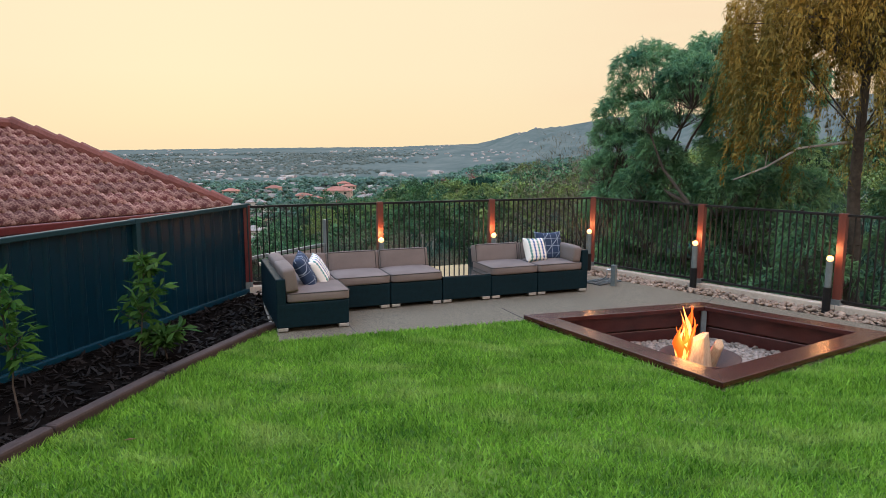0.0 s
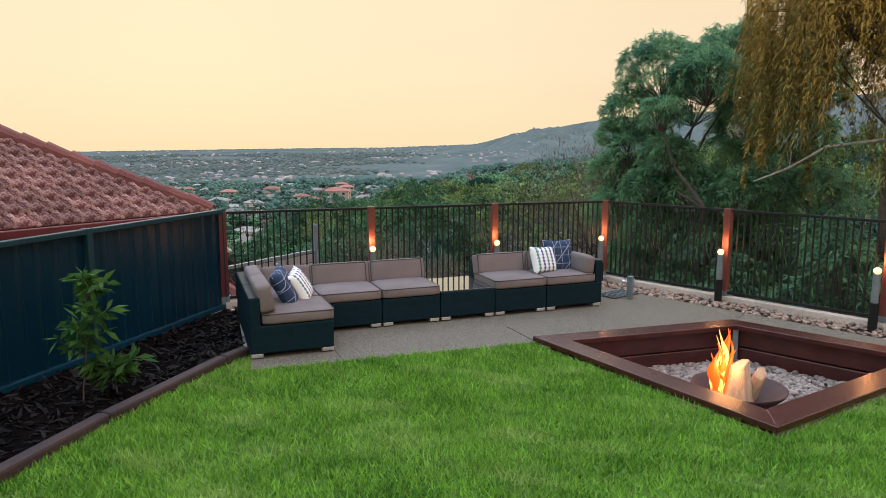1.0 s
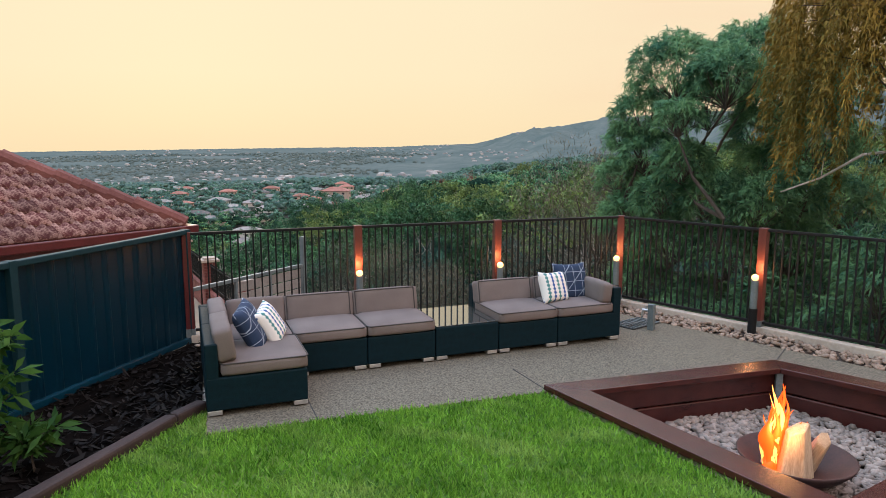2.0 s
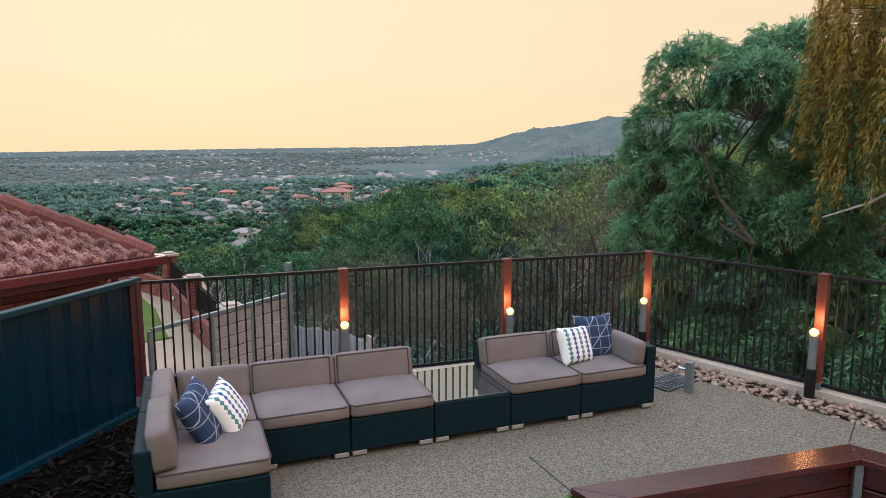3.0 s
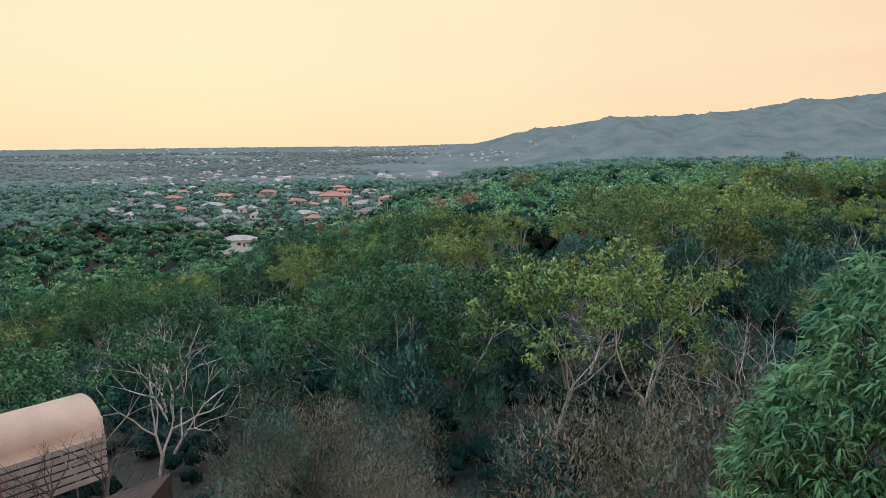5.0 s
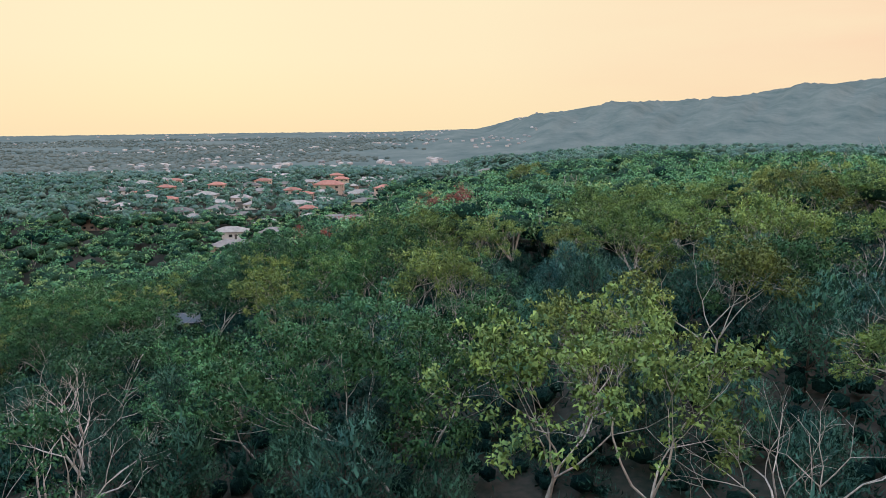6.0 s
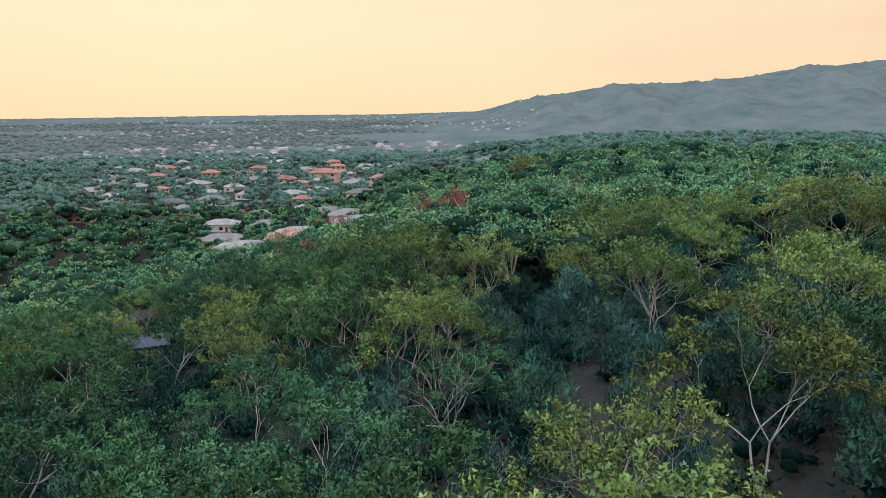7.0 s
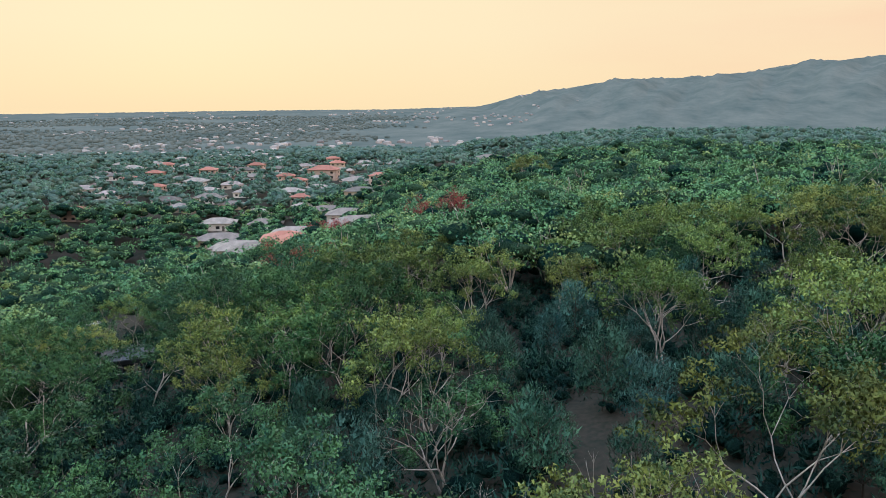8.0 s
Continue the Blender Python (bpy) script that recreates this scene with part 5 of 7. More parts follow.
def lobe_shell(r, centre, rad, gap):
    """Twig ends over a domed lobe, thinning below it."""
    n = int(9.5 * rad * rad / (gap * gap))
    o = r.normal(0, 1, (n, 3))
    o /= np.linalg.norm(o, axis=1)[:, None]
    o[:, 2] = np.where(o[:, 2] < -0.35, -o[:, 2], o[:, 2])
    lump = 1 + 0.16 * np.sin(o[:, :1] * 5 + centre[0] * 3) * np.sin(o[:, 1:2] * 5 + centre[1] * 2) * np.cos(o[:, 2:] * 4)
    return np.asarray(centre) + o * rad * lump * np.array((1, 1, 0.88)) * (0.74 + 0.28 * r.random((n, 1))), o


def lobed_tree(r, lobes, base, stems, girth, gap):
    """Stems that fork to each lobe and the sprigs' places over all of them, measured from the base."""
    base = np.asarray(base)
    wood, pts, outs = [], [], []
    mids = []
    for k in range(stems):
        a = k * 6.283 / stems + 0.5
        p, d = np.array((0.12 * math.cos(a), 0.12 * math.sin(a), -0.4)), np.array((0.20 * math.cos(a), 0.20 * math.sin(a), 1.0))
        top = max(q[2] for q, rad in lobes) - base[2]
        for j in range(7):
            d = d + r.normal(0, 0.07, 3)
            d /= np.linalg.norm(d)
            q = p + d * top * 0.105
            wood.append((p, q, girth * (1 - j / 9), girth * (1 - (j + 1) / 9)))
            mids.append(q)
            p = q
    for centre, rad in lobes:
        c = np.asarray(centre) - base
        low = c - (0, 0, 0.55 * rad)
        j = min(mids, key=lambda m: np.linalg.norm(m - low) + 1.2 * max(0, m[2] - low[2] + 0.5))
        bend = (j + low) / 2 + r.normal(0, 0.10, 3)
        wood += [(j, bend, girth * 0.42, girth * 0.32), (bend, low, girth * 0.32, girth * 0.2)]
        sp, so = lobe_shell(r, c, rad, gap)
        for e in sp[::max(1, len(sp) // 26)]:
            m = (low + e) / 2 + r.normal(0, 0.05, 3)
            wood += [(low, m, girth * 0.13, girth * 0.09), (m, e, girth * 0.09, girth * 0.03)]
        pts.append(sp)
        outs.append(so)
    return wood, np.concatenate(pts), np.concatenate(outs)


# the big green tree beyond the fence corner: domes of hanging narrow leaves
r = np.random.default_rng(501)
base = np.array((3.9, 20.6, float(terrain(3.9, 20.6))))
BIG = [((2.42, 20.3, 3.50), 0.98), ((3.98, 20.6, 3.72), 1.02), ((3.2, 19.2, 3.22), 0.80), ((1.85, 20.8, 2.65), 0.72), ((2.3, 18.7, 2.50), 0.46), ((1.52, 21.2, 2.15), 0.50), ((1.96, 20.6, 1.80), 0.70),
       ((1.40, 21.2, 1.30), 0.56), ((2.5, 19.3, 1.65), 0.60), ((3.05, 19.3, 1.00), 0.66), ((4.3, 20.7, 1.60), 0.62), ((2.2, 19.8, 0.95), 0.66), ((3.8, 19.0, 0.85), 0.74), ((4.75, 20.5, 3.0), 1.05),
       ((5.2, 20.5, 2.0), 0.9), ((4.5, 19.5, 1.1), 0.72), ((3.3, 21.7, 2.9), 0.85), ((5.6, 21.2, 3.2), 1.0), ((1.6, 20.8, 0.4), 0.75), ((2.4, 19.9, 0.0), 0.8), ((3.4, 19.3, -0.1), 0.8), ((4.6, 19.4, 0.0), 0.8),
       ((5.7, 20.0, 0.8), 0.8), ((1.9, 20.6, -0.9), 0.7), ((3.0, 19.8, -1.2), 0.75), ((4.2, 19.6, -1.2), 0.75), ((5.4, 19.8, -0.7), 0.8), ((4.6, 22.2, 2.2), 0.9)]
wood, pts, outs = lobed_tree(r, BIG, base, 5, 0.10, 0.130)
tree("big_gum_tree", "large rounded green gum with hanging bunches of narrow leaves", "tree", pose(*base), wood, sprigs(r, pts, outs, 14, 0.155, 0.0105, 0.9), M["wood_dark"], M["big_gum"], tube=5)


def bunches(r, centres, per, spread, length, width, fall):
    """Bunches of broad leaves round a twig."""
    c = np.repeat(np.asarray(centres), per, axis=0)
    n = len(c)
    o = r.normal(0, 1, (n, 3))
    o /= np.linalg.norm(o, axis=1)[:, None]
    o[:, 2] = np.abs(o[:, 2]) * 0.7 - 0.25
    start = c + o * spread * r.random(n)[:, None]
    d = o + r.normal(0, 0.3, (n, 3))
    d[:, 2] -= fall * r.random(n)
    d /= np.linalg.norm(d, axis=1)[:, None]
    d2 = d.copy()
    d2[:, 2] -= fall
    d2 /= np.linalg.norm(d2, axis=1)[:, None]
    s = np.cross(d, r.normal(0, 1, (n, 3)))
    s /= np.linalg.norm(s, axis=1)[:, None]
    ln = (length * (0.6 + 0.8 * r.random(n)))[:, None]
    mid = start + d * ln * 0.5
    tip = mid + d2 * ln * 0.5
    v = np.stack([start, mid + s * width, tip, mid - s * width], 1).reshape(-1, 3)
    return v, np.arange(4 * n).reshape(-1, 4)


# the yellowing tree with curtains of hanging leaves, beside the yard
r = np.random.default_rng(502)
yb = np.array((5.9, 16.6, -3.2))
wood = []
p, d = np.array((0.0, 0.0, -0.3)), np.array((0.0, 0.05, 1.0))
for k in range(9):
    d = d + r.normal(0, 0.06, 3)
    d /= np.linalg.norm(d)
    q = p + d * 0.95
    wood.append((p, q, 0.20 * (1 - k / 11), 0.20 * (1 - (k + 1) / 11)))
    p = q
pts, outs = [], []
for k in range(440):
    a = r.random() * 6.28
    rr = 0.5 + 2.1 * math.sqrt(r.random())
    z1 = 8.8 - 0.20 * rr * rr + r.normal(0, 0.35)
    top = np.array((rr * math.cos(a), rr * math.sin(a) * 0.9, z1))
    away = np.array((math.cos(a), math.sin(a), 0.1))
    j = wood[min(8, max(3, int(z1 - 1.2)))][1]
    mid = (top + j) / 2 + np.array((0, 0, 0.45))
    if k % 3 == 0:
        wood += [(j, mid, 0.018, 0.012), (mid, top, 0.012, 0.005)]
    for s in range(7):
        u = 0.35 + 0.65 * s / 7
        pts.append((j + (mid - j) * 2 * u if u < 0.5 else mid + (top - mid) * (2 * u - 1)) + r.normal(0, 0.24, 3))
        outs.append(away + (0, 0, 0.5))
    drop = (0.7 + 1.9 * r.random()) * (0.45 + rr / 3.2)
    sway, q = r.normal(0, 0.09, 2), top.copy()
    for s in range(int(drop / 0.075)):
        q = q + np.array((sway[0] * 0.06 + r.normal(0, 0.012), sway[1] * 0.06 + r.normal(0, 0.012), -0.075))
        pts.append(q.copy())
        outs.append(away)
outs = np.asarray(outs)
outs = outs / np.linalg.norm(outs, axis=1)[:, None]
twig = [((-2.2, 0.4, 4.55), (-1.75, 0.0, 4.8), 0.012, 0.018), ((-1.75, 0.0, 4.8), (-1.2, 0.0, 5.15), 0.018, 0.024), ((-1.2, 0.0, 5.15), (0.0, 0.0, 5.3), 0.024, 0.034), ((-1.75, 0.0, 4.8), (-1.7, 0.1, 5.1), 0.012, 0.005)]
wt = tree("weeping_tree", "tall tree with yellowing curtains of hanging leaves", "tree", pose(*yb), wood, sprigs(r, pts, outs, 7, 0.125, 0.0085, 2.2), M["wood_dark"], M["weeping"], tube=5)
v, f = tubes(twig, 6, True)
raw("bare_branch", v, f, M["wood_pale"], wt, "pale bare branch", smooth=True)

# green wattles that fill the view through the side fence
for k, (x, y, s) in enumerate(((5.0, 16.4, 0.95), (6.6, 14.6, 0.95), (8.4, 13.2, 1.0), (3.7, 17.4, 0.72), (7.8, 18.0, 1.15), (10.5, 15.0, 1.3), (2.4, 18.6, 0.55))):
    r = np.random.default_rng(520 + k)
    made = []
    for j in range(13):
        a, h = r.random() * 6.28, j / 12
        rad = 1.25 * s * math.sqrt(max(0.06, 1 - (1.35 * h - 0.35) ** 2)) * (0.6 + 0.4 * r.random())
        made.append(((x + rad * math.cos(a), y + rad * math.sin(a), -3.1 + s * (0.9 + 2.75 * h)), s * (0.42 + 0.22 * r.random())))
    wood, pts, outs = lobed_tree(r, made, (x, y, -3.1), 3, 0.05 * s, 0.19)
    tree("wattle_bush", "dense green wattle bush with narrow hanging leaves beyond the fence", "bush", pose(x, y, -3.1), wood, sprigs(r, pts, outs, 9, 0.19, 0.013, 0.8), M["wood_dark"], M["big_gum"], "wattle bushes", 4)

# far woods, joined
def crowns(points, sizes, puffs, per, seed, leaf):
    """Domed crowns of several leafy puffs each, made of small leaf sprays."""
    r = np.random.default_rng(seed)
    n = len(points) * puffs
    c, s = np.repeat(points, puffs, axis=0), np.repeat(sizes, puffs)[:, None]
    o = r.normal(0, 1, (n, 3))
    o /= np.linalg.norm(o, axis=1)[:, None]
    o[:, 2] = np.abs(o[:, 2]) - 0.22
    pc = c + o * s * np.array((0.52, 0.52, 0.50)) * (0.65 + 0.45 * r.random((n, 1)))
    rad = np.repeat(s * (0.15 + 0.11 * r.random((n, 1))), per, axis=0)
    pc, n = np.repeat(pc, per, axis=0), n * per
    q = r.normal(0, 1, (n, 3))
    q /= np.linalg.norm(q, axis=1)[:, None]
    q[:, 2] = np.where(q[:, 2] < -0.3, -q[:, 2], q[:, 2])
    pos = pc + q * rad * np.array((1.1, 1.1, 0.75)) * (0.6 + 0.5 * r.random((n, 1)))
    nrm = q + r.normal(0, 0.5, q.shape)
    nrm /= np.linalg.norm(nrm, axis=1)[:, None]
    a = np.cross(nrm, r.normal(0, 1, q.shape))
    a /= np.linalg.norm(a, axis=1)[:, None]
    b = np.cross(nrm, a)
    w = leaf * (0.6 + 0.8 * r.random((n, 1)))
    return shaded(np.stack([pos - a * w - b * w * 0.6, pos + b * w, pos + a * w - b * w * 0.6], 1), q + (0, 0, 0.3) + r.normal(0, 0.25, q.shape))


def lumps(points, sizes, per, seed, shape, squash=0.62, spread=0.5):
    """Crowns built of several uneven rounded leaf masses, joined."""
    r = np.random.default_rng(seed)
    sv, sf = shape
    n = len(points) * per
    c = np.repeat(points, per, axis=0)
    s = np.repeat(sizes, per)
    o = r.normal(0, 1, (n, 3))
    o /= np.linalg.norm(o, axis=1)[:, None]
    o[:, 2] = np.abs(o[:, 2]) * 0.8 - 0.15
    c = c + o * s[:, None] * spread * (0.5 + 0.5 * r.random((n, 1)))
    size = s * (0.26 + 0.16 * r.random(n))
    rough = 0.72 + 0.5 * r.random((n, len(sv), 1))
    v = c[:, None, :] + sv[None] * rough * size[:, None, None] * np.array((1.0, 1.0, squash))
    f = sf[None] + (np.arange(n) * len(sv))[:, None, None]
    return v.reshape(-1, 3), f.reshape(-1, 3)


def canopy(name, dark, light, grain, depth, patch):
    """Leaf masses seen from far off: clumps of tone from tree to tree and leafy relief."""
    m, n, l, bsdf = node_mat(name)
    geo = n.new("ShaderNodeNewGeometry")
    a, b = n.new("ShaderNodeTexNoise"), n.new("ShaderNodeTexNoise")
    a.inputs["Scale"].default_value, a.inputs["Detail"].default_value = patch, 2
    b.inputs["Scale"].default_value, b.inputs["Detail"].default_value, b.inputs["Roughness"].default_value = grain, 5, 0.7
    l.new(geo.outputs["Position"], a.inputs["Vector"])
    l.new(geo.outputs["Position"], b.inputs["Vector"])
    t = n.new("ShaderNodeMath")
    t.operation = "MULTIPLY_ADD"
    t.inputs[1].default_value = 0.9
    l.new(a.outputs["Fac"], t.inputs[0])
    u = n.new("ShaderNodeMath")
    u.operation = "MULTIPLY_ADD"
    u.inputs[1].default_value = 0.25
    l.new(geo.outputs["Random Per Island"], u.inputs[0])
    g = n.new("ShaderNodeMath")
    g.operation = "MULTIPLY_ADD"
    g.inputs[1].default_value, g.inputs[2].default_value = 1.1, -0.7
    l.new(b.outputs["Fac"], g.inputs[0])
    l.new(g.outputs[0], u.inputs[2])
    l.new(u.outputs[0], t.inputs[2])
    mr = n.new("ShaderNodeMapRange")
    mr.inputs["From Min"].default_value, mr.inputs["From Max"].default_value = 0.20, 0.78
    l.new(t.outputs[0], mr.inputs["Value"])
    mix = n.new("ShaderNodeMix")
    mix.data_type = "RGBA"
    mix.inputs["A"].default_value, mix.inputs["B"].default_value = (*dark, 1), (*light, 1)
    l.new(mr.outputs[0], mix.inputs["Factor"])
    l.new(mix.outputs["Result"], bsdf.inputs["Base Color"])
    bsdf.inputs["Roughness"].default_value, bsdf.inputs["Specular IOR Level"].default_value = 0.9, 0.05
    bp = n.new("ShaderNodeBump")
    bp.inputs["Strength"].default_value, bp.inputs["Distance"].default_value = 1.0, depth
    l.new(b.outputs["Fac"], bp.inputs["Height"])
    l.new(bp.outputs[0], bsdf.inputs["Normal"])
    return m


M["canopy"] = canopy("valley_crown_cores", (0.002, 0.026, 0.024), (0.055, 0.115, 0.058), 1.9, 0.9, 0.09)
# paler and bluer than the nearer canopy: distance haze painted into the leaf colour
M["canopy_haze"] = canopy("hazy_distant_canopy", (0.055, 0.112, 0.104), (0.140, 0.215, 0.172), 0.8, 1.0, 0.05)
# far_leaf tones lifted and greyed, so the colour itself carries the haze
M["town_leaf_haze"] = leafy("hazy_town_tree_leaves", (0.028, 0.100, 0.088), (0.165, 0.310, 0.205), 0, 0, 0.2, 0.12, 0.3)
# near black: stands for the shade inside and between the bushes
M["canopy_shade"] = canopy("undergrowth_shade_mass", (0.001, 0.014, 0.015), (0.014, 0.046, 0.034), 4.0, 0.5, 0.3)

rng = np.random.default_rng(91)
n = 10500
az = np.radians(rng.uniform(-51, 28, n))
rr = 108 + (940 - 108) * rng.random(n) ** 1.25
x, y = rr * np.sin(az), rr * np.cos(az)
deg = np.degrees(az)
town = ((deg > -29) & (deg < -16) & (rr > 150) & (rr < 330)) | ((deg > -37) & (deg < -15) & (rr >= 330) & (rr < 560)) | ((deg > -16) & (deg < -5) & (rr > 330) & (rr < 470)) | ((deg < -24) & (deg > -50) & (rr > 560))
patch = np.sin(x * 0.021 + 2) * np.sin(y * 0.017) + 0.5 * np.sin(x * 0.06) * np.sin(y * 0.045 + 1)
keep = np.where(town, rng.random(n) < np.where(rr > 560, 0.95, 0.9) + 0.2 * patch, rng.random(n) < 0.94)
near = (rr < 160) & (np.abs(deg + 11) < 34) & (rng.random(n) < 0.7)
keep &= ~((rr < 125) & near)
shed = (np.hypot(x + 57, y - 106.5) < 10) | ((np.abs(x + 0.78 * (y - 35)) < 7) & (y < 106))
lot = (np.hypot(x + 97.4, y - 147.2) < 9) | ((np.abs(x + 0.86 * (y - 35)) < 9) & (y > 112) & (y < 147))
keep &= ~(shed | lot)
for hx, hy in ((-76, 193), (-94.5, 212), (-84, 205), (-66, 178), (-70, 200), (-104, 222), (-60, 206)):
    keep &= ~(np.hypot(x - hx - 2.5, y - hy + 6) < 10)
x, y, rr = x[keep], y[keep], rr[keep]
pts = np.stack([x, y, terrain(x, y) + np.where(town[keep], 1.2, 3.0) + 2.2 * rng.random(len(x))], -1)
siz = (3.4 + 2.6 * rng.random(len(x)) + rr * 0.003) * np.where(town[keep], 0.78, 1.05)
nearer = rr < 330
close = rr < 190
middle = (rr >= 330) & (rr < 620)
pts[:, 2] += 1.4 * (rr < 150) * (x < -8)
# cores within the leafy crowns below; a dark colour paints their inner shade
v, f = lumps(pts[close], siz[close] * 0.90, 3, 92, ICO0, 0.62)
v2, f2 = lumps(pts[nearer & ~close], siz[nearer & ~close] * 1.0, 3, 94, ICO0, 0.66)
tagged(raw("far_woods", np.concatenate([v, v2]), np.concatenate([f, f2 + len(v)]), M["canopy"]), "darkened cores of the grey-green tree crowns across the valley", "woods", kind="stuff")
v, f, nn = crowns(pts[nearer & ~close], siz[nearer & ~close] * 1.05, 9, 16, 92, 0.27)
tagged(raw("far_leaves", v, f, M["far_leaf"], normals=nn), "leafy crowns along the valley canopy", "leaves", kind="stuff")
v, f, nn = crowns(pts[close], siz[close] * 1.08, 11, 28, 191, 0.170)
tagged(raw("canopy_leaves", v, f, M["far_leaf"], normals=nn), "leafy crowns of the nearer valley trees", "leaves", kind="stuff")
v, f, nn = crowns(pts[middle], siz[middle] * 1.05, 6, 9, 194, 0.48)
tagged(raw("town_leaves", v, f, M["town_leaf_haze"], normals=nn), "leafy crowns of trees round the town, paled for haze", "leaves", kind="stuff")
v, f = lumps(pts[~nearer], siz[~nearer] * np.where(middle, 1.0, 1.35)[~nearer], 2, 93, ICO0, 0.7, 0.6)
tagged(raw("distant_woods", v, f, M["canopy_haze"]), "distant grey-green canopy with haze mixed into its colour", "woods", kind="stuff")
# tree cover of the far plain
r = np.random.default_rng(98)
pa, pr = r.uniform(-54, -6, 9000), 900 + 2000 * r.random(9000) ** 1.1
px, py = pr * np.sin(np.radians(pa)), pr * np.cos(np.radians(pa))
belt = np.sin(px * 0.007 + 1) + np.sin(py * 0.011) + r.normal(0, 0.5, 9000) > -0.7 + 2.4 * sstep((pa + 26) / 20)
px, py, pa, pr = px[belt], py[belt], pa[belt], pr[belt]
# these trees take the backdrop's glowing haze colour too
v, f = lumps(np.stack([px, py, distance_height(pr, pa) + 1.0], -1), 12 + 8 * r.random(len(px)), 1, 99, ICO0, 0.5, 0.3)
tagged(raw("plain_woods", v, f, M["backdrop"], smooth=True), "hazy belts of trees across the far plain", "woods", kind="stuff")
# undergrowth on the gully floor
r = np.random.default_rng(95)
ux, uy = r.uniform(-100, 40, 4600), r.uniform(17.5, 122, 4600)
ua = np.degrees(np.arctan2(ux, uy - 4))
ok = (ua > -47) & (ua < 30) & ~((ux < -3) & (uy < 31 - 0.05 * ux) & (uy < 19 - ux * 0.95)) & ~((np.abs(ux - 1.5) < 4.5) & (np.abs(uy - 72) < 5.5) & (r.random(4600) < 0.8))
ux, uy = ux[ok], uy[ok]
us = 0.9 + 1.3 * r.random(len(ux))
upts = np.stack([ux, uy, terrain(ux, uy) + 0.45 * us], -1)
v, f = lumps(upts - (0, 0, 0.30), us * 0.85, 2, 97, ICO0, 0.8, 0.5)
tagged(raw("thicket", v, f, M["canopy_shade"]), "near-black thicket cores on the gully floor, shade in their colour", "undergrowth", kind="stuff")
nearby = uy < 46
# under is also darkened, for the deep shade below the trees
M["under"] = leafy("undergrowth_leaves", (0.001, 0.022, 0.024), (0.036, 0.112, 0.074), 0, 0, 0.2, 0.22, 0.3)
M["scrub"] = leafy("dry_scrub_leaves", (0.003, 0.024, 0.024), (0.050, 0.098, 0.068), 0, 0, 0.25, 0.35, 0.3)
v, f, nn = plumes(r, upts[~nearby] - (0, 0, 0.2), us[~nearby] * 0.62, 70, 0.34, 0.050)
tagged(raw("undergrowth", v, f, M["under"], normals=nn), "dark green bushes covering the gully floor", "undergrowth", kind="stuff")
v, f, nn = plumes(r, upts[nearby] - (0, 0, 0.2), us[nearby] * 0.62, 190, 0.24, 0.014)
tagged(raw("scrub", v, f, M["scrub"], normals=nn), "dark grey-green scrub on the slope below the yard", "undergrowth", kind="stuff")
# pale limbs showing in the far woods
segs = []
for k in np.concatenate([rng.choice(np.nonzero(nearer)[0], 260, replace=False), rng.choice(np.nonzero(close)[0], 130, replace=False)]):
    p = pts[k] + np.array((0, 0, -4.5))
    for s in range(3):
        d = np.array((rng.normal(0, 0.35), rng.normal(0, 0.35), 1.0))
        q = p + d * siz[k] * 0.74
        e = q + (d + rng.normal(0, 0.45, 3)) * siz[k] * 0.34
        e2 = q + (d + rng.normal(0, 0.45, 3)) * siz[k] * 0.34
        segs += [(q, e2, 0.06, 0.02)]
        segs += [(p, q, 0.10, 0.07), (q, e, 0.06, 0.02)]
v, f = tubes(segs, 4)
tagged(raw("far_limbs", v, f, M["wood_pale"]), "pale bare limbs standing out of the far canopy", "branches", kind="stuff")


# ---- town ----
def house(name, label, w, d, h, wall, roof, at, storeys=1):
    hs = thing(name, label, "house", at, "suburban houses")
    part("wall", bbox(-w / 2, -d / 2, -1.5, w / 2, d / 2, h), M[wall], hs)
    bm = bmesh.new()
    e = 0.6
    rise = d * 0.22
    rx = max(0.5, w / 2 - d / 2)
    lo = [bm.verts.new(q) for q in ((-w / 2 - e, -d / 2 - e, h), (w / 2 + e, -d / 2 - e, h), (w / 2 + e, d / 2 + e, h), (-w / 2 - e, d / 2 + e, h))]
    lo2 = [bm.verts.new((q.co.x, q.co.y, h + 0.2)) for q in lo]
    t0, t1 = bm.verts.new((-rx, 0, h + 0.2 + rise)), bm.verts.new((rx, 0, h + 0.2 + rise))
    bm.faces.new(lo[::-1])
    for i in range(4):
        bm.faces.new((lo[i], lo[(i + 1) % 4], lo2[(i + 1) % 4], lo2[i]))
    bm.faces.new((lo2[0], lo2[1], t1, t0)), bm.faces.new((lo2[1], lo2[2], t1)), bm.faces.new((lo2[2], lo2[3], t0, t1)), bm.faces.new((lo2[3], lo2[0], t0))
    part("roof", bm, M[roof], hs)
    for s in range(storeys):
        z = 0.9 + 2.7 * s
        for k in range(3):
            x = -w / 2 + w * (k + 0.5) / 3
            wd = part("window", bbox(x - 0.75, -d / 2 - 0.05, z, x + 0.75, -d / 2 + 0.02, z + 1.2), M["window"], hs)
            part("sill", bbox(x - 0.85, -d / 2 - 0.12, z - 0.1, x + 0.85, -d / 2 + 0.02, z), M["white_paint"], wd)
        part("window", bbox(w / 2 - 0.02, -0.8, z, w / 2 + 0.05, 0.8, z + 1.2), M["window"], hs)
    part("door", bbox(-0.5 + w * 0.16, -d / 2 - 0.04, 0, 0.5 + w * 0.16, -d / 2 + 0.02, 2.1), M["roof_grey"], hs)
    return hs


def house_at(x, y, turn, s=1.0):
    return pose(x, y, float(terrain(x, y)), 0, 0, turn) @ Matrix.Diagonal((s, s, s, 1))


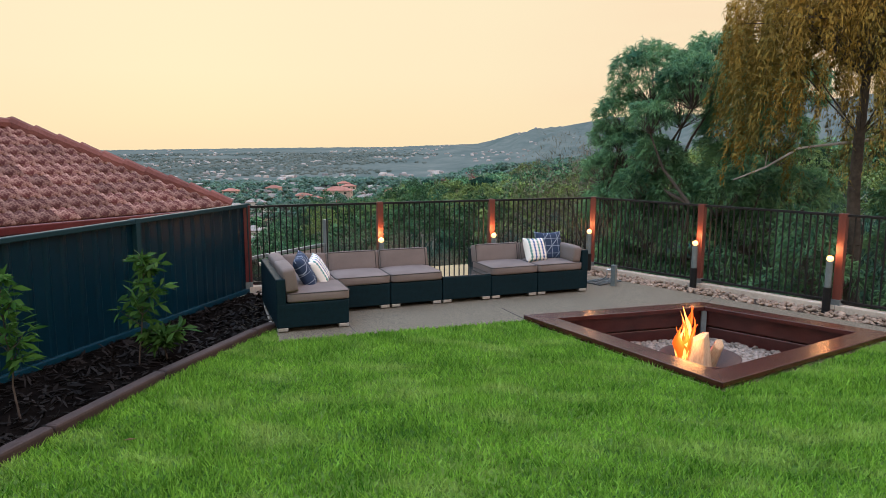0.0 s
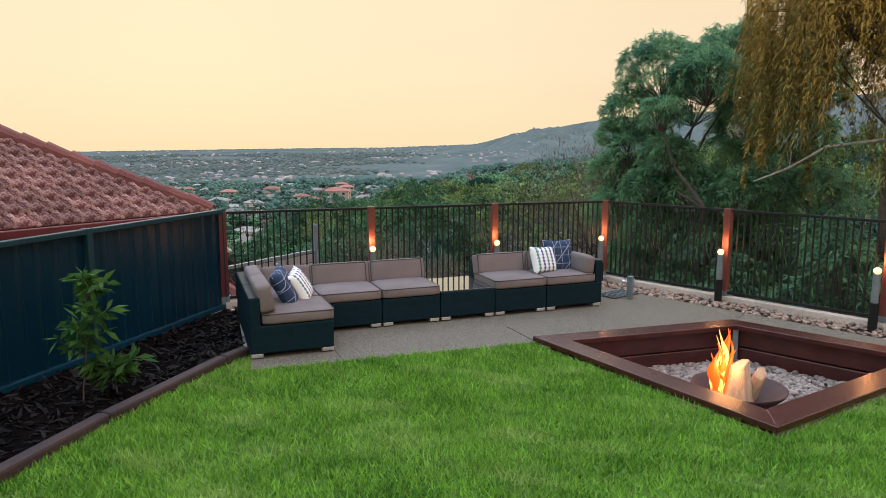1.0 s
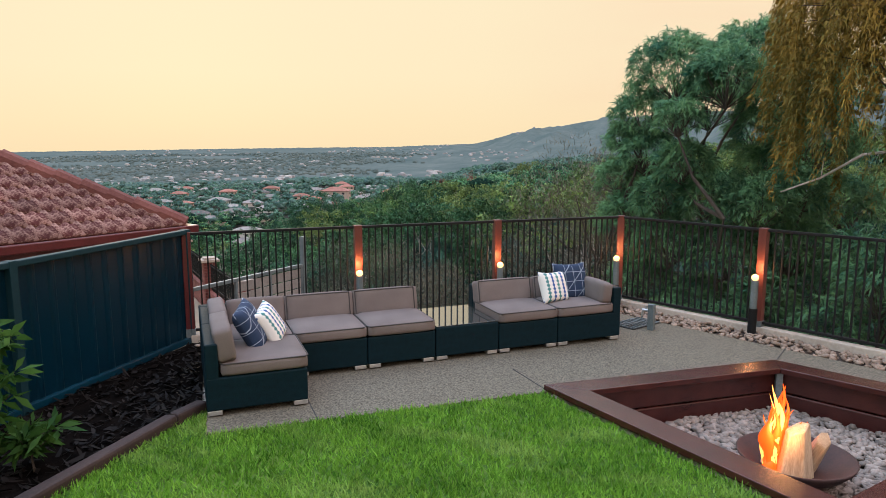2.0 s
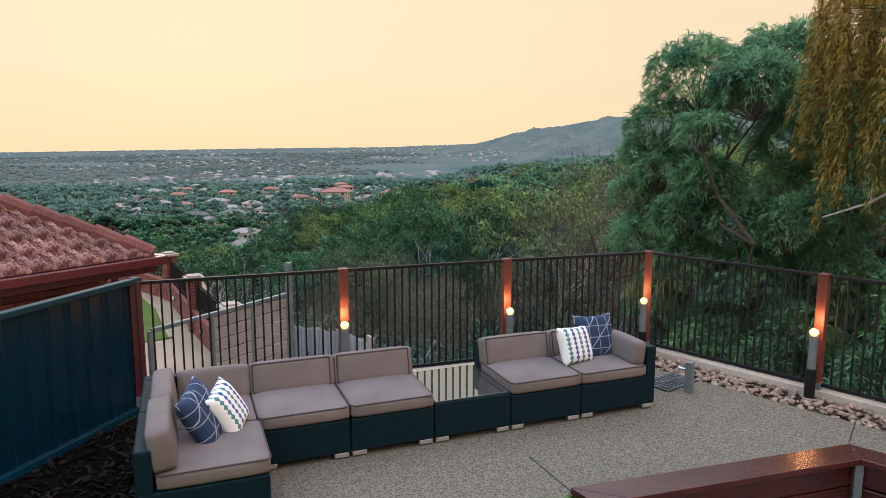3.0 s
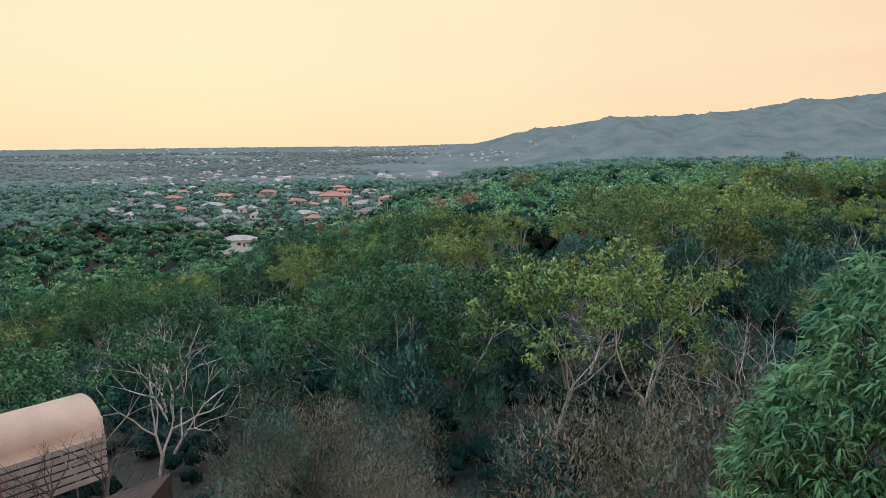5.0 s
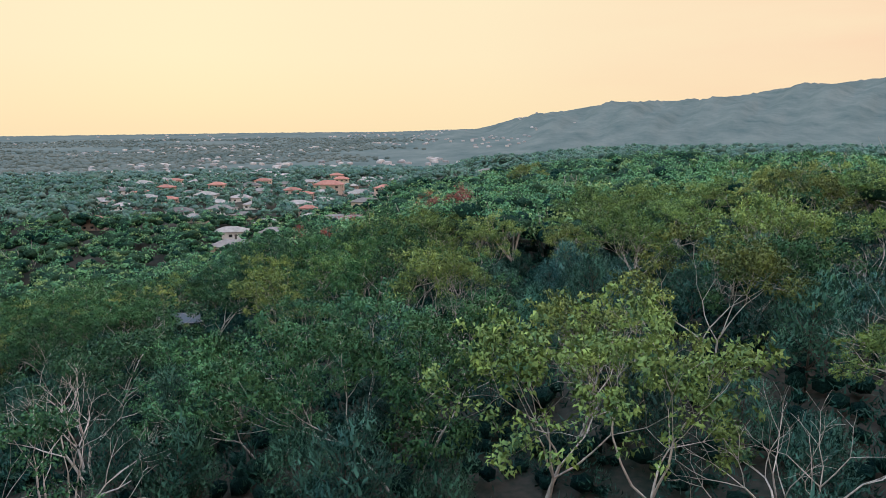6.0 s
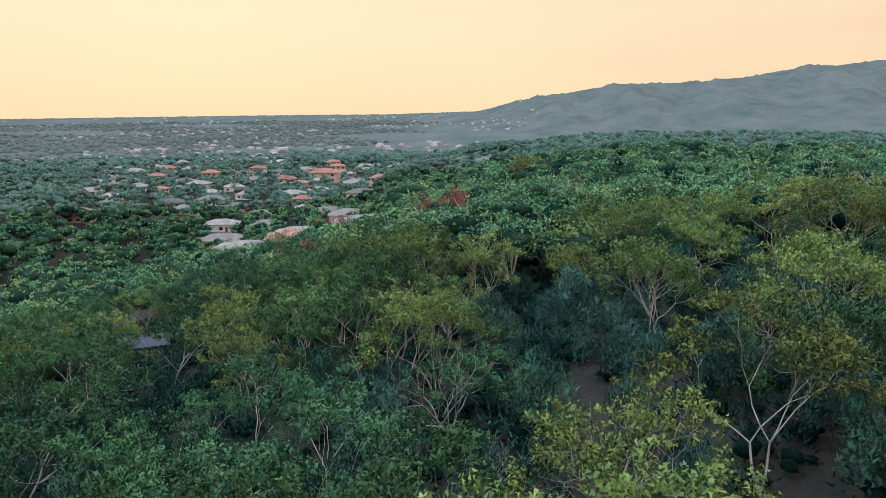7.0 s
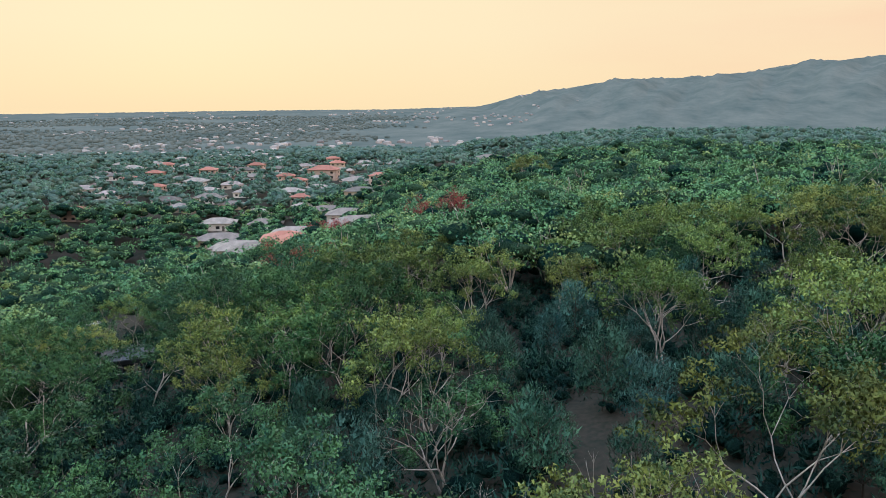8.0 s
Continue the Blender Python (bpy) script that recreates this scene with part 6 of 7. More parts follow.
H_RED = house("house", "two-storey cream house with red tiled hip roof", 11, 8, 5.4, "house_wall", "roof_red", house_at(-76, 193, 20), 2)
H_WHITE = house("house", "white-walled house with pale grey hip roof", 14, 9, 3.0, "white_paint", "roof_grey", house_at(-94.5, 212, 15))
H_GREY = house("house", "low rendered house with grey hip roof", 16, 9, 2.8, "house_wall", "roof_grey", house_at(-84, 205, 30))
H_ORANGE = house("house", "two-storey orange-roofed house among trees", 17, 11, 5.6, "house_wall", "roof_red", house_at(-155, 415, 10), 2)
H_SHED = house("house", "dark grey shed with a hip roof in the trees", 6, 5, 2.8, "shed_roof", "shed_roof", house_at(-55.5, 104.5, 35, 0.85))
models = [H_WHITE, H_GREY, H_RED, H_GREY, H_WHITE, H_WHITE, H_GREY, H_WHITE]
rng = np.random.default_rng(17)
placed = [(-76, 193), (-94.5, 212), (-84, 205), (-155, 415), (-57, 106.5)]
for x, y, m, t in ((-283, 414, 4, 5), (-50, 372, 0, 20), (-66, 178, 2, 40), (-70, 200, 1, 10), (-104, 222, 3, 25), (-112, 232, 0, 12), (-88, 228, 1, 18), (-60, 206, 1, 30), (-128, 250, 3, 22), (-120, 205, 0, 60)):
    copy_thing(models[m], house_at(x, y, t))
    placed.append((x, y))
tries = 0
while len(placed) < 92 and tries < 4000:
    tries += 1
    rr = rng.uniform(190, 560)
    a = radians(rng.uniform(-28, -17) if rr < 330 else rng.uniform(-37, -15))
    x, y = rr * math.sin(a), rr * math.cos(a)
    mi, tn = rng.integers(8), rng.uniform(0, 40)
    if min((x - p) ** 2 + (y - q) ** 2 for p, q in placed) < 330:
        continue
    copy_thing(models[mi], house_at(x, y, tn, 0.66 + 0.26 * rng.random()))
    placed.append((x, y))
# farther roofs, joined
vs, fs = [], []
r = np.random.default_rng(23)
k = 0
while len(vs) < 480:
    az_d, rr = r.uniform(-52, -1), 620 + 2900 * r.random() ** 1.25
    x, y = rr * math.sin(radians(az_d)), rr * math.cos(radians(az_d))
    if math.sin(x * 0.006 + 1.0) * math.sin(y * 0.0045 + 0.5) + 0.5 * math.sin(x * 0.017) < 0.05 + 0.3 * r.random():
        continue
    z = float(terrain(x, y)) if rr < 940 else float(distance_height(rr, az_d))
    w, d, h = 7 + 6 * r.random(), 5 + 4 * r.random(), 3 + 3 * r.random()
    w, d, h = w * 0.5, d * 0.5, h * 0.4
    q = np.array([(-w, -d, -2), (w, -d, -2), (w, d, -2), (-w, d, -2), (-w, -d, h), (w, -d, h), (w, d, h), (-w, d, h), (-w * 0.5, 0, h * 1.6), (w * 0.5, 0, h * 1.6), (w * 0.5, 0, h * 1.6), (-w * 0.5, 0, h * 1.6)])
    vs.append(q + (x, y, z + 1.5))
    fs.append(np.array([(0, 1, 5, 4), (1, 2, 6, 5), (2, 3, 7, 6), (3, 0, 4, 7), (4, 5, 9, 8), (5, 6, 10, 9), (6, 7, 11, 10), (7, 4, 8, 11)]) + k)
    k += 12
M["far_house"] = leafy("far_houses", (0.14, 0.14, 0.145), (0.50, 0.46, 0.43), 0, 0, 0.0, 0.02)
tagged(raw("distant_houses", np.concatenate(vs), np.concatenate(fs), M["far_house"]), "pale roofs and walls of the far suburbs", "houses", kind="stuff")

# white car parked by the shed
car = thing("car", "white car parked on a clearing among the trees", "car", pose(-97.4, 147.2, float(terrain(-97.4, 147.2)) + 0.12, 0, 0, 5))
bm = bbox(-2.2, -0.85, 0.35, 2.2, 0.85, 0.95, 0.14, 3)
part("body", bm, M["car_paint"], car, smooth=False)
bm = bmesh.new()
lo = [bm.verts.new(q) for q in ((-1.5, -0.75, 0.93), (1.1, -0.75, 0.93), (1.1, 0.75, 0.93), (-1.5, 0.75, 0.93))]
hi = [bm.verts.new(q) for q in ((-1.0, -0.62, 1.45), (0.45, -0.62, 1.45), (0.45, 0.62, 1.45), (-1.0, 0.62, 1.45))]
bm.faces.new(hi)
for i in range(4):
    bm.faces.new((lo[i], lo[(i + 1) % 4], hi[(i + 1) % 4], hi[i]))
part("cabin", bm, M["window"], car, "dark glazed cabin")
part("roof_panel", bbox(-1.0, -0.63, 1.44, 0.45, 0.63, 1.49, 0.01), M["car_paint"], car)
for x in (-1.35, 1.35):
    for y in (-0.82, 0.82):
        wh = part("wheel", rod(bmesh.new(), (x, y - 0.1, 0.33), (x, y + 0.1, 0.33), 0.33, n=18), M["rubber"], car)
        part("rim", rod(bmesh.new(), (x, y - 0.11, 0.33), (x, y + 0.11, 0.33), 0.2, n=14), M["alu"], wh)

# ---- neighbour's yard ----
NZ = -2.70
terrace = [(-4.6, 16.6), (-4.9, 18.0), (-7.2, 20.1), (-9.95, 22.9), (-13.0, 26.4), (-15.6, 27.95), (-18.3, 28.7), (-23.5, 30.0), (-30.0, 31.0), (-30.0, 8.0), (-4.6, 8.0), (-4.5, 12.0)]
plate("neighbour_paving", terrace, [], NZ, M["paving"], "sand-coloured paving of the lower neighbouring yard", "paving", 4.0)
plate("neighbour_lawn", [(-10.3, 22.1), (-12.6, 24.9), (-14.5, 26.7), (-18.4, 27.6), (-22.0, 27.6), (-20.0, 20.5), (-14.0, 20.2), (-11.7, 20.7)], [], NZ + 0.03, M["turf"], "smooth green neighbouring lawn with curved edge", "lawn", 0.05)
kerb_pts = [(-10.3, 22.1), (-12.6, 24.9), (-14.5, 26.7), (-18.4, 27.6)]
for a, b in zip(kerb_pts, kerb_pts[1:]):
    tagged(part("lawn_kerb", beam(bmesh.new(), (*a, NZ + 0.03), (*b, NZ + 0.03), 0.1, 0.08, 0.01), M["paving"]), "pale kerb round the neighbouring lawn", "kerb", kind="structure")

BRICK_ME = bbox(-0.115, -0.055, -0.038, 0.115, 0.055, 0.038).copy()
BRICK = bpy.data.meshes.new("brick")
BRICK_ME.to_mesh(BRICK)
BRICK_ME.free()
BRICK.materials.append(M["brick"])


def lay_bricks(parent, length, height, face_y, limit, x_from=0.0):
    """Courses of bricks standing slightly proud of a mortar face, in running bond."""
    n = 0
    for c in range(int(height / 0.086)):
        x = x_from + (0.12 if c % 2 else 0.0)
        while x < length - 0.1:
            if n >= limit:
                return n
            link("brick", BRICK, None, parent, at=pose(x + 0.115, face_y, 0.043 + c * 0.086))
            x += 0.24
            n += 1
    return n


PILLARS = [(-7.31, 19.98), (-10.0, 22.87), (-13.09, 26.37), (-15.68, 27.9), (-18.3, 28.65), (-21.6, 29.4)]


def pillar(x, y, turn):
    p = thing("brick_pillar", "red brick pillar with a stepped pale cap", "pillar", pose(x, y, NZ, 0, 0, turn), "brick pillars")
    part("core", bbox(-0.165, -0.165, -0.6, 0.165, 0.165, 1.48), M["mortar"], p)
    for c in range(17):
        z = 0.043 + c * 0.086
        t = 90 * (c % 2)
        for k, (bx, by, a) in enumerate(((-0.06, -0.125, 0), (0.06, 0.125, 0), (-0.125, 0.06, 90), (0.125, -0.06, 90))):
            link("brick", BRICK, None, p, at=pose(0, 0, z, 0, 0, t) @ pose(bx, by, 0, 0, 0, a))
    part("cap", bbox(-0.25, -0.25, 1.48, 0.25, 0.25, 1.56, 0.012), M["cap"], p, "pale concrete cap")
    part("cap_top", bbox(-0.17, -0.17, 1.56, 0.17, 0.17, 1.61, 0.01), M["cap"], p, "pale concrete cap")
    return p


def garden_wall(a, b):
    A, B = Vector((*a, 0)), Vector((*b, 0))
    d = (B - A).normalized()
    ln = (B - A).length
    w = thing("garden_wall", "low red brick wall topped by a black steel fence", "garden wall", Matrix.Translation((A.x, A.y, NZ)) @ Matrix.Rotation(math.atan2(d.y, d.x), 4, "Z"), "garden walls")
    part("core", bbox(0.16, -0.085, -2.2, ln - 0.16, 0.085, 0.60), M["mortar"], w)
    lay_bricks(w, ln - 0.12, 0.61, -0.055, 150, 0.18)
    part("coping", bbox(0.16, -0.12, 0.60, ln - 0.16, 0.12, 0.66, 0.008), M["brick"], w)
    for z in (0.76, 1.36):
        part("rail", bbox(0.16, -0.018, z, ln - 0.16, 0.018, z + 0.035, 0.003), M["steel_black"], w)
    n = int(ln / 0.105)
    first = None
    for k in range(2, n - 1):
        if first is None:
            first = part("picket", bbox(-0.009, -0.009, 0.66, 0.009, 0.009, 1.44), M["steel_black"], w, at=pose(k * 0.105, 0, 0))
        else:
            link("picket", first.data, None, w, at=pose(k * 0.105, 0, 0))
    for k in (0.33,):
        part("wall_lamp", rod(bmesh.new(), (ln * k, -0.11, 0.36), (ln * k, -0.16, 0.36), 0.075, 0.06, 18), M["white_paint"], w, "small round white wall lamp")
        part("wall_lamp_rim", rod(bmesh.new(), (ln * k, -0.105, 0.36), (ln * k, -0.135, 0.36), 0.095, 0.092, 18), M["rubber"], w, "dark round lamp rim")
    return w


for i, (a, b) in enumerate(zip(PILLARS, PILLARS[1:])):
    # the wall's face towards the lawn carries the bricks
    garden_wall(b, a)
    pillar(*a, math.degrees(math.atan2(b[1] - a[1], b[0] - a[0])))
pillar(*PILLARS[-1], 12)
garden_wall((-7.31, 19.98), (-4.75, 17.2))

# house with hipped tile roof
CORNER = Vector((-5.33, 14.66, 0.86))
E1, E2 = Vector((-0.37, -0.929, 0)), Vector((-0.929, 0.37, 0))
home = thing("neighbour_house", "red brick house with weathered terracotta tile hip roof", "house", Matrix.Translation((0, 0, 0)))


def hp(a, b, z=0.0):
    """A place on the house: a along the long eave, b inwards, z above the eave."""
    return CORNER + E1 * a + E2 * b + Vector((0, 0, z))


SPAN, LONG = 5.1, 15.0
WOUT = [hp(0.5, 0.5), hp(LONG, 0.5), hp(LONG, SPAN - 0.4), hp(0.5, SPAN - 0.4)]
hw = part("wall", prism([(q.x, q.y) for q in WOUT], NZ - 0.4, 0.72), M["mortar"], home)
RISE, HALF = 1.42, 2.55
bm = bmesh.new()
c0, c1, c2, c3 = hp(0, 0), hp(LONG + 0.5, 0), hp(LONG + 0.5, SPAN), hp(0, SPAN)
t0, t1 = hp(HALF, HALF, RISE), hp(LONG - HALF, HALF, RISE)
vs = [bm.verts.new(q) for q in (c0, c1, c2, c3, t0, t1)]
for ids in ((0, 1, 5, 4), (1, 2, 5), (2, 3, 4, 5), (3, 0, 4), (3, 2, 1, 0)):
    bm.faces.new([vs[i] for i in ids])
part("roof", bm, M["ridge_tile"], home, "tile underlay and soffit")
part("gutter", beam(bmesh.new(), hp(-0.06, -0.05, -0.05), hp(LONG + 0.5, -0.05, -0.05), 0.11, 0.12, 0.015), M["gutter"], home, "maroon gutter")
part("gutter", beam(bmesh.new(), hp(-0.05, -0.06, -0.05), hp(-0.05, SPAN, -0.05), 0.11, 0.12, 0.015), M["gutter"], home, "maroon gutter")
part("fascia", beam(bmesh.new(), hp(0.02, 0.03, -0.14), hp(LONG, 0.03, -0.14), 0.03, 0.14), M["gutter"], home)
bm = bmesh.new()
d0 = hp(0.42, 0.40, -0.1)
rod(bm, d0, (d0.x, d0.y, NZ), 0.045, n=12)
part("downpipe", bm, M["gutter"], home, "maroon downpipe at the wall's corner")
for k in range(7):
    q = hp(0.9 + k * 1.4, 0.2, -0.2)
    part("rafter_end", beam(bmesh.new(), q, q + E2 * 0.32, 0.05, 0.09), M["white_paint"], home, "white rafter end")

# tiles: rows of S-shaped tiles on the two faces that are seen
def tile_mesh(w, l):
    bm = bmesh.new()
    n = 12
    rows = []
    for j, (yy, zz) in enumerate(((0.0, 0.0), (0.0, 0.035), (l, 0.012))):
        rows.append([bm.verts.new((w * (i / n), yy, zz + (0.022 * math.sin(4 * math.pi * i / n) if j else 0.0))) for i in range(n + 1)])
    for ra, rb in zip(rows, rows[1:]):
        for i in range(n):
            bm.faces.new((ra[i], ra[i + 1], rb[i + 1], rb[i]))
    me = bpy.data.meshes.new("roof_tile")
    bm.to_mesh(me)
    bm.free()
    me.materials.append(M["roof_tile"])
    me.polygons.foreach_set("use_smooth", [True] * len(me.polygons))
    return me


TILE = tile_mesh(0.30, 0.36)
slope = math.atan2(RISE, HALF)
rows_n = int(math.hypot(HALF, RISE) / 0.32)
laid = 0
for face in (0, 1):
    along, inward = (E1, E2) if face == 0 else (E2, E1)
    ln = 9.5 if face == 0 else SPAN
    up = (inward * HALF + Vector((0, 0, RISE))).normalized()
    nor = along.cross(up)
    if nor.z < 0:
        nor = -nor
    xax = up.cross(nor)
    rot = Matrix((xax, up, nor)).transposed().to_4x4()
    for c in range(rows_n):
        s = c * 0.32
        inset = s * math.cos(slope)
        x = inset + 0.16
        while x < ln - (0 if face == 0 else inset) - 0.2:
            q = CORNER + along * (x if xax.dot(along) > 0 else x + 0.30) + up * s + nor * 0.02
            if laid < 296:
                link("roof_tile", TILE, None, home, at=Matrix.Translation(q) @ rot)
                laid += 1
            x += 0.30
# ridge and hip caps
def caps(p0, p1):
    d = p1 - p0
    n = max(1, int(d.length / 0.38))
    for k in range(n):
        a, b = p0 + d * (k / n), p0 + d * ((k + 1.06) / n)
        bm = rod(bmesh.new(), a + Vector((0, 0, 0.03)), b + Vector((0, 0, 0.055)), 0.115, 0.13, 10)
        part("ridge_cap", bm, M["ridge_tile"], home, smooth=False)


caps(hp(0.05, 0.05, 0.0), t0)
caps(t0, t1)
caps(hp(0.05, SPAN - 0.05, 0), t0)

# bricks of the house wall that shows past the fence end
for k in range(2):
    facing = thing("brick_facing", "red brick facing of the neighbouring house wall", "brick wall", Matrix.Translation((hp(0.5, 0.5).x, hp(0.5, 0.5).y, NZ + 1.72 * k)) @ Matrix.Rotation(math.atan2(E2.y, E2.x), 4, "Z"))
    lay_bricks(facing, 2.2, min(1.72, 0.72 - NZ - 1.72 * k), -0.05, 290)
for k in range(3):
    facing = thing("brick_facing", "red brick facing along the side of the house", "brick wall", Matrix.Translation((hp(0.5, 0.5).x, hp(0.5, 0.5).y, NZ + 1.204 * k)) @ Matrix.Rotation(math.atan2(E1.y, E1.x), 4, "Z"))
    lay_bricks(facing, 4.6, min(1.204, 0.72 - NZ - 1.204 * k), 0.05, 290)

# slatted screen and gate between the house and the boundary
scr = thing("slatted_screen", "grey slatted screen in a steel frame beside the house", "screen", Matrix.Translation((-5.05, 15.45, NZ)) @ Matrix.Rotation(math.atan2(1.55, 0.5), 4, "Z"))
for k in range(13):
    part("slat", bbox(0.03, -0.012, 0.12 + k * 0.185, 1.60, 0.012, 0.285 + k * 0.185, 0.004), M["slat"], scr)
for x in (0.0, 0.80, 1.61):
    part("stile", bbox(x - 0.022, -0.025, 0, x + 0.022, 0.025, 2.56, 0.004), M["galv"], scr)
part("top_rail", bbox(-1.05, -0.03, 2.53, 1.64, 0.03, 2.59, 0.005), M["galv"], scr)
part("post", bbox(1.64, -0.045, 0, 1.73, 0.045, 3.1, 0.006), M["galv"], scr, "tall grey steel post")
part("end_post", bbox(-1.10, -0.03, 0, -1.03, 0.03, 2.56, 0.005), M["galv"], scr)

# paling fence down the slope, with raking posts and barbed wire beyond
PAL = [(-12.5, 29.0), (-8.5, 24.7), (-5.05, 20.8), (-3.75, 19.0)]
PZ = [-4.2, -3.0, -1.95, -1.62]
for (a, za), (b, zb) in zip(zip(PAL, PZ), zip(PAL[1:], PZ[1:])):
    A, B = Vector((*a, za)), Vector((*b, zb))
    fz = thing("paling_fence", "weathered grey timber paling fence stepping down the slope", "fence", Matrix.Translation((0, 0, 0)), "paling fence lengths")
    d = B - A
    flat = Vector((d.x, d.y, 0)).normalized()
    nrm = Vector((-flat.y, flat.x, 0))
    n = int(d.length / 0.16)
    rr = random.Random(n)
    for k in range(n):
        q = A + d * (k / n)
        top = q + Vector((0, 0, 0.10 + rr.uniform(-0.05, 0.05)))
        bm = bmesh.new()
        lo, w, t = -1.9, flat * 0.073, nrm * 0.009
        b0 = Vector((q.x, q.y, q.z + lo))
        vv = [bm.verts.new(b0 + s * w + u * t) for s, u in ((-1, -1), (1, -1), (1, 1), (-1, 1))] + [bm.verts.new(top + s * w + u * t) for s, u in ((-1, -1), (1, -1), (1, 1), (-1, 1))]
        for ids in ((0, 1, 5, 4), (1, 2, 6, 5), (2, 3, 7, 6), (3, 0, 4, 7), (4, 5, 6, 7)):
            bm.faces.new([vv[i] for i in ids])
        part("paling", bm, M["paling"], fz)
    for off in (-0.35, -1.5):
        part("rail", beam(bmesh.new(), A + Vector((0, 0, off)) + nrm * 0.04, B + Vector((0, 0, off)) + nrm * 0.04, 0.04, 0.08), M["paling"], fz)
cf = thing("corrugated_fence", "blue-grey corrugated steel sheet fence with a pale end board", "fence", Matrix.Translation((-3.48, 18.3, -3.0)) @ Matrix.Rotation(math.atan2(-1.1, 1.2), 4, "Z"))
bm = bmesh.new()
cols = [(bm.verts.new((0.1 + 0.019 * k, 0.018 * math.sin(k * 1.571), -0.1)), bm.verts.new((0.1 + 0.019 * k, 0.018 * math.sin(k * 1.571), 1.72 - 0.0006 * k))) for k in range(84)]
for p, q in zip(cols, cols[1:]):
    bm.faces.new((p[0], q[0], q[1], p[1]))
bmesh.ops.solidify(bm, geom=list(bm.faces), thickness=0.003)
part("sheet", bm, M["galv"], cf)
part("end_board", bbox(-0.14, -0.025, -0.2, 0.07, 0.025, 1.82, 0.006), M["cap"], cf, "pale upright end board")
part("rail", bbox(0.0, 0.03, 1.45, 1.68, 0.07, 1.53, 0.004), M["paling"], cf)
ls = thing("leaning_sheet", "scrap of corrugated steel leaning in the dry garden", "metal sheet", pose(-10.2, 26.3, -4.9, 24, 0, 40))
bm = bmesh.new()
cols = [(bm.verts.new((0.03 * k, 0.02 * math.sin(k * 1.571), 0)), bm.verts.new((0.03 * k, 0.02 * math.sin(k * 1.571), 1.3))) for k in range(26)]
for p, q in zip(cols, cols[1:]):
    bm.faces.new((p[0], q[0], q[1], p[1]))
bmesh.ops.solidify(bm, geom=list(bm.faces), thickness=0.004)
part("sheet", bm, M["galv"], ls)
wire = thing("barbed_wire_fence", "galvanised raking posts with strands of wire behind the palings", "wire fence")
tops = []
for k, (x, y, z) in enumerate(((-9.9, 27.2, -3.6), (-6.9, 24.0, -2.8), (-4.49, 21.0, -2.4), (-2.75, 19.45, -2.0), (-1.6, 18.1, -1.8))):
    bm = rod(bmesh.new(), (x, y, z - 2.2), (x, y, z), 0.03, n=8)
    rod(bm, (x, y, z), (x + 0.22, y + 0.2, z + 0.42), 0.025, n=8)
    part("raking_post", bm, M["galv"], wire)
    tops.append([Vector((x + 0.22 * s, y + 0.2 * s, z + 0.42 * s)) for s in (0.1, 0.5, 0.95)] )
for ta, tb in zip(tops, tops[1:]):
    for p, q in zip(ta, tb):
        part("wire_strand", rod(bmesh.new(), p, q, 0.0035, n=4), M["galv"], wire)

# arched cream shelter beyond the wall
sh = thing("arched_shelter", "cream arched canvas shelter with slatted sides", "shelter", pose(-18.3, 32.4, -7.0, 0, 0, 62))
bm = bmesh.new()
n = 14
prev = None
for k in range(n + 1):
    a = math.pi * k / n
    y, z = -1.3 * math.cos(a), 2.35 + 1.15 * math.sin(a) ** 0.8
    row = [bm.verts.new((x, y, z)) for x in (-3.4, -2.2, 0, 1.1, 2.2)]
    if prev:
        for i in range(4):
            bm.faces.new((prev[i], prev[i + 1], row[i + 1], row[i]))
    prev = row
bmesh.ops.solidify(bm, geom=list(bm.faces), thickness=0.04)
part("canopy", bm, M["cream"], sh, smooth=True)
part("end_wall", prism([(2.13, -1.3), (2.17, -1.3), (2.17, 1.3), (2.13, 1.3)], 1.4, 3.0), M["cream"], sh)
for k in range(6):
    part("side_slat", bbox(-3.3, -1.37, 0.9 + k * 0.26, 2.2, -1.33, 1.08 + k * 0.26), M["slat"], sh)
for x in (-3.3, -1.5, 0.4, 2.15):
    for y in (-1.3, 1.3):
        part("leg", rod(bmesh.new(), (x, y, -2.5), (x, y, 2.45), 0.04, n=8), M["galv"], sh)

# dry garden between wall and palings
def garden_z(t):
    return -3.2 - 2.3 * t


upper = [(-4.6, 17.2), (-7.15, 20.15), (-9.85, 23.0), (-12.9, 26.5), (-14.5, 31.0)]
lower = [(-2.2, 18.1), (-4.6, 20.85), (-8.05, 24.85), (-12.05, 29.1), (-13.5, 33.5)]
bm = bmesh.new()
ua = [bm.verts.new((x, y, garden_z(k / 4) + 0.1)) for k, (x, y) in enumerate(upper)]
la = [bm.verts.new((x, y, garden_z(k / 4) - 0.1)) for k, (x, y) in enumerate(lower)]
for k in range(4):
    bm.faces.new((ua[k], la[k], la[k + 1], ua[k + 1]))
ext = bmesh.ops.extrude_face_region(bm, geom=list(bm.faces))
for g in ext["geom"]:
    if isinstance(g, bmesh.types.BMVert):
        g.co.z -= 3.0
tagged(part("dry_garden", bm, M["soil"]), "dry brown garden ground sloping below the brick wall", "garden bed", kind="structure")
rs = np.random.default_rng(61)
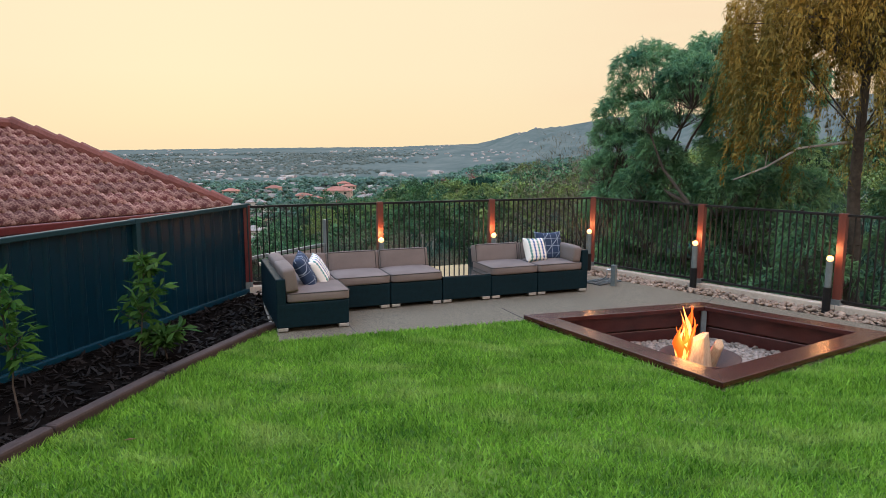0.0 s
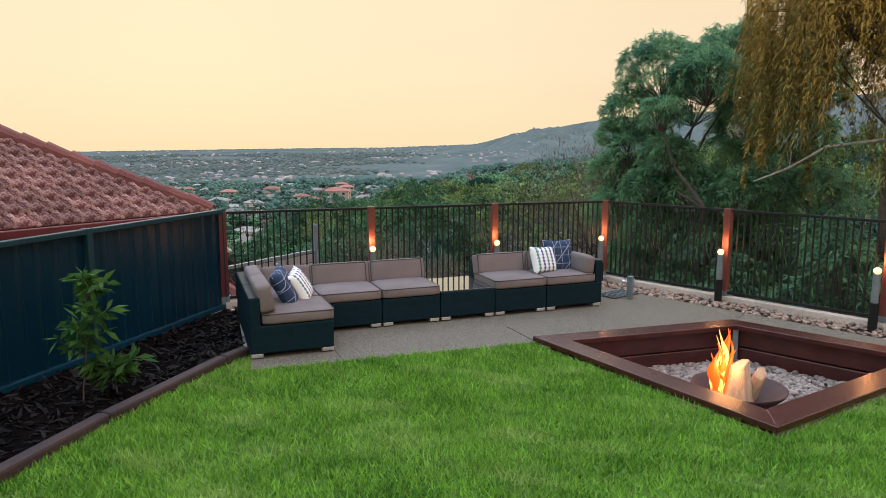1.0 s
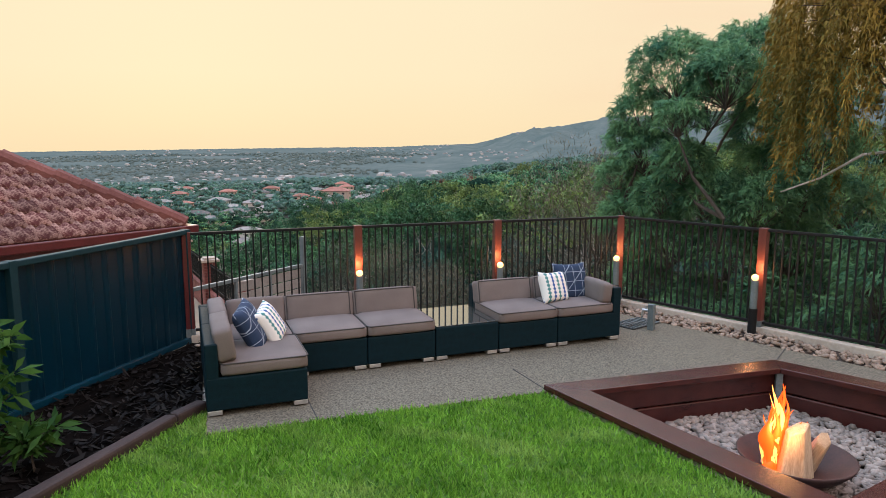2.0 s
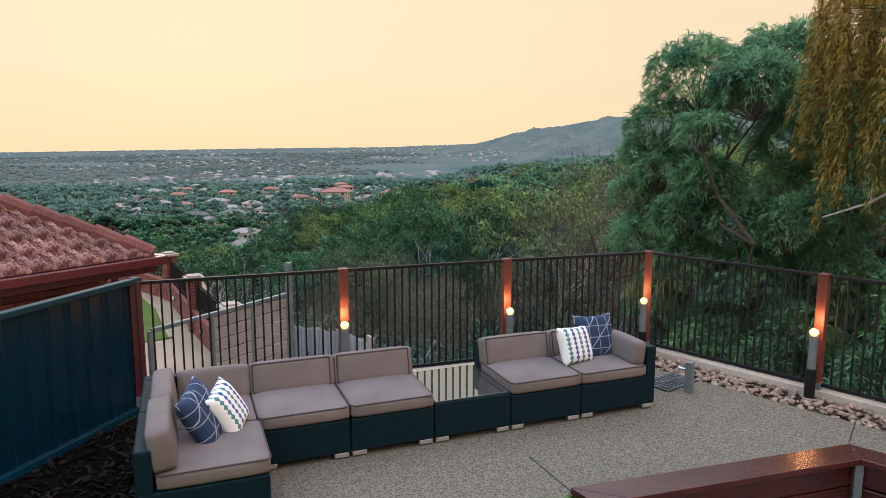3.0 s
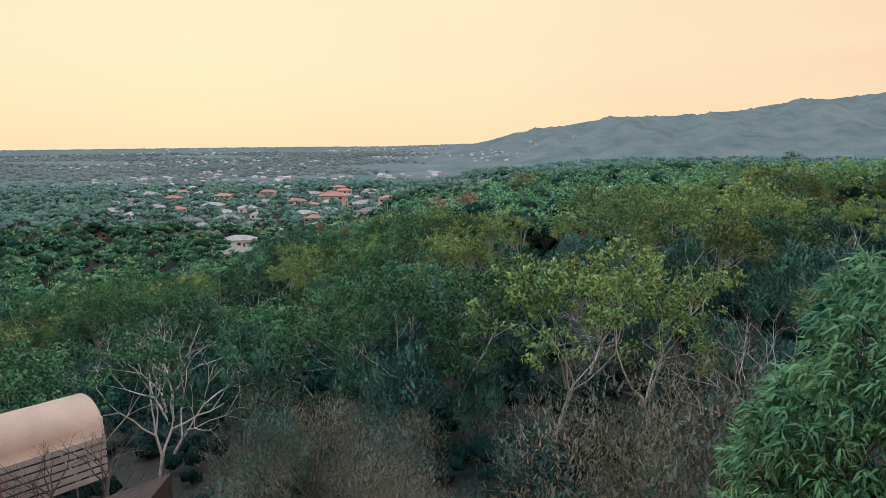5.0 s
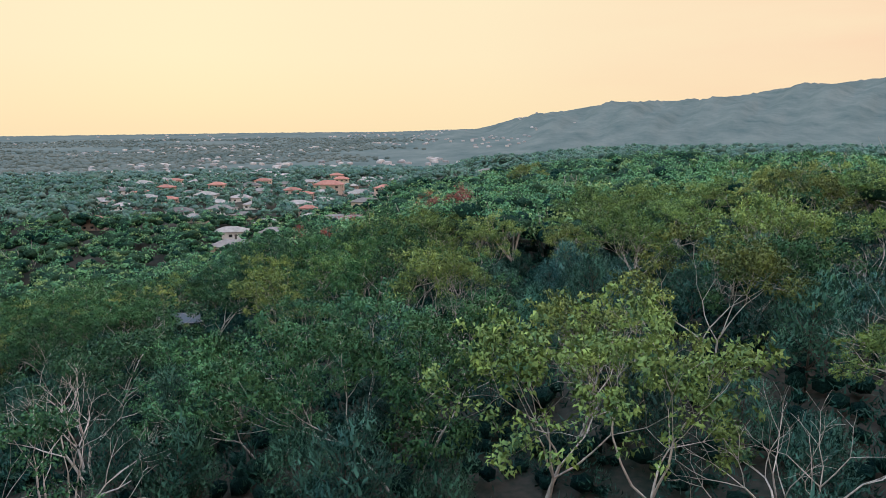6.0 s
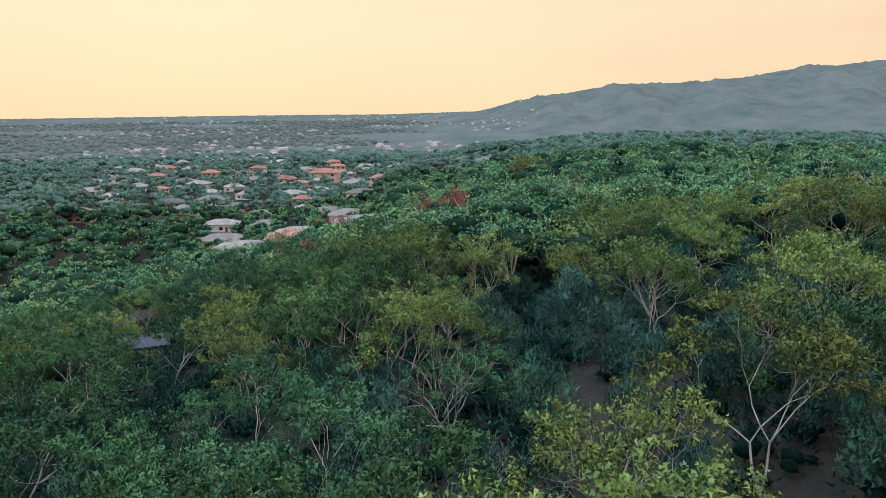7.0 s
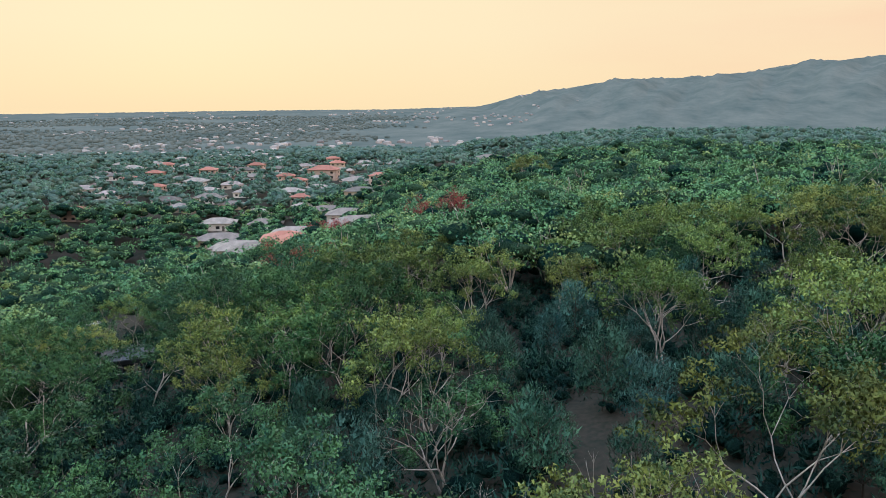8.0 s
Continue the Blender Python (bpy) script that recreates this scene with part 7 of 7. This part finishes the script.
for k in range(9):
    t = rs.random()
    x, y = -4.2 - 6.0 * t + rs.normal(0, 0.25), 19.2 + 6.4 * t + rs.normal(0, 0.25)
    r2 = np.random.default_rng(600 + k)
    segs, tips = limbs(r2, 1.2, 0.3, 0.7, 3, 3, 0.02)
    segs, tips = rescale(segs, tips, 0.9 + 0.5 * rs.random())
    tree("garden_shrub", "scrubby yellowing shrub in the dry garden", "shrub", pose(x, y, garden_z(0.1 + 0.75 * t)), segs, leaf_cards(r2, tips, 22, 0.24, 0.10, 0.02), M["wood_dark"], M["dry"] if k % 3 else M["shrub"], "dry garden shrubs", 5)
for k in range(8):
    x, y = -4.0 - 0.7 * k + rs.normal(0, 0.2), 19.1 + 0.75 * k + rs.normal(0, 0.25)
    sv, sf = STONES[k % 4]
    tagged(raw("garden_rock", sv * (0.14 + 0.12 * rs.random()), sf, M["cap"], at=pose(x, y, garden_z(0.1 + 0.09 * k) + 0.05, 0, 0, 40 * k)), "pale rock in the dry garden", "rock", group="garden rocks")
line = [Vector((-13.0, 26.9, 0)), Vector((-11.7, 26.2, 0)), Vector((-10.7, 25.5, 0)), Vector((-9.7, 24.6, 0)), Vector((-8.9, 23.8, 0))]
for p, q in zip(line, line[1:]):
    for k in range(5):
        w = p + (q - p) * (k / 5)
        sv, sf = STONES[k % 4]
        t = min(1, max(0, (w.y - 18.0) / 12.5))
        tagged(raw("edging_rock", sv * (0.12 + 0.06 * rs.random()), sf, M["cap"], at=pose(w.x, w.y, garden_z(t) + 0.22, 0, 0, 70 * k)), "pale rock in a line across the dry garden", "rock", group="edging rocks")
bt = thing("bare_shrub", "leafless twiggy tree in front of the cream shelter", "tree", pose(-14.6, 31.2, -6.4))
r2 = np.random.default_rng(640)
segs, tips = limbs(r2, 1.6, 0.34, 0.6, 2, 5, 0.05)
segs, tips = rescale(segs, tips, 3.2)
v, f = tubes(segs, 5)
raw("trunk", v, f, M["wood_dark"], bt)
pw = thing("pressure_cleaner", "black and grey pressure cleaner with a coiled hose on the paving", "pressure cleaner", pose(-6.45, 17.9, NZ))
part("body", bbox(-0.16, -0.14, 0.12, 0.16, 0.14, 0.55, 0.05, 3), M["rubber"], pw)
bm = bmesh.new()
for x in (-0.14, 0.14):
    rod(bm, (x, 0.12, 0.3), (x, 0.2, 1.0), 0.014, n=8)
rod(bm, (-0.14, 0.2, 1.0), (0.14, 0.2, 1.0), 0.014, n=8)
part("push_bar", bm, M["steel_black"], pw)
for x in (-0.2, 0.2):
    part("wheel", rod(bmesh.new(), (x - 0.03, 0.1, 0.13), (x + 0.03, 0.1, 0.13), 0.13, n=16), M["rubber"], pw)
bm = bmesh.new()
for k in range(40):
    a0, a1 = k * 0.47, (k + 1) * 0.47
    rod(bm, (0.35 + 0.26 * math.cos(a0), -0.3 + 0.26 * math.sin(a0), 0.02 + 0.002 * k), (0.35 + 0.26 * math.cos(a1), -0.3 + 0.26 * math.sin(a1), 0.02 + 0.002 * (k + 1)), 0.012, n=6)
part("hose", bm, M["rubber"], pw, "coiled black hose")
bl = thing("garden_clutter", "blue bucket beside stacked boards below the fence", "bucket", pose(-3.6, 17.9, -3.2))
part("bucket", rod(bmesh.new(), (0, 0, 0), (0, 0, 0.34), 0.13, 0.17, 18), M["blue"], bl, "blue plastic bucket")


# ---- shrubs in the mulch bed ----
def garden_shrub(x, y, h, seed, lean):
    r = np.random.default_rng(seed)
    sg, cs = [], []
    p, d = np.array((0.0, 0.0, -0.02)), np.array((lean, 0.0, 1.0))
    for k in range(8):
        q = p + d / np.linalg.norm(d) * h / 8 + r.normal(0, 0.008, 3)
        sg.append((p, q, 0.011 * (1 - k / 10), 0.011 * (1 - (k + 1) / 10)))
        if k > 1:
            for b in range(3):
                a = r.random() * 6.28
                e = q + np.array((math.cos(a), math.sin(a), 0.9)) * (0.05 + 0.17 * r.random()) * (1.1 - 0.5 * k / 8)
                sg.append((q, e, 0.005, 0.002))
                cs += [e, (e + q) / 2]
        p = q
    cs.append(p)
    return tree("young_shrub", "young staked-out shrub with glossy green leaves in the mulch bed", "shrub", pose(x, y, -0.02), sg, bunches(r, cs, 7, 0.04, 0.12, 0.021, 0.25), M["wood_dark"], M["shrub"], "bed shrubs", 6)


garden_shrub(-2.97, 8.55, 0.98, 700, 0.10)
garden_shrub(-2.82, 8.75, 0.22, 701, 0.0)
garden_shrub(-3.02, 7.25, 1.05, 702, -0.05)
garden_shrub(-3.05, 5.6, 0.9, 703, 0.05)
tagged(raw("fallen_leaf", np.array([(-0.04, 0, 0.004), (0, 0.014, 0.008), (0.045, 0.0, 0.004), (0, -0.014, 0.008), (-0.04, 0, 0.001), (0, 0.014, 0.005), (0.045, 0, 0.001), (0, -0.014, 0.005)]), np.array([(0, 1, 2, 3), (7, 6, 5, 4)]), M["dry"], at=pose(-1.92, 7.0, 0.02, 0, 0, 30)), "pale yellow fallen leaf on the lawn", "leaf")
rs = random.Random(9)
for k in range(4):
    sv, sf = STONES[k]
    tagged(raw("loose_stone", sv * 0.03, sf, M["cap"], at=pose(-3.3 + 0.09 * k, 11.45 + 0.03 * k, 0.0, 0, 0, 50 * k)), "pale loose stone at the fence's foot", "stone", group="loose stones")


# clutter below the fence: stacked boards, a concrete lump and pots
oc = thing("timber_offcuts", "stack of pale weathered board offcuts on the ground", "boards", pose(-3.0, 17.3, -3.12, 0, 0, 18))
for k in range(5):
    part("board", bbox(-0.9 + 0.05 * k, -0.09, 0.03 * k, 0.75 - 0.06 * k, 0.09, 0.028 + 0.03 * k, 0.003), M["slat"], oc, at=pose(0, 0.03 * (k % 2), 0, 0, 0, 4 * (k % 3)))
for x, y, s in ((-2.6, 17.9, 0.34), (-3.1, 18.3, 0.26), (-4.4, 18.9, 0.22)):
    sv, sf = STONES[1]
    tagged(raw("rubble", sv * s, sf, M["cap"], at=pose(x, y, -3.1)), "pale lump of broken concrete in the dry garden", "rubble", group="rubble")
for x, y in ((-3.9, 18.5), (-4.2, 18.2), (-3.4, 18.7)):
    pt = thing("plant_pot", "empty terracotta plant pot in the dry garden", "pot", pose(x, y, -3.25), "plant pots")
    part("body", rod(bmesh.new(), (0, 0, 0), (0, 0, 0.24), 0.10, 0.15, 16), M["ridge_tile"], pt)
    part("rim", rod(bmesh.new(), (0, 0, 0.22), (0, 0, 0.27), 0.165, 0.165, 16), M["ridge_tile"], pt)
